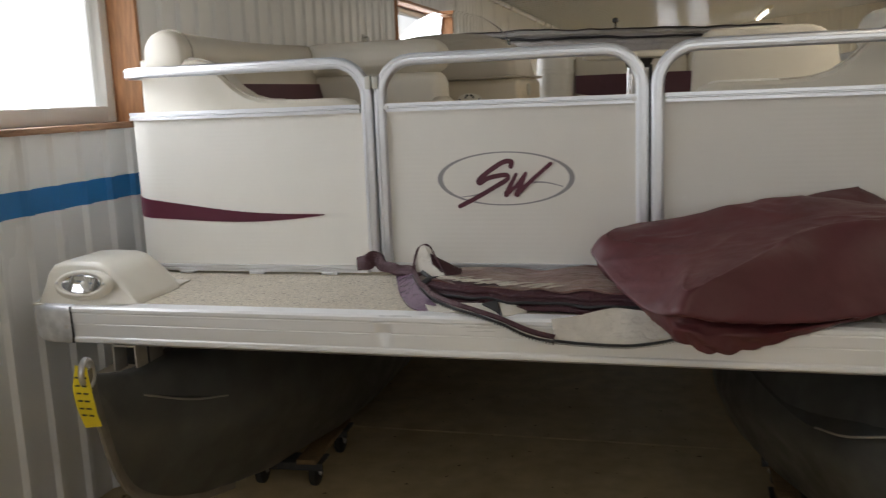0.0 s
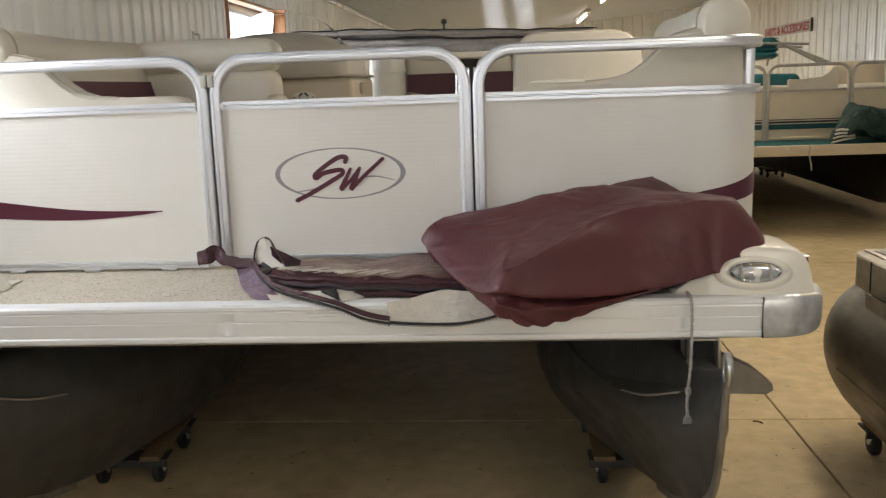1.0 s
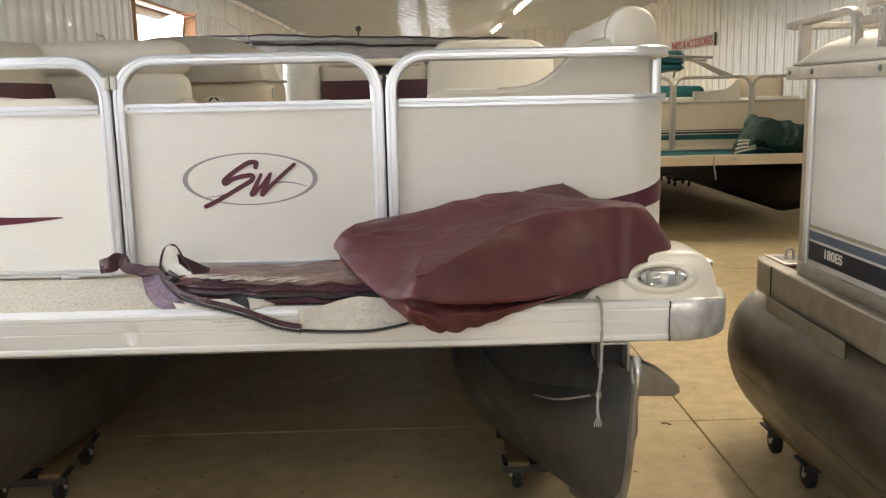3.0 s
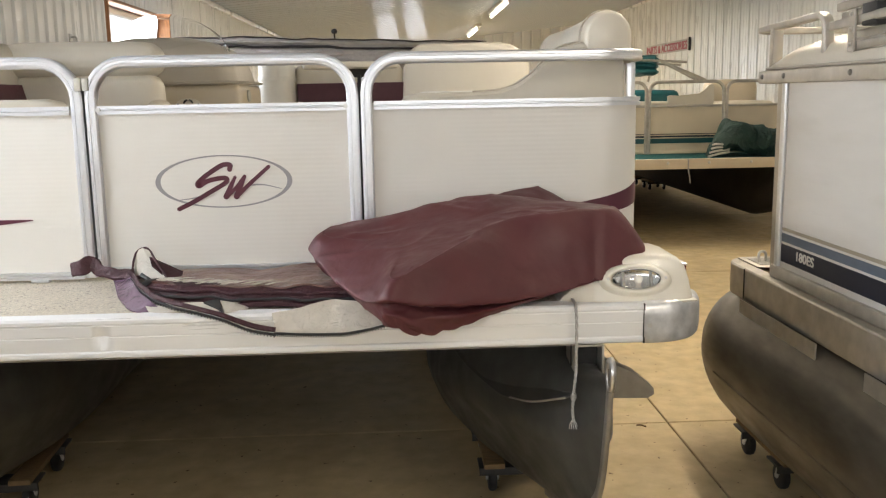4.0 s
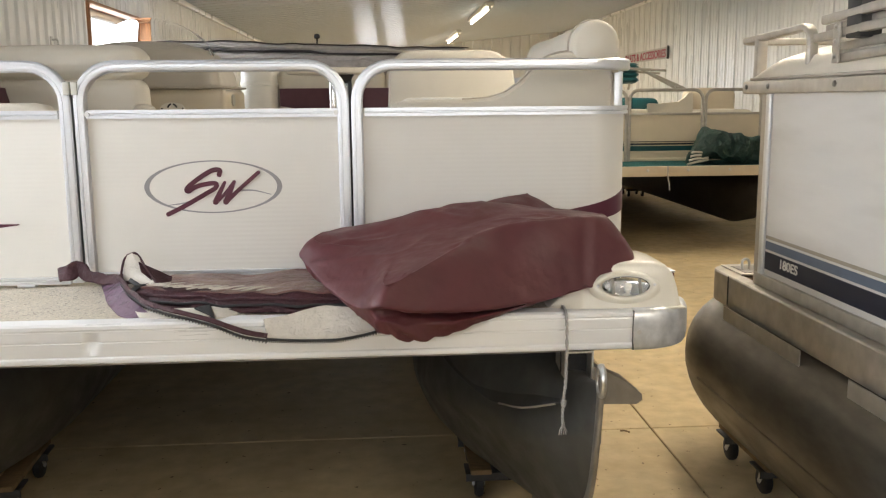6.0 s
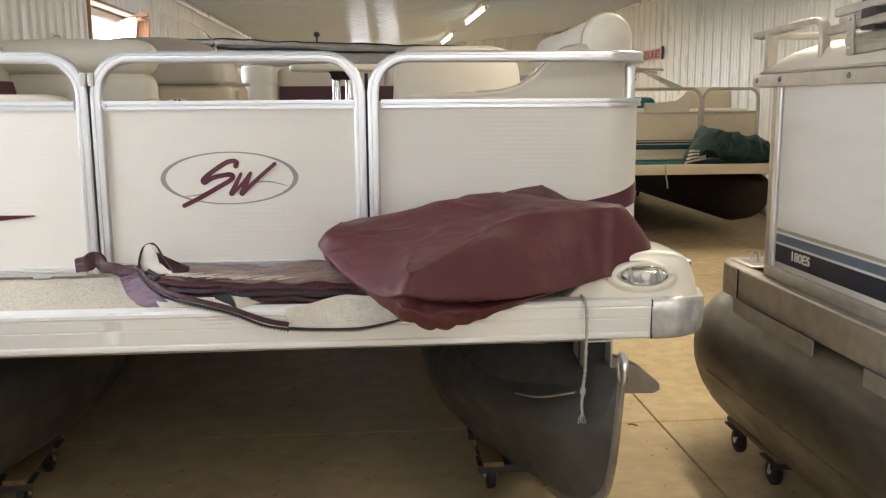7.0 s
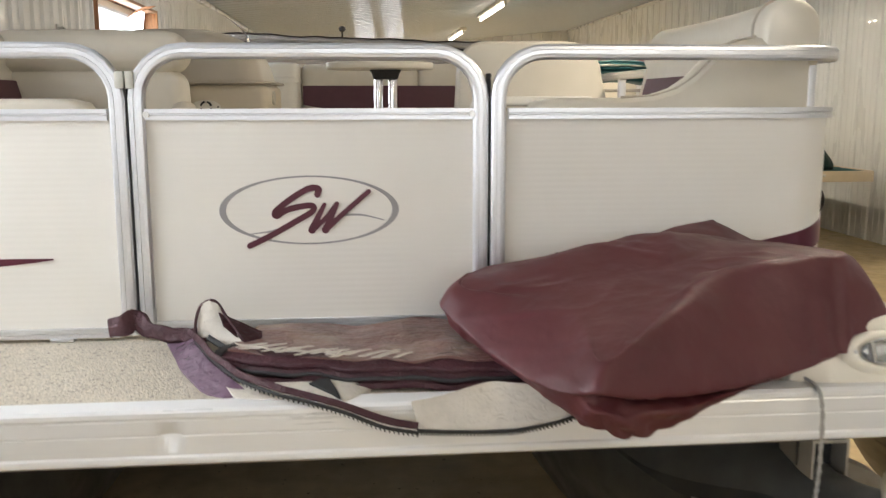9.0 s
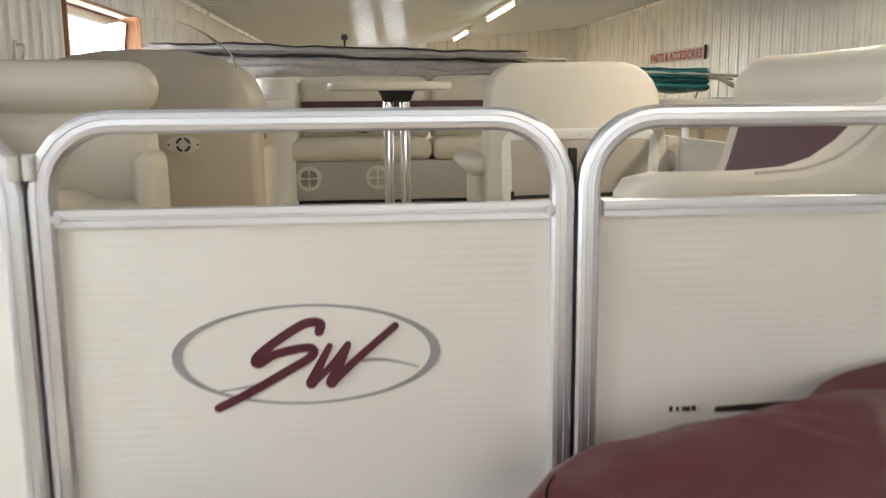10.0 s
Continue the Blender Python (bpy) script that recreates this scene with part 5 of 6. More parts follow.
d0 = dolly(0, 0)
d0.matrix_basis = pose(0.885, 2.80, 0.0)
for x, y, a in ((-0.885, 2.80, 4), (0.86, 6.7, 0), (-0.86, 6.7, 0), (1.87, 2.73, 0), (1.87, -1.4, 0), (3.75, 2.73, 0), (3.75, -1.4, 0), (2.35, 12.0, 0), (4.05, 12.0, 0), (2.35, 12.7, 0), (4.05, 12.7, 0)):
    copy_thing(d0, pose(x, y, 0, 0, 0, a))


# ---- seats, console and table aboard ----
def roll_profile(cx, cz, r, a0, a1, n=10):
    return [(cx + r * math.cos(radians(a0 + (a1 - a0) * k / n)), cz + r * math.sin(radians(a0 + (a1 - a0) * k / n))) for k in range(n + 1)]


def soft(bm, amount=0.004, f=6):
    for v in bm.verts:
        v.co += noise.noise_vector(v.co * f) * amount
    return bm


def couch(s, back_y):
    c = thing("boat_couch", "cream vinyl bow couch with rolled backrest and maroon inset", "couch", "bow couches", at=(s * 0.85, 3.0, DECK))
    M = Matrix.Translation(c.location).inverted()

    def put(n, bm, mat, label="", parent=None, **k):
        bm.transform(M)
        return part(n, bm, mat, parent or c, label, **k)
    y0 = FENCE + 0.115
    put("base", box(min(s * 0.56, s * 1.17), max(s * 0.56, s * 1.17), y0 + 0.02, back_y, DECK + 0.001, 1.10, 0.02), WHITE)
    bm = pillow(bmesh.new(), min(s * 0.50, s * 1.0), max(s * 0.50, s * 1.0), y0 + 0.10, back_y, 1.10, 1.215, 0.04, 0.012)
    put("seat_cushion", bm, VINYL)
    # rolled backrest along the side
    o = [(1.18, 1.02), (1.182, 1.45)] + roll_profile(1.128, 1.512, 0.072, -20, 215, 14) + [(1.055, 1.42), (1.03, 1.32), (0.99, 1.22), (0.985, 1.02)]
    bm = bmesh.new()
    ys = [y0 + 0.05 + (back_y - y0 - 0.05) * k / 14 for k in range(15)]
    rings = []
    for y in ys:
        e = min(1.0, 0.93 + 0.07 * min((y - ys[0]) / 0.04, 1), 0.93 + 0.07 * min((ys[-1] - y) / 0.04 + 0, 1))
        dip = -0.010 * math.sin((y - ys[0]) * 3)
        rings.append([(s * (1.12 + (x - 1.12) * e), y, 1.3 + (z - 1.3) * e + dip) for x, z in o])
    loft(bm, rings)
    put("backrest", bm, VINYL, "cream vinyl rolled backrest", angle=55)
    bm = bmesh.new()
    mi = [(1.062, 1.415), (1.040, 1.415), (1.012, 1.31), (0.985, 1.235), (1.0, 1.22), (1.03, 1.31)]
    loft(bm, [[(s * x, y, z) for x, z in mi] for y in (y0 + 0.16, back_y - 0.10)])
    put("inset", bm, VINYL_MR, "maroon vinyl inset panel", angle=30)
    # swooping end panel
    o = [(0.52, DECK + 0.01), (0.50, 1.32), (0.515, 1.343), (0.56, 1.352), (0.72, 1.352), (0.80, 1.358), (0.855, 1.375), (0.90, 1.405), (0.94, 1.445), (0.985, 1.482), (1.045, 1.495), (1.182 - 0.04 * min(s, 0), 1.497), (1.185 - 0.04 * min(s, 0), DECK + 0.01)]
    bm = bmesh.new()
    rings = [[(s * (0.85 + (x - 0.85) * k), y, 1.1 + (z - 1.1) * k) for x, z in o] for y, k in ((y0, 0.955), (y0 + 0.012, 0.99), (y0 + 0.03, 1.0), (y0 + 0.08, 1.0), (y0 + 0.10, 0.985), (y0 + 0.108, 0.955))]
    loft(bm, rings)
    end = put("end_panel", bm, VINYL, "cream padded end panel with a swooping edge", angle=50)
    bm = bmesh.new()
    tube(bm, spline([(s * x, y0 + 0.018, z) for x, z in o[4:11]], 5), 0.0035, 6)
    put("piping", bm, VINYL_DK, parent=end)
    # rolled cap over the end of the backrest
    bm = bmesh.new()
    cap = roll_profile(1.128, 1.512, 0.074, 0, 180, 18) + [(1.054, 1.43), (1.202, 1.43)]
    loft(bm, [[(s * (1.128 + (x - 1.128) * k), y, 1.512 + (z - 1.512) * k) for x, z in cap] for y, k in ((y0 - 0.004, 0.80), (y0 + 0.006, 0.93), (y0 + 0.022, 1.0), (y0 + 0.075, 1.0))])
    put("bolster_cap", bm, VINYL, angle=55)
    bm = bmesh.new()
    tube(bm, [(s * x, y0 + 0.055, z) for x, z in [(1.204, 1.44)] + roll_profile(1.128, 1.512, 0.076, 0, 180, 18) + [(1.052, 1.44)]], 0.0035, 6)
    put("piping", bm, VINYL_DK)
    if s < 0:
        # return across the boat
        bm = pillow(bmesh.new(), -1.14, -0.49, back_y - 0.14, back_y + 0.06, 1.44, 1.582, 0.065, 0.006)
        put("head_roll", bm, VINYL, "cream rolled top of the cross backrest", angle=60)
        bm = pillow(bmesh.new(), -1.10, -0.50, back_y - 0.13, back_y + 0.04, 1.02, 1.45, 0.05, 0.012)
        put("cross_backrest", bm, VINYL, angle=60)
        bm = pillow(bmesh.new(), -0.53, -0.47, back_y - 0.20, back_y + 0.0, 0.98, 1.34, 0.028, 0.006)
        put("side_bolster", bm, VINYL, angle=60)
        bm = pillow(bmesh.new(), -0.86, -0.62, back_y - 0.40, back_y - 0.10, 1.13, 1.235, 0.05, 0.02)
        put("seat_pad", bm, VINYL, angle=60)
    return c


couch(-1, 3.70)
couch(1, 3.42)


def console():
    c = thing("helm_console", "beige moulded helm console with a bubble windscreen", "boat console", at=(-0.7, 4.6, DECK))
    M = Matrix.Translation(c.location).inverted()

    def put(n, bm, mat, label="", parent=None, **k):
        bm.transform(M)
        return part(n, bm, mat, parent or c, label, **k)
    put("body", box(-1.12, -0.285, 4.30, 4.95, DECK + 0.001, 1.42, 0.035, 4), BEIGE, "beige moulded plastic body", angle=50)
    bm = bmesh.new()
    rings = []
    for k, (z, ins) in enumerate(((1.415, 0.0), (1.425, -0.012), (1.44, -0.012), (1.50, 0.004), (1.56, 0.03), (1.60, 0.075), (1.635, 0.15), (1.655, 0.24), (1.66, 0.30))):
        w, d = 0.80 / 2 - ins, 0.325 - ins * 0.7
        rings.append([(-0.72 + a, 4.625 + b, z) for a, b in rrect_profile(2 * w, 2 * d, min(0.09, w * 0.9, d * 0.9), 5)])
    loft(bm, rings)
    put("cowl", bm, VINYL_DK, "beige domed cowl", angle=50)
    bm = bmesh.new()
    sweep(bm, [(x, y, 1.425) for x, y in [(-0.705 + a, 4.625 + b) for a, b in rrect_profile(0.87, 0.68, 0.09, 5)]], circle_profile(0.006, 6), loop=True)
    put("joint_strip", bm, VINYL_DK)
    # round switch plate on the front
    bm = bmesh.new()
    loft(bm, [[(-0.545 + 0.060 * math.cos(a) * (1 if abs(math.cos(a)) < 0.6 else 1.0), y, 1.322 + 0.030 * math.sin(a)) for a in [2 * math.pi * i / 28 for i in range(28)]] for y in (4.301, 4.294)])
    pl = put("switch_plate", bm, POD, "cream oval switch plate", angle=40)
    for k in range(4):
        bm = bmesh.new()
        seg = [(-0.545 + 0.022 * math.cos(a), 4.291, 1.322 + 0.022 * math.sin(a)) for a in [radians(90 * k + 12 + 66 * i / 6) for i in range(7)]]
        sweep(bm, seg, rrect_profile(0.006, 0.008, 0.002, 1), side=(0, 1, 0))
        put("dial_arc", bm, RUBBER, parent=pl)
    for dx in (-0.05, 0.05):
        bm = bmesh.new()
        lathe(bm, [(0.0, -0.004), (0.004, -0.003), (0.004, 0)], (-0.545 + dx, 4.294, 1.322), 8, "y")
        put("screw", bm, DARK, parent=pl)
    # hatch on the side towards the aisle
    put("hatch", box(-0.290, -0.278, 4.42, 4.82, 0.95, 1.30, 0.006), POD, "cream side hatch door")
    bm = bmesh.new()
    loft(bm, [[(x, 4.50 + 0.04 * math.cos(a), 1.36 + 0.03 * math.sin(a)) for a in [2 * math.pi * i / 20 for i in range(20)]] for x in (-0.29, -0.276)])
    put("side_vent", bm, GREYBLOCK)
    # dark badge on the cowl
    bm = bmesh.new()
    prism(bm, [(-0.47, 1.545), (-0.435, 1.556), (-0.405, 1.545), (-0.43, 1.533)], 4.336, 4.342, "y")
    put("badge", bm, DARK, "small dark badge")
    # bubble windscreen
    bm = bmesh.new()
    rings = []
    for k in range(25):
        u = k / 24
        x = -0.99 + 0.62 * u
        hh = 0.185 * math.sin(math.pi * u) ** 0.55
        yb = 4.44 - 0.10 * math.sin(math.pi * u)
        col = []
        for q in range(9):
            v = q / 8
            col.append(Vector((x, yb + 0.09 * v * v, 1.585 + hh * v)))
        rings.append(col + [p + Vector((0, 0.004, 0)) for p in col[::-1]])
    loft(bm, rings)
    g = put("windscreen", bm, ACRYLIC, "clear acrylic bubble windscreen", angle=60)
    g.visible_shadow = False
    return c


console()


def helm_chair():
    c = thing("helm_chair", "cream vinyl captain's chair seen from behind, with armrests", "chair", at=(0.84, 4.4, DECK))
    M = Matrix.Translation(c.location).inverted()

    def put(n, bm, mat, label="", parent=None, **k):
        bm.transform(M)
        return part(n, bm, mat, parent or c, label, **k)
    # shell with rounded shoulders
    bm = bmesh.new()
    rings = []
    out = [(-0.315, 0.95), (-0.312, 1.20), (-0.300, 1.45)] + [(-0.20 + 0.095 * math.cos(radians(a)), 1.475 + 0.095 * math.sin(radians(a))) for a in range(170, 80, -15)] + [(0.12, 1.572)] + [(0.14 + 0.13 * math.cos(radians(a)), 1.44 + 0.13 * math.sin(radians(a))) for a in range(80, -1, -16)] + [(0.30, 1.30), (0.315, 1.10), (0.318, 0.95)]
    for y, k in ((4.200, 0.965), (4.208, 0.99), (4.225, 1.0), (4.33, 1.0), (4.36, 0.985), (4.375, 0.95)):
        rings.append([(0.850 + x * k * 1.09, y + 0.10 * (z - 0.95) * 0.6, 1.2 + (z - 1.2) * k * 1.07) for x, z in out])
    loft(bm, rings)
    b = put("backrest", bm, VINYL, "cream vinyl padded backrest", angle=50)
    bm = bmesh.new()
    tube(bm, spline([(1.015, 4.228, 1.30), (1.013, 4.235, 1.42), (1.005, 4.236, 1.50), (0.985, 4.25, 1.565)], 5), 0.003, 5)
    put("seam", bm, VINYL_DK, parent=b)
    # moulded frame on the back
    path = [(0.585, 1.0), (0.585, 1.30)] + arc(0.625, 1.305, 0.04, 180, 90, 5) + arc(1.075, 1.305, 0.04, 90, 0, 5) + [(1.115, 1.0)]
    bm = bmesh.new()
    sweep(bm, [(x, 4.196 + 0.06 * (z - 0.95), z) for x, z in path], rrect_profile(0.020, 0.040, 0.007, 3), side=(0, 1, 0))
    f = put("back_frame", bm, WHITE, "white moulded storage frame", angle=50)
    put("recess", box(0.600, 1.100, 4.206, 4.212, 0.97, 1.325, 0.001), VINYL_DK, parent=b)
    for x, z in ((0.585, 1.05), (0.585, 1.22), (0.66, 1.345), (0.85, 1.345), (1.04, 1.345), (1.115, 1.22), (1.115, 1.05)):
        bm = bmesh.new()
        lathe(bm, [(0, -0.004), (0.004, -0.003), (0.005, 0)], (x, 4.187 + 0.06 * (z - 0.95), z), 8, "y")
        put("screw", bm, STEEL, parent=f)
    bm = bmesh.new()
    tube(bm, [(0.605, 4.198, 1.125), (0.85, 4.200, 1.130), (1.09, 4.198, 1.135)], 0.006, 6)
    st = put("elastic_cord", bm, RUBBER, "black elastic cord")
    for x, z in ((0.605, 1.125), (1.09, 1.135)):
        put("cord_end", box(x - 0.006, x + 0.006, 4.190, 4.206, z - 0.02, z + 0.022, 0.003), RUBBER, parent=st)
    for sx in (0.49, 1.20):
        bm = pillow(bmesh.new(), sx - 0.045, sx + 0.045, 4.24, 4.70, 1.20, 1.275, 0.035, 0.008)
        put("armrest", bm, VINYL, angle=60)
        put("arm_support", box(sx - 0.03, sx + 0.03, 4.28, 4.36, 1.0, 1.205, 0.012), VINYL)
    bm = pillow(bmesh.new(), 0.56, 1.13, 4.33, 4.85, 1.02, 1.13, 0.04, 0.012)
    put("seat", bm, VINYL, angle=60)
    bm = bmesh.new()
    lathe(bm, [(0.16, 0.001), (0.16, 0.012), (0.04, 0.03), (0.04, 0.195), (0.12, 0.20)], (0.845, 4.55, DECK), 20)
    put("pedestal", bm, ALU)
    return c


helm_chair()


def boat_table():
    t = thing("boat_table", "small oval cream table on two chrome posts", "table", at=(0.21, 5.2, DECK))
    bm = bmesh.new()
    def ov(a, b, z):
        return [(a * math.copysign(abs(math.cos(q)) ** 0.8, math.cos(q)), b * math.copysign(abs(math.sin(q)) ** 0.8, math.sin(q)), z) for q in [2 * math.pi * i / 44 for i in range(44)]]
    loft(bm, [ov(0.25, 0.17, 0.680), ov(0.277, 0.197, 0.684), ov(0.283, 0.203, 0.692), ov(0.283, 0.203, 0.712), ov(0.276, 0.196, 0.718), ov(0.255, 0.175, 0.716), ov(0.24, 0.16, 0.710)])
    part("tabletop", bm, POD, t, "cream moulded oval tabletop with raised rim", angle=40)
    bm = bmesh.new()
    rings = [[(0.03 + a * k, b * k, z) for a, b in rrect_profile(0.17, 0.11, 0.02, 3)] for z, k in ((0.632, 0.75), (0.66, 0.85), (0.681, 1.0))]
    loft(bm, rings)
    part("mount", bm, RUBBER, t, "black plastic table mount")
    for x in (-0.008, 0.068):
        bm = bmesh.new()
        lathe(bm, [(0.024, 0.001), (0.024, 0.63), (0.022, 0.64)], (x, 0, 0), 18)
        part("post", bm, CHROME, t, "polished chrome post")
    bm = bmesh.new()
    lathe(bm, [(0.11, 0.001), (0.11, 0.008), (0.06, 0.02)], (0.03, 0, 0), 20)
    part("foot", bm, ALU, t)


boat_table()


def stern_bench():
    c = thing("stern_bench", "cream stern bench with round speakers in its base and maroon band", "bench", at=(0.3, 6.8, DECK))
    M = Matrix.Translation(c.location).inverted()

    def put(n, bm, mat, label="", parent=None, **k):
        bm.transform(M)
        return part(n, bm, mat, parent or c, label, **k)
    b = put("base", box(-0.345, 1.12, 6.50, 7.05, DECK + 0.03, 1.10, 0.012), SHADEBASE, "off-white moulded base, shade put into its grey colour")
    put("toe_kick", box(-0.33, 1.10, 6.53, 7.0, DECK + 0.001, DECK + 0.03, 0.002), DARK)
    for x0, x1 in ((-0.36, 0.50), (0.51, 1.13)):
        bm = pillow(bmesh.new(), x0, x1, 6.46, 6.95, 1.10, 1.225, 0.045, 0.012)
        put("seat_cushion", bm, VINYL, angle=60)
    for x0, x1 in ((-0.32, 0.52), (0.53, 1.13)):
        bm = pillow(bmesh.new(), x0, x1, 6.88, 7.05, 1.20, 1.605, 0.06, 0.012)
        put("back_cushion", bm, VINYL, angle=60)
    bm = bmesh.new()
    prism(bm, [(-0.30, 1.455), (1.10, 1.455), (1.10, 1.30), (0.24, 1.30), (0.10, 1.25), (-0.30, 1.32)], 6.853, 6.875, "y")
    put("inset", bm, VINYL_MR, "maroon vinyl band", angle=30)
    for x in (-0.245, 0.17):
        bm = bmesh.new()
        lathe(bm, [(0.0, -0.006), (0.055, -0.006), (0.058, -0.010), (0.072, -0.008), (0.076, 0.0)], (x, 6.50, 0.995), 28, "y")
        sp = put("speaker", bm, POD, "round speaker grille", parent=b, angle=40)
        for k in range(4):
            bm = bmesh.new()
            wedge = [(x + r_ * math.cos(a), 0.995 + r_ * math.sin(a)) for r_, a in [(0.012, radians(90 * k + 10)), (0.052, radians(90 * k + 10)), (0.056, radians(90 * k + 45)), (0.052, radians(90 * k + 80)), (0.012, radians(90 * k + 80))]]
            prism(bm, wedge, 6.489, 6.493, "y")
            bm.transform(M)
            o = part("grille", bm, GALV if x < 0 else GREYBLOCK, b)
    # curved corner moulding
    bm = bmesh.new()
    rings = []
    for z, k in ((DECK + 0.001, 1.0), (DECK + 0.03, 1.0), (DECK + 0.032, 0.98), (1.47, 0.98), (1.472, 1.02), (1.50, 1.02), (1.502, 0.98), (1.585, 0.97), (1.60, 0.9)):
        rings.append([(-0.43 + a * k, 6.72 + b_ * k, z) for a, b_ in rrect_profile(0.235, 0.60, 0.11, 6)])
    loft(bm, rings)
    put("corner_moulding", bm, WHITE, "white rounded corner moulding with metal bands", angle=40)
    return c


stern_bench()


def bimini(name, label, x0, x1, y, z0, z1, upper, lower, seed, knob=True, sag=0.13):
    b = thing(name, label, "canopy", at=((x0 + x1) / 2, y, z0))
    M = Matrix.Translation(b.location).inverted()

    def put(n, bm, mat, lab="", parent=None, **k):
        bm.transform(M)
        return part(n, bm, mat, parent or b, lab, **k)
    n = 70
    for mat, oz, h, d, nm, sd in ((upper, 0.030, 0.010, 0.085, "dark_edge", 1), (lower, 0.0, 0.036, 0.10, "folded_canvas", 1), (upper, -0.034, 0.013, 0.135, "dark_band", 7), (lower, -0.070, 0.040, 0.13, "folded_canvas", 2), (lower, -0.115, 0.040, 0.15, "folded_canvas", 5)):
        rings = []
        for i in range(n + 1):
            q = i / n
            x = x0 + (x1 - x0) * q
            zc = z0 + (z1 - z0) * q + oz
            lump = noise.noise(Vector((x * 2.2, seed, sd))) * 0.02 + noise.noise(Vector((x * 7, seed, sd))) * 0.010
            s_ = (sag * math.sin(math.pi * min(1, max(0, (q - 0.12) / 0.8))) ** 1.3 * (0.55 + 0.45 * math.sin(q * 9 + 1))) if mat is lower else 0.0
            e = min(1, 0.25 + min(q, 1 - q) * 14)
            ring = []
            for k in range(18):
                a = 2 * math.pi * k / 18
                rr = 1 + 0.16 * noise.noise(Vector((x * 5, math.cos(a) * 1.2 + seed, math.sin(a) * 1.2 + sd)))
                down = s_ if math.sin(a) < 0 else 0
                ring.append((x, y + d * e * math.cos(a) * rr, zc + lump + h * e * math.sin(a) * rr - down * abs(math.sin(a))))
            rings.append(ring)
        bm = bmesh.new()
        loft(bm, rings)
        put(nm, bm, mat, "", angle=60)
    for k, (dy, dz) in enumerate(((-0.095, -0.01), (0.09, -0.03))):
        bm = bmesh.new()
        tube(bm, spline([(x0 - 0.02 + 0.0, y + dy, z0 + dz), ((x0 + x1) / 2, y + dy, (z0 + z1) / 2 + dz + 0.01), (x1 + 0.25, y + dy, z1 + dz - 0.02)], 6), 0.012, 8)
        put("bow_tube", bm, ALU_OLD, "aluminium canopy bow")
    for x, zz in ((x0 + 0.12, z0), (x1 - 0.05, z1)):
        bm = bmesh.new()
        tube(bm, [(x, y, zz - 0.02), (x + (0.0 if x < (x0 + x1) / 2 else -0.0), y + 0.15, 1.45)], 0.012, 8)
        put("support_strut", bm, ALU_OLD)
    if knob:
        bm = bmesh.new()
        lathe(bm, [(0.007, -0.06), (0.007, -0.018), (0.021, -0.012), (0.026, 0.003), (0.020, 0.020), (0.001, 0.026)], (-0.02, y, 1.872), 14)
        put("knob", bm, RUBBER, "black round knob")
    return b


bimini("folded_canopy", "folded grey bimini top with dark bound edges across the stern", -1.30, 1.22, 7.2, 1.812, 1.742, CANVAS_DK, CANVAS_GY, 3)


# ---- second boat, alongside ----
def text_mesh(word, size, mat, m, name, parent, depth=0.001, wide=1.0):
    cu = bpy.data.curves.new("lettering", "FONT")
    cu.body, cu.size, cu.extrude, cu.align_x, cu.offset = word, size, depth, "LEFT", size * 0.022
    tmp = bpy.data.objects.new("lettering", cu)
    me = bpy.data.meshes.new_from_object(tmp)
    bpy.data.objects.remove(tmp)
    me.transform(m @ Matrix.Diagonal((wide, 1, 1, 1)))
    me.materials.clear()
    me.materials.append(mat)
    ob = new(name, me)
    ob.parent = parent
    return ob


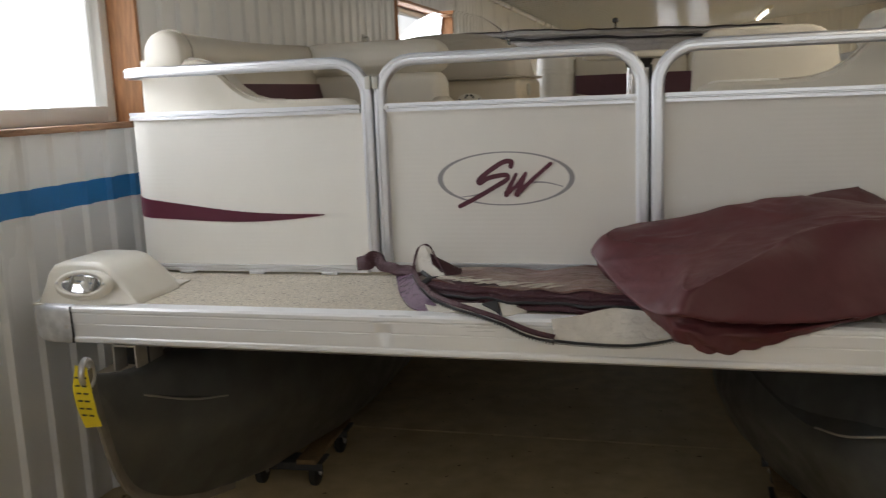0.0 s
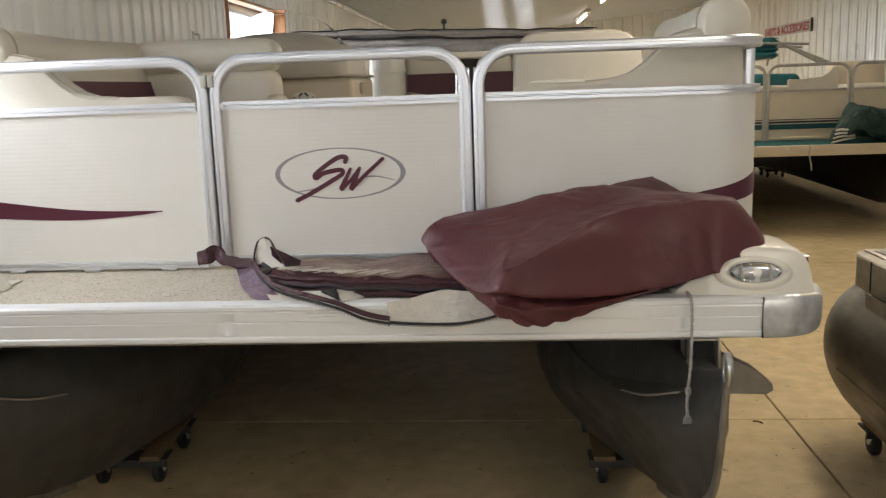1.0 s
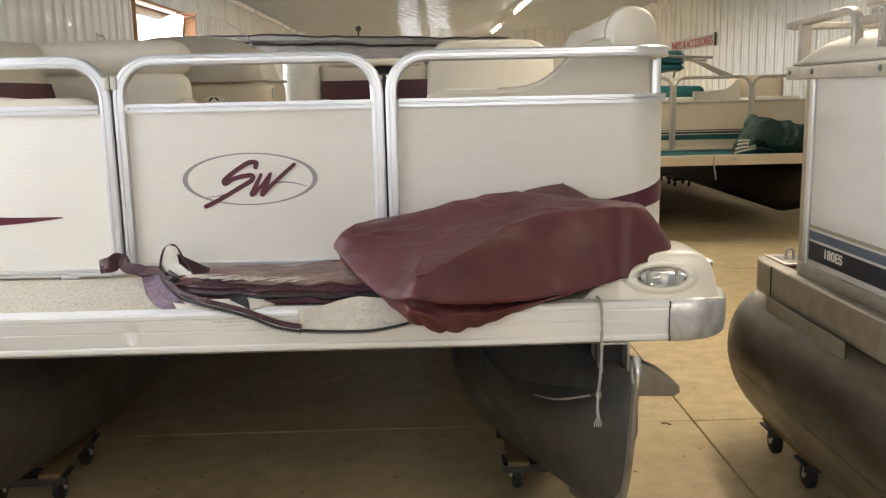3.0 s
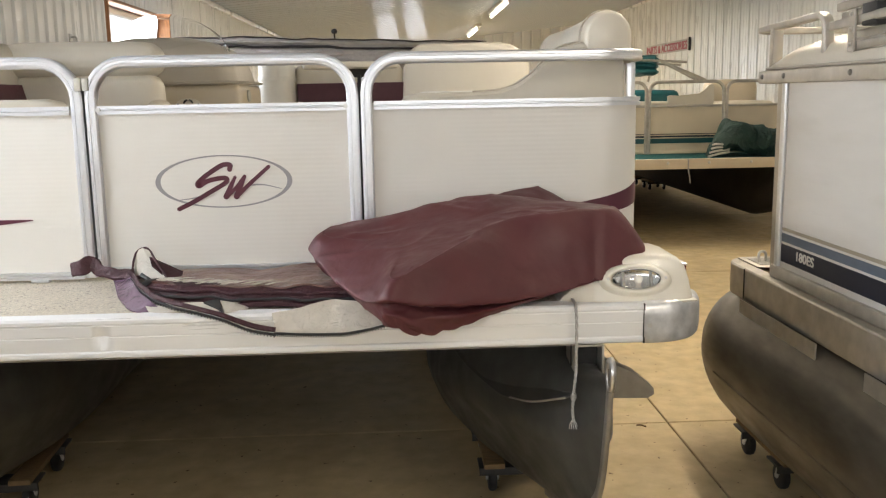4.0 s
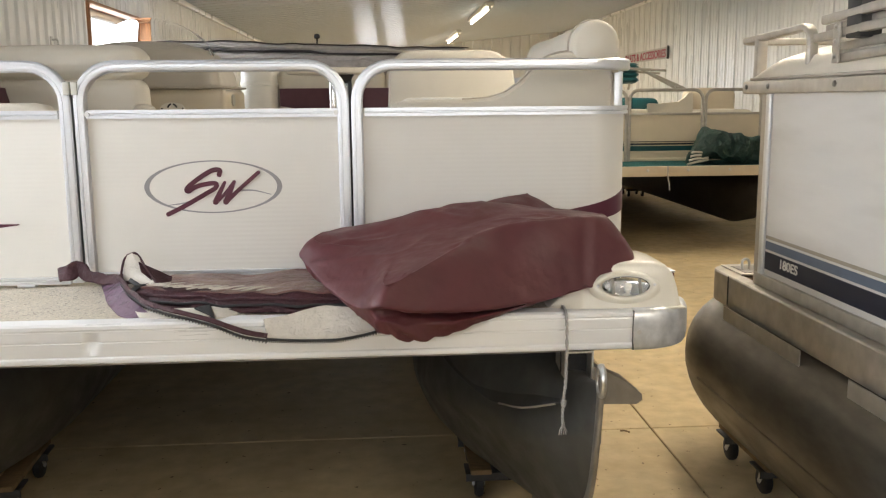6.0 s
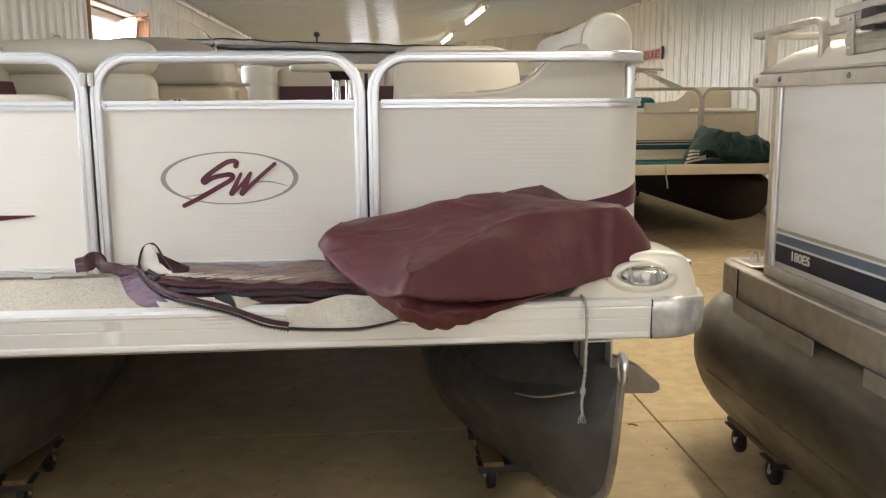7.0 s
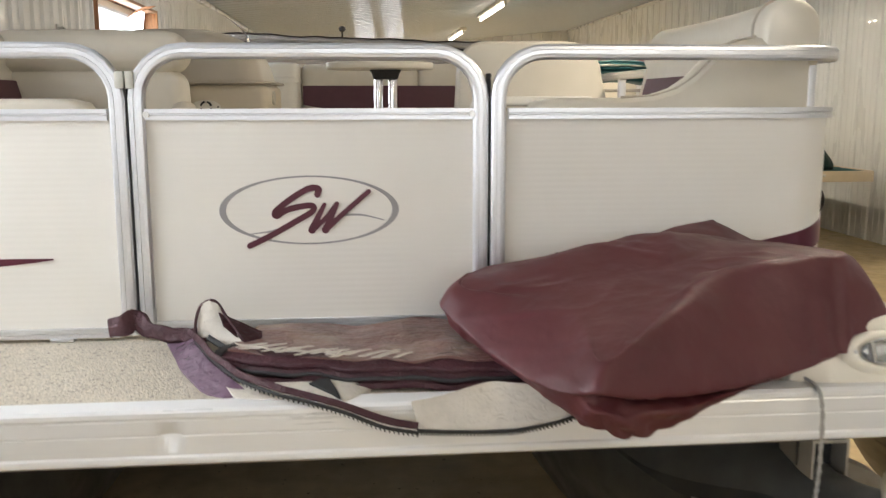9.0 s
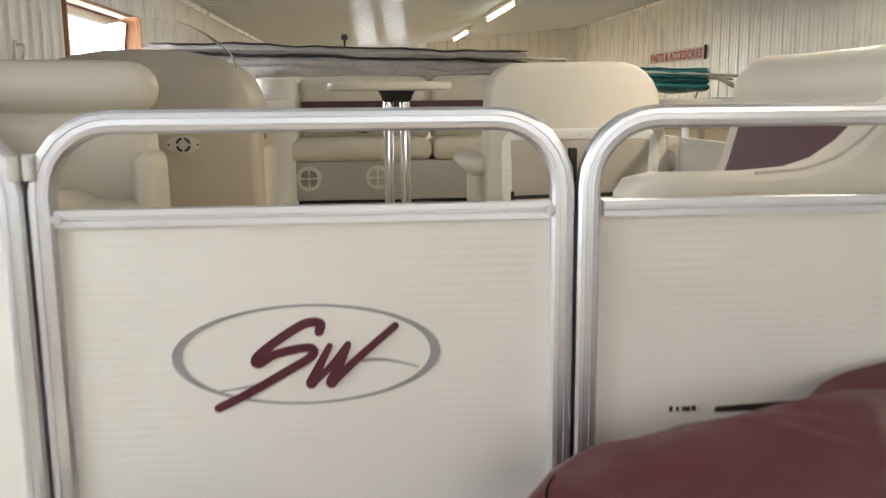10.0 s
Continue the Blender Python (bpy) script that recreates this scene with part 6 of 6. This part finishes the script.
def second_boat():
    b = thing("pontoon_boat", "older white pontoon boat with navy stripes and weathered trim, on dollies", "boat", at=(2.9, 0.0, 0.15))
    M = Matrix.Translation(b.location).inverted()

    def put(n, bm, mat, label="", parent=None, **k):
        bm.transform(M)
        return part(n, bm, mat, parent or b, label, **k)
    D, X, E, S = 0.742, 1.70, 2.93, -4.0
    put("deck", box(1.69, 4.08, S, E - 0.03, D - 0.04, D - 0.004, 0.002), PLYWOOD)
    # edge channel all round, rounded at the corner
    def channel(off, z0, z1, name, mat, label=""):
        path = [(1.665 - off, S), (1.665 - off, E - 0.10)]
        path += [(1.765 + (0.10 + off) * math.cos(radians(a)), E - 0.10 + (0.10 + off) * math.sin(radians(a))) for a in range(170, 89, -10)]
        path += [(4.1, E + off)]
        bm = bmesh.new()
        rings = []
        for i, (x, y) in enumerate(path):
            t = (Vector((*path[min(i + 1, len(path) - 1)], 0)) - Vector((*path[max(i - 1, 0)], 0))).normalized()
            n = Vector((-t.y, t.x, 0))
            rings.append([Vector((x, y, z0)) + n * u + Vector((0, 0, v)) for u, v in ((-0.02, 0), (0.006, 0), (0.008, 0.005), (0.008, z1 - z0 - 0.005), (0.004, z1 - z0), (-0.04, z1 - z0), (-0.04, z1 - z0 - 0.004), (-0.02, z1 - z0 - 0.006))])
        loft(bm, rings)
        return put(name, bm, mat, label, angle=35)
    edge = channel(0.0, D - 0.105, D + 0.004, "edge_trim", ALU_OLD, "weathered aluminium deck edge channel")
    put("edge_seam", box(1.6535, 1.658, 2.720, 2.723, D - 0.10, D + 0.002, 0), RUBBER, parent=edge)
    put("corner_lid", box(1.70, 1.95, 2.72, 2.90, D + 0.004, D + 0.010, 0.003), ALU_OLD)
    put("corner_well", box(1.72, 1.84, 2.74, 2.86, D + 0.010, D + 0.0125, 0.001), GALV)
    bm = bmesh.new()
    tube(bm, [(1.735, 2.80, D + 0.004), (1.735, 2.80, D + 0.035)] + [(1.735 + 0.013 - 0.013 * math.cos(radians(a)), 2.80, D + 0.035 + 0.013 * math.sin(radians(a))) for a in range(30, 180, 30)] + [(1.761, 2.80, D + 0.035), (1.761, 2.80, D + 0.004)], 0.005, 8)
    put("cleat_loop", bm, STEEL, "small steel cleat loop")
    # fence
    zt = 1.362
    sk = put("skin", box(X, X + 0.004, S, 2.545, D + 0.045, zt, 0), SKIN_B, "stained white aluminium skin", smooth=False)
    put("end_skin", box(X + 0.06, 4.05, 2.622, 2.626, D + 0.045, zt, 0), SKIN_B, smooth=False)
    put("foot_rail", box(X - 0.012, X + 0.02, S, 2.60, D + 0.005, D + 0.044, 0.004), ALU_OLD)
    put("foot_rail", box(X + 0.03, 4.05, 2.60, 2.632, D + 0.005, D + 0.044, 0.004), ALU_OLD)
    bm = bmesh.new()
    sweep(bm, [(X + 0.01, 2.570, D + 0.03), (X + 0.01, 2.570, zt)], rrect_profile(0.034, 0.030, 0.006, 3), side=(1, 0, 0))
    put("post", bm, ALU, "bright aluminium corner post")
    bm = bmesh.new()
    sweep(bm, [(X + 0.016, 2.610, D + 0.03), (X + 0.016, 2.610, zt)], rrect_profile(0.030, 0.046, 0.008, 3), side=(1, 0, 0))
    put("post", bm, ALU_OLD)
    for y in (1.2, -0.4, -2.0):
        bm = bmesh.new()
        sweep(bm, [(X - 0.004, y, D + 0.03), (X - 0.004, y, zt)], rrect_profile(0.02, 0.03, 0.005, 3), side=(1, 0, 0))
        put("post", bm, ALU_OLD)
    for z0, z1, mat in ((0.9045, 0.9150, TAN_DECAL), (0.8705, 0.8970, SLATE), (0.8060, 0.8625, NAVY)):
        put("stripe", box(X - 0.0015, X - 0.0002, S + 0.1, 2.542, z0, z1, 0), mat, "faded painted stripe", parent=sk, smooth=False)
        put("stripe", box(X + 0.062, 3.9, 2.6262, 2.6275, z0, z1, 0), mat, smooth=False)
    # model number lettered on the navy stripe, reading towards the open side
    lm = M @ Matrix.Translation((X - 0.0022, 2.440, 0.8265)) @ Matrix.Rotation(radians(-90), 4, "Z") @ Matrix.Rotation(radians(90), 4, "X")
    text_mesh("180ES", 0.040, WHITE, lm, "lettering", sk, 0.0006, 1.25)
    # top rail: flat bolted bar
    tr = put("top_rail", box(X - 0.03, X + 0.03, S, 2.715, zt, 1.402, 0.006), ALU_OLD, "bolted aluminium top rail")
    put("top_rail", box(X + 0.03, 4.07, 2.655, 2.715, zt, 1.402, 0.006), ALU_OLD)
    for y in (2.68, 2.52, 2.12, 1.6, 1.1):
        bm = bmesh.new()
        lathe(bm, [(0, -0.006), (0.006, -0.005), (0.009, -0.001), (0.009, 0)], (X - 0.030, y, 1.384), 10, "x")
        put("bolt", bm, GALV, parent=tr)
    # pontoon tube with a welded keel seam and a mounting bracket
    def hull(cx):
        bm = bmesh.new()
        rings = []
        R = 0.272
        st = [(S, 1.0)] + [(y, 1.0) for y in (-2, 0, 1, 2.0, 2.75)] + [(2.75 + 0.42 * math.sin(radians(a)), max(0.02, math.cos(radians(a)) ** 0.8)) for a in range(10, 91, 10)]
        for y, k in st:
            rings.append([(cx + R * k * math.cos(a), y, 0.406 + R * k * math.sin(a) + (1 - k) * 0.05) for a in [2 * math.pi * i / 40 for i in range(40)]])
        loft(bm, rings)
        h = put("pontoon", bm, ALU_HULL_B, "dull oxidised aluminium pontoon tube", angle=50)
        put("riser", box(cx - 0.125, cx + 0.16, S, 2.70, 0.625, 0.64 + 0.055, 0.002), GALV, parent=h)
        return h
    h = hull(1.842)
    hull(3.75)
    # upright side plate under the deck edge, with openings
    cuts = [S, -0.55, -0.29, 0.65, 0.91, 1.910, 2.170, 2.725]
    for a, b_ in zip(cuts[::2], cuts[1::2]):
        bm = bmesh.new()
        rbox(bm, 1.6445, 1.6485, a, b_, 0.574, 0.6405, 0.001)
        put("side_plate", bm, ALU_OLD, "weathered aluminium side plate", parent=h, smooth=False)
    bm = bmesh.new()
    tube(bm, [(1.5725, S, 0.375), (1.5725, 0.0, 0.375), (1.5725, 2.75, 0.375)], 0.0045, 6)
    put("weld_seam", bm, ALU_HULL_B, parent=h)
    for y in (-3, -2, -1, 0, 1, 2, 2.6):
        put("cross_channel", box(1.70, 4.05, y - 0.03, y + 0.03, 0.64, 0.70, 0.002), GALV)
    return b


second_boat()


# things on the second boat
def seat_pad():
    c = thing("sun_pad", "plump cream vinyl pad lying on the top rail", "cushion", at=(2.222, 2.3, 1.403))
    bm = bmesh.new()
    rings = []
    for k in range(25):
        q = k / 24
        y = 0.40 - 1.9 * q
        h = 0.012 + 0.085 * min(1, (q / 0.10)) ** 0.6 - 0.02 * math.exp(-((q - 0.22) / 0.02) ** 2)
        rings.append([(x * 1.0, y, max(0.0, z * h)) for x, z in ([(-0.525, 0), (-0.53, 0.25), (-0.50, 0.75), (-0.44, 0.97), (-0.3, 1.0), (0.3, 1.0), (0.47, 0.9), (0.5, 0.4), (0.5, 0)])])
    loft(bm, rings)
    soft(bm, 0.006, 5)
    part("cushion", bm, VINYL, c, angle=60)
    bm = bmesh.new()
    tube(bm, [(-0.532, 0.395 - 0.1 * k, 0.006) for k in range(19)], 0.005, 6)
    part("piping", bm, VINYL_DK, c)
    return c


seat_pad()


def grab_rail():
    g = thing("grab_rail", "flat aluminium bow-shaped grab rail over the pad", "rail", at=(1.72, 2.4, 1.403))
    bm = bmesh.new()
    pts = [(0.0, 0.41, 0.135), (0.0, 0.20, 0.142), (0.0, 0.03, 0.148)] + [(0.0, 0.0 - 0.045 * math.sin(radians(a)), 0.103 + 0.045 * math.cos(radians(a))) for a in range(0, 91, 15)] + [(0.0, -0.045, 0.03)]
    sweep(bm, pts, rrect_profile(0.030, 0.022, 0.006, 3), side=(1, 0, 0))
    part("side_bar", bm, ALU_OLD, g, "bent weathered aluminium bar", angle=40)
    bm = bmesh.new()
    sweep(bm, [(0.0, 0.30, 0.0), (0.0, 0.30, 0.135)], rrect_profile(0.034, 0.030, 0.004, 2), side=(1, 0, 0))
    part("upright", bm, ALU_OLD, g)
    bm = bmesh.new()
    sweep(bm, [(0.0, 0.405, 0.132), (0.5, 0.37, 0.132), (1.1, 0.36, 0.132)], rrect_profile(0.030, 0.022, 0.006, 3), side=(0, 1, 0))
    part("cross_bar", bm, ALU_OLD, g)
    return g


grab_rail()


def folded_frame():
    f = thing("aluminium_bow", "stack of folded flat aluminium canopy bars, bolted at a bracket", "canopy frame", at=(1.70, 2.15, 1.45))
    for k, (z, y0, y1, tilt, x) in enumerate(((0.020, 0.02, -1.4, 0.01, 0.0), (0.052, 0.10, -1.4, 0.015, 0.035), (0.082, 0.14, -1.4, 0.02, 0.0), (0.106, 0.13, -1.4, 0.03, 0.03), (0.128, 0.10, -1.4, 0.035, 0.0))):
        bm = bmesh.new()
        sweep(bm, [(x, y0, z - 0.02), (x, y0 - 0.25, z - 0.008), (x, y1, z + tilt)], rrect_profile(0.022, 0.024, 0.005, 2), side=(1, 0, 0))
        part("flat_bar", bm, ALU_OLD, f, "weathered flat aluminium bar")
    b = part("bracket", box(-0.022, -0.014, -0.02, 0.012, -0.012, 0.095, 0.002), ALU_OLD, f)
    for z in (0.005, 0.045, 0.083):
        bm = bmesh.new()
        lathe(bm, [(0, -0.006), (0.004, -0.005), (0.006, -0.001), (0.006, 0)], (-0.022, -0.004, z), 10, "x")
        part("bolt", bm, STEEL, b)
    part("dark_block", box(-0.01, 0.05, -0.10, -0.03, 0.05, 0.16, 0.004), DARK, f)
    for y in (-0.3, -0.9):
        part("spacer", box(-0.004, 0.02, y - 0.02, y + 0.02, -0.047, 0.15, 0.002), ALU_OLD, f)
    return f


folded_frame()


# ---- third boat, across the aisle ----
def third_boat():
    b = thing("pontoon_boat", "tan pontoon boat with teal carpet and stripes, on dollies", "boat", at=(3.2, 9.5, 0.15))
    M = Matrix.Translation(b.location).inverted()

    def put(n, bm, mat, label="", parent=None, **k):
        bm.transform(M)
        return part(n, bm, mat, parent or b, label, **k)
    D, F, Y, cx = 0.752, 7.50, 8.10, 3.20
    put("deck", box(cx - 1.20, cx + 1.20, F + 0.02, 13.2, D - 0.045, D - 0.005, 0.002), GALV)
    put("carpet", box(cx - 1.19, cx + 1.19, F + 0.02, 13.1, D - 0.005, D, 0.001), TEAL_CARPET, "teal marine carpet")
    t = put("front_trim", box(cx - 1.22, cx + 1.22, F - 0.01, F + 0.02, D - 0.085, D + 0.006, 0.006), SKIN_G, "tan painted deck edge")
    for x in (-0.78, -0.35, 0.02, 0.40, 0.78):
        bm = bmesh.new()
        lathe(bm, [(0, -0.006), (0.009, -0.005), (0.013, 0)], (cx + x, F - 0.01, D - 0.03), 10, "y")
        put("bolt", bm, STEEL, parent=t)
    for s in (-1, 1):
        put("side_trim", box(min(cx + s * 1.205, cx + s * 1.225), max(cx + s * 1.205, cx + s * 1.225), F + 0.02, 13.2, D - 0.085, D + 0.006, 0.006), SKIN_G)
        bm = bmesh.new()
        R = 0.28
        rings = []
        for y, k in ((7.75, 0.02), (7.8, 0.35), (7.9, 0.62), (8.1, 0.86), (8.4, 1.0), (13.0, 1.0)):
            rings.append([(cx + s * 0.85 + R * k * math.cos(a), y, 0.40 + (1 - k) * 0.16 + R * k * math.sin(a)) for a in [2 * math.pi * i / 28 for i in range(28)]])
        loft(bm, rings)
        # near-black colour carries the shade below the deck
        p = put("pontoon", bm, HULL_SHADE, "aluminium pontoon tube, under-deck shade put into its dark colour", angle=50)
        put("riser", box(cx + s * 0.85 - 0.06, cx + s * 0.85 + 0.06, 8.2, 12.9, 0.64, D - 0.044, 0.002), GALV, parent=p)
    # panels: two corners and the gate
    H = 1.435
    for x0, x1 in ((cx - 1.18, cx - 0.385), (cx - 0.355, cx + 0.355), (cx + 0.385, cx + 0.93)):
        bm = bmesh.new()
        r = 0.09
        pts = [(x0, Y, D + 0.01), (x0, Y, H - r)] + [(x0 + r - r * math.cos(radians(a)), Y, H - r + r * math.sin(radians(a))) for a in range(15, 91, 15)]
        pts += [(x1 - r + r * math.sin(radians(a)), Y, H - r + r * math.cos(radians(a))) for a in range(0, 91, 15)] + [(x1, Y, D + 0.01)]
        sweep(bm, pts, rrect_profile(0.03, 0.03, 0.009, 3), side=(0, 1, 0))
        put("rail", bm, ALU_OLD, "tan-tinted aluminium rail", angle=40)
        sk = put("skin", box(x0 + 0.015, x1 - 0.015, Y - 0.002, Y + 0.002, D + 0.03, 1.205, 0), SKIN_G, "tan aluminium skin", smooth=False)
        put("mid_bar", box(x0 + 0.015, x1 - 0.015, Y - 0.012, Y + 0.012, 1.200, 1.222, 0.003), ALU_OLD)
        put("foot_bar", box(x0 + 0.015, x1 - 0.015, Y - 0.012, Y + 0.012, D + 0.012, D + 0.04, 0.003), SKIN_G)
        for z0, z1, mat in ((0.945, 0.952, NAVY), (0.918, 0.934, NAVY), (0.862, 0.908, TEAL)):
            put("stripe", box(x0 + 0.016, x1 - 0.016, Y - 0.0045, Y - 0.0025, z0, z1, 0), mat, parent=sk, smooth=False)
    return b


third_boat()


def tan_seat(x0, x1, y0, y1, z1, label, low=None, mat=VINYL):
    c = thing("boat_bench", label, "bench", "benches on the tan boat", at=((x0 + x1) / 2, (y0 + y1) / 2, 0.753))
    w, d = (x1 - x0) / 2, (y1 - y0) / 2
    part("base", box(-w, w, -d, d, 0.0, 0.40, 0.02), VINYL, c)
    bm = pillow(bmesh.new(), -w, w, d - 0.22, d, 0.38, z1 - 0.753, 0.06, 0.01)
    part("backrest", bm, mat, c, angle=60)
    bm = pillow(bmesh.new(), -w, w, -d, d - 0.20, 0.39, 0.49, 0.04, 0.01)
    part("seat_cushion", bm, VINYL, c, angle=60)
    return c


tan_seat(3.60, 4.10, 8.22, 8.85, 1.45, "tan vinyl seat box behind the rail", mat=SKIN_G)
low = tan_seat(2.55, 3.45, 8.55, 9.3, 1.36, "low cream seat with a teal backrest and swooping end", mat=TEAL)
bm = bmesh.new()
prism(bm, [(0.15, 0.05), (0.15, 0.548), (0.17, 0.556), (0.26, 0.552), (0.46, 0.570), (0.52, 0.610), (0.555, 0.654), (0.585, 0.660), (0.605, 0.645), (0.61, 0.05)], -0.425, -0.376, "y")
part("end_panel", bm, VINYL, low, "cream moulded end panel with a swooping top", smooth=False)
for k, (x, w) in enumerate(((-0.22, 0.05), (-0.15, 0.03), (-0.11, 0.04), (-0.05, 0.03))):
    part("lettering_bar", box(x, x + w, 0.150, 0.154, 0.545, 0.565, 0.001), WHITE, low)
tan_seat(2.2, 3.2, 9.6, 10.4, 1.58, "tan padded bench back on the tan boat", mat=VINYL)


def lumpy(name, x0, x1, y0, y1, z0, h, mat, label, category, seed, peak=0.25):
    n, m = 60, 36
    rings = []
    for i in range(n + 1):
        q = i / n
        e = max(0.03, math.sin(math.pi * min(1, max(0, q))) ** 0.35)
        hh = h * (0.62 + 0.38 * math.exp(-((q - peak) / 0.16) ** 2)) * e
        ring = []
        for k in range(m):
            a = 2 * math.pi * k / m
            p = Vector((x0 + (x1 - x0) * q, (y0 + y1) / 2 + (y1 - y0) / 2 * e * math.copysign(abs(math.cos(a)) ** 0.7, math.cos(a)), z0 + hh / 2 + hh / 2 * math.copysign(abs(math.sin(a)) ** 0.8, math.sin(a))))
            d = noise.noise_vector(p * 5 + Vector((seed, 0, 0))) * 0.075 + noise.noise_vector(p * 13 + Vector((0, seed, 0))) * 0.034
            p = p + d * min(1, e)
            p.z = max(p.z, z0 + 0.001)
            ring.append(p)
        rings.append(ring)
    bm = bmesh.new()
    loft(bm, rings)
    return tagged(part(name, bm, mat, angle=70), label, category)


lumpy("canvas_cover", 3.30, 4.20, 7.58, 7.98, 0.752, 0.39, GREEN_CV, "dark green canvas cover heaped on the teal deck", "tarp", 5, 0.22)
for k in range(4):
    bm = bmesh.new()
    tube(bm, spline([(3.24 + 0.02 * k, 7.58 + 0.02 * k, 0.765 + 0.034 * k), (3.33, 7.60, 0.785 + 0.030 * k), (3.46, 7.66, 0.80 + 0.02 * k)], 5), 0.010, 6)
    tagged(part("canvas_strap", bm, CANVAS_CR), "pale webbing strap end beside the green canvas", "strap", "straps by the green canvas")
bimini("folded_canopy", "folded teal bimini top on bent aluminium arms", 2.05, 3.02, 8.45, 1.665, 1.655, TEAL, TEAL, 9, knob=False, sag=0.03)


def strut_bundle():
    s_ = thing("canopy_struts", "crossed aluminium canopy struts leaning down", "canopy frame", at=(3.0, 8.45, 1.436))
    for k in range(4):
        bm = bmesh.new()
        tube(bm, [(-0.04 + 0.03 * k, 0.0, 0.25 - 0.015 * k), (0.40 + 0.05 * k, 0.05 * k, 0.02)], 0.012, 6)
        part("strut", bm, ALU_OLD, s_)
    return s_


strut_bundle()

# ---- sign on the side wall ----
sg = thing("wall_sign", "long pale sign board lettered in red", "sign", at=(WALL_R - 0.02, 14.64, 1.98))
part("board", box(-0.014, 0.0, -1.19, 1.19, 0.0, 0.175, 0.003), SIGNWHITE, sg)
part("end_cap", box(-0.03, 0.002, -1.215, -1.19, -0.01, 0.19, 0.003), DARK, sg)
lm = Matrix.Translation((-0.017, 1.15, 0.025)) @ Matrix.Rotation(radians(-90), 4, "Z") @ Matrix.Rotation(radians(90), 4, "X")
text_mesh("PARTS & ACCESSORIES", 0.175, REDSIGN, lm, "lettering", sg, 0.002, 1.27)


# ---- small things ----
bm = bmesh.new()
tube(bm, spline([(3.03, 7.50, 0.756), (3.03, 7.484, 0.74), (3.032, 7.482, 0.66), (3.045, 7.48, 0.60), (3.05, 7.48, 0.545)], 6), 0.006, 6)
tagged(part("rope", bm, ROPE), "pale cord hanging from the tan deck edge", "rope")
la = thing("wall_latch", "small steel latch fixed to the ribbed wall", "latch", at=(WALL_L + 0.016, 5.39, 1.70))
part("plate", box(0.0, 0.006, -0.02, 0.02, -0.05, 0.05, 0.002), STEEL, la)
bm = bmesh.new()
tube(bm, spline([(0.006, 0.0, 0.03), (0.035, 0.0, 0.03), (0.04, 0.0, 0.0), (0.03, 0.0, -0.035)], 5), 0.006, 8)
part("handle", bm, STEEL, la)
tw = bmesh.new()
tube(tw, spline([(1.432, 3.212, 0.004), (1.450, 3.205, 0.006), (1.466, 3.192, 0.004)], 4), 0.0035, 5)
tagged(part("twig", tw, PLYWOOD), "short brown twig lying on the concrete floor", "twig")
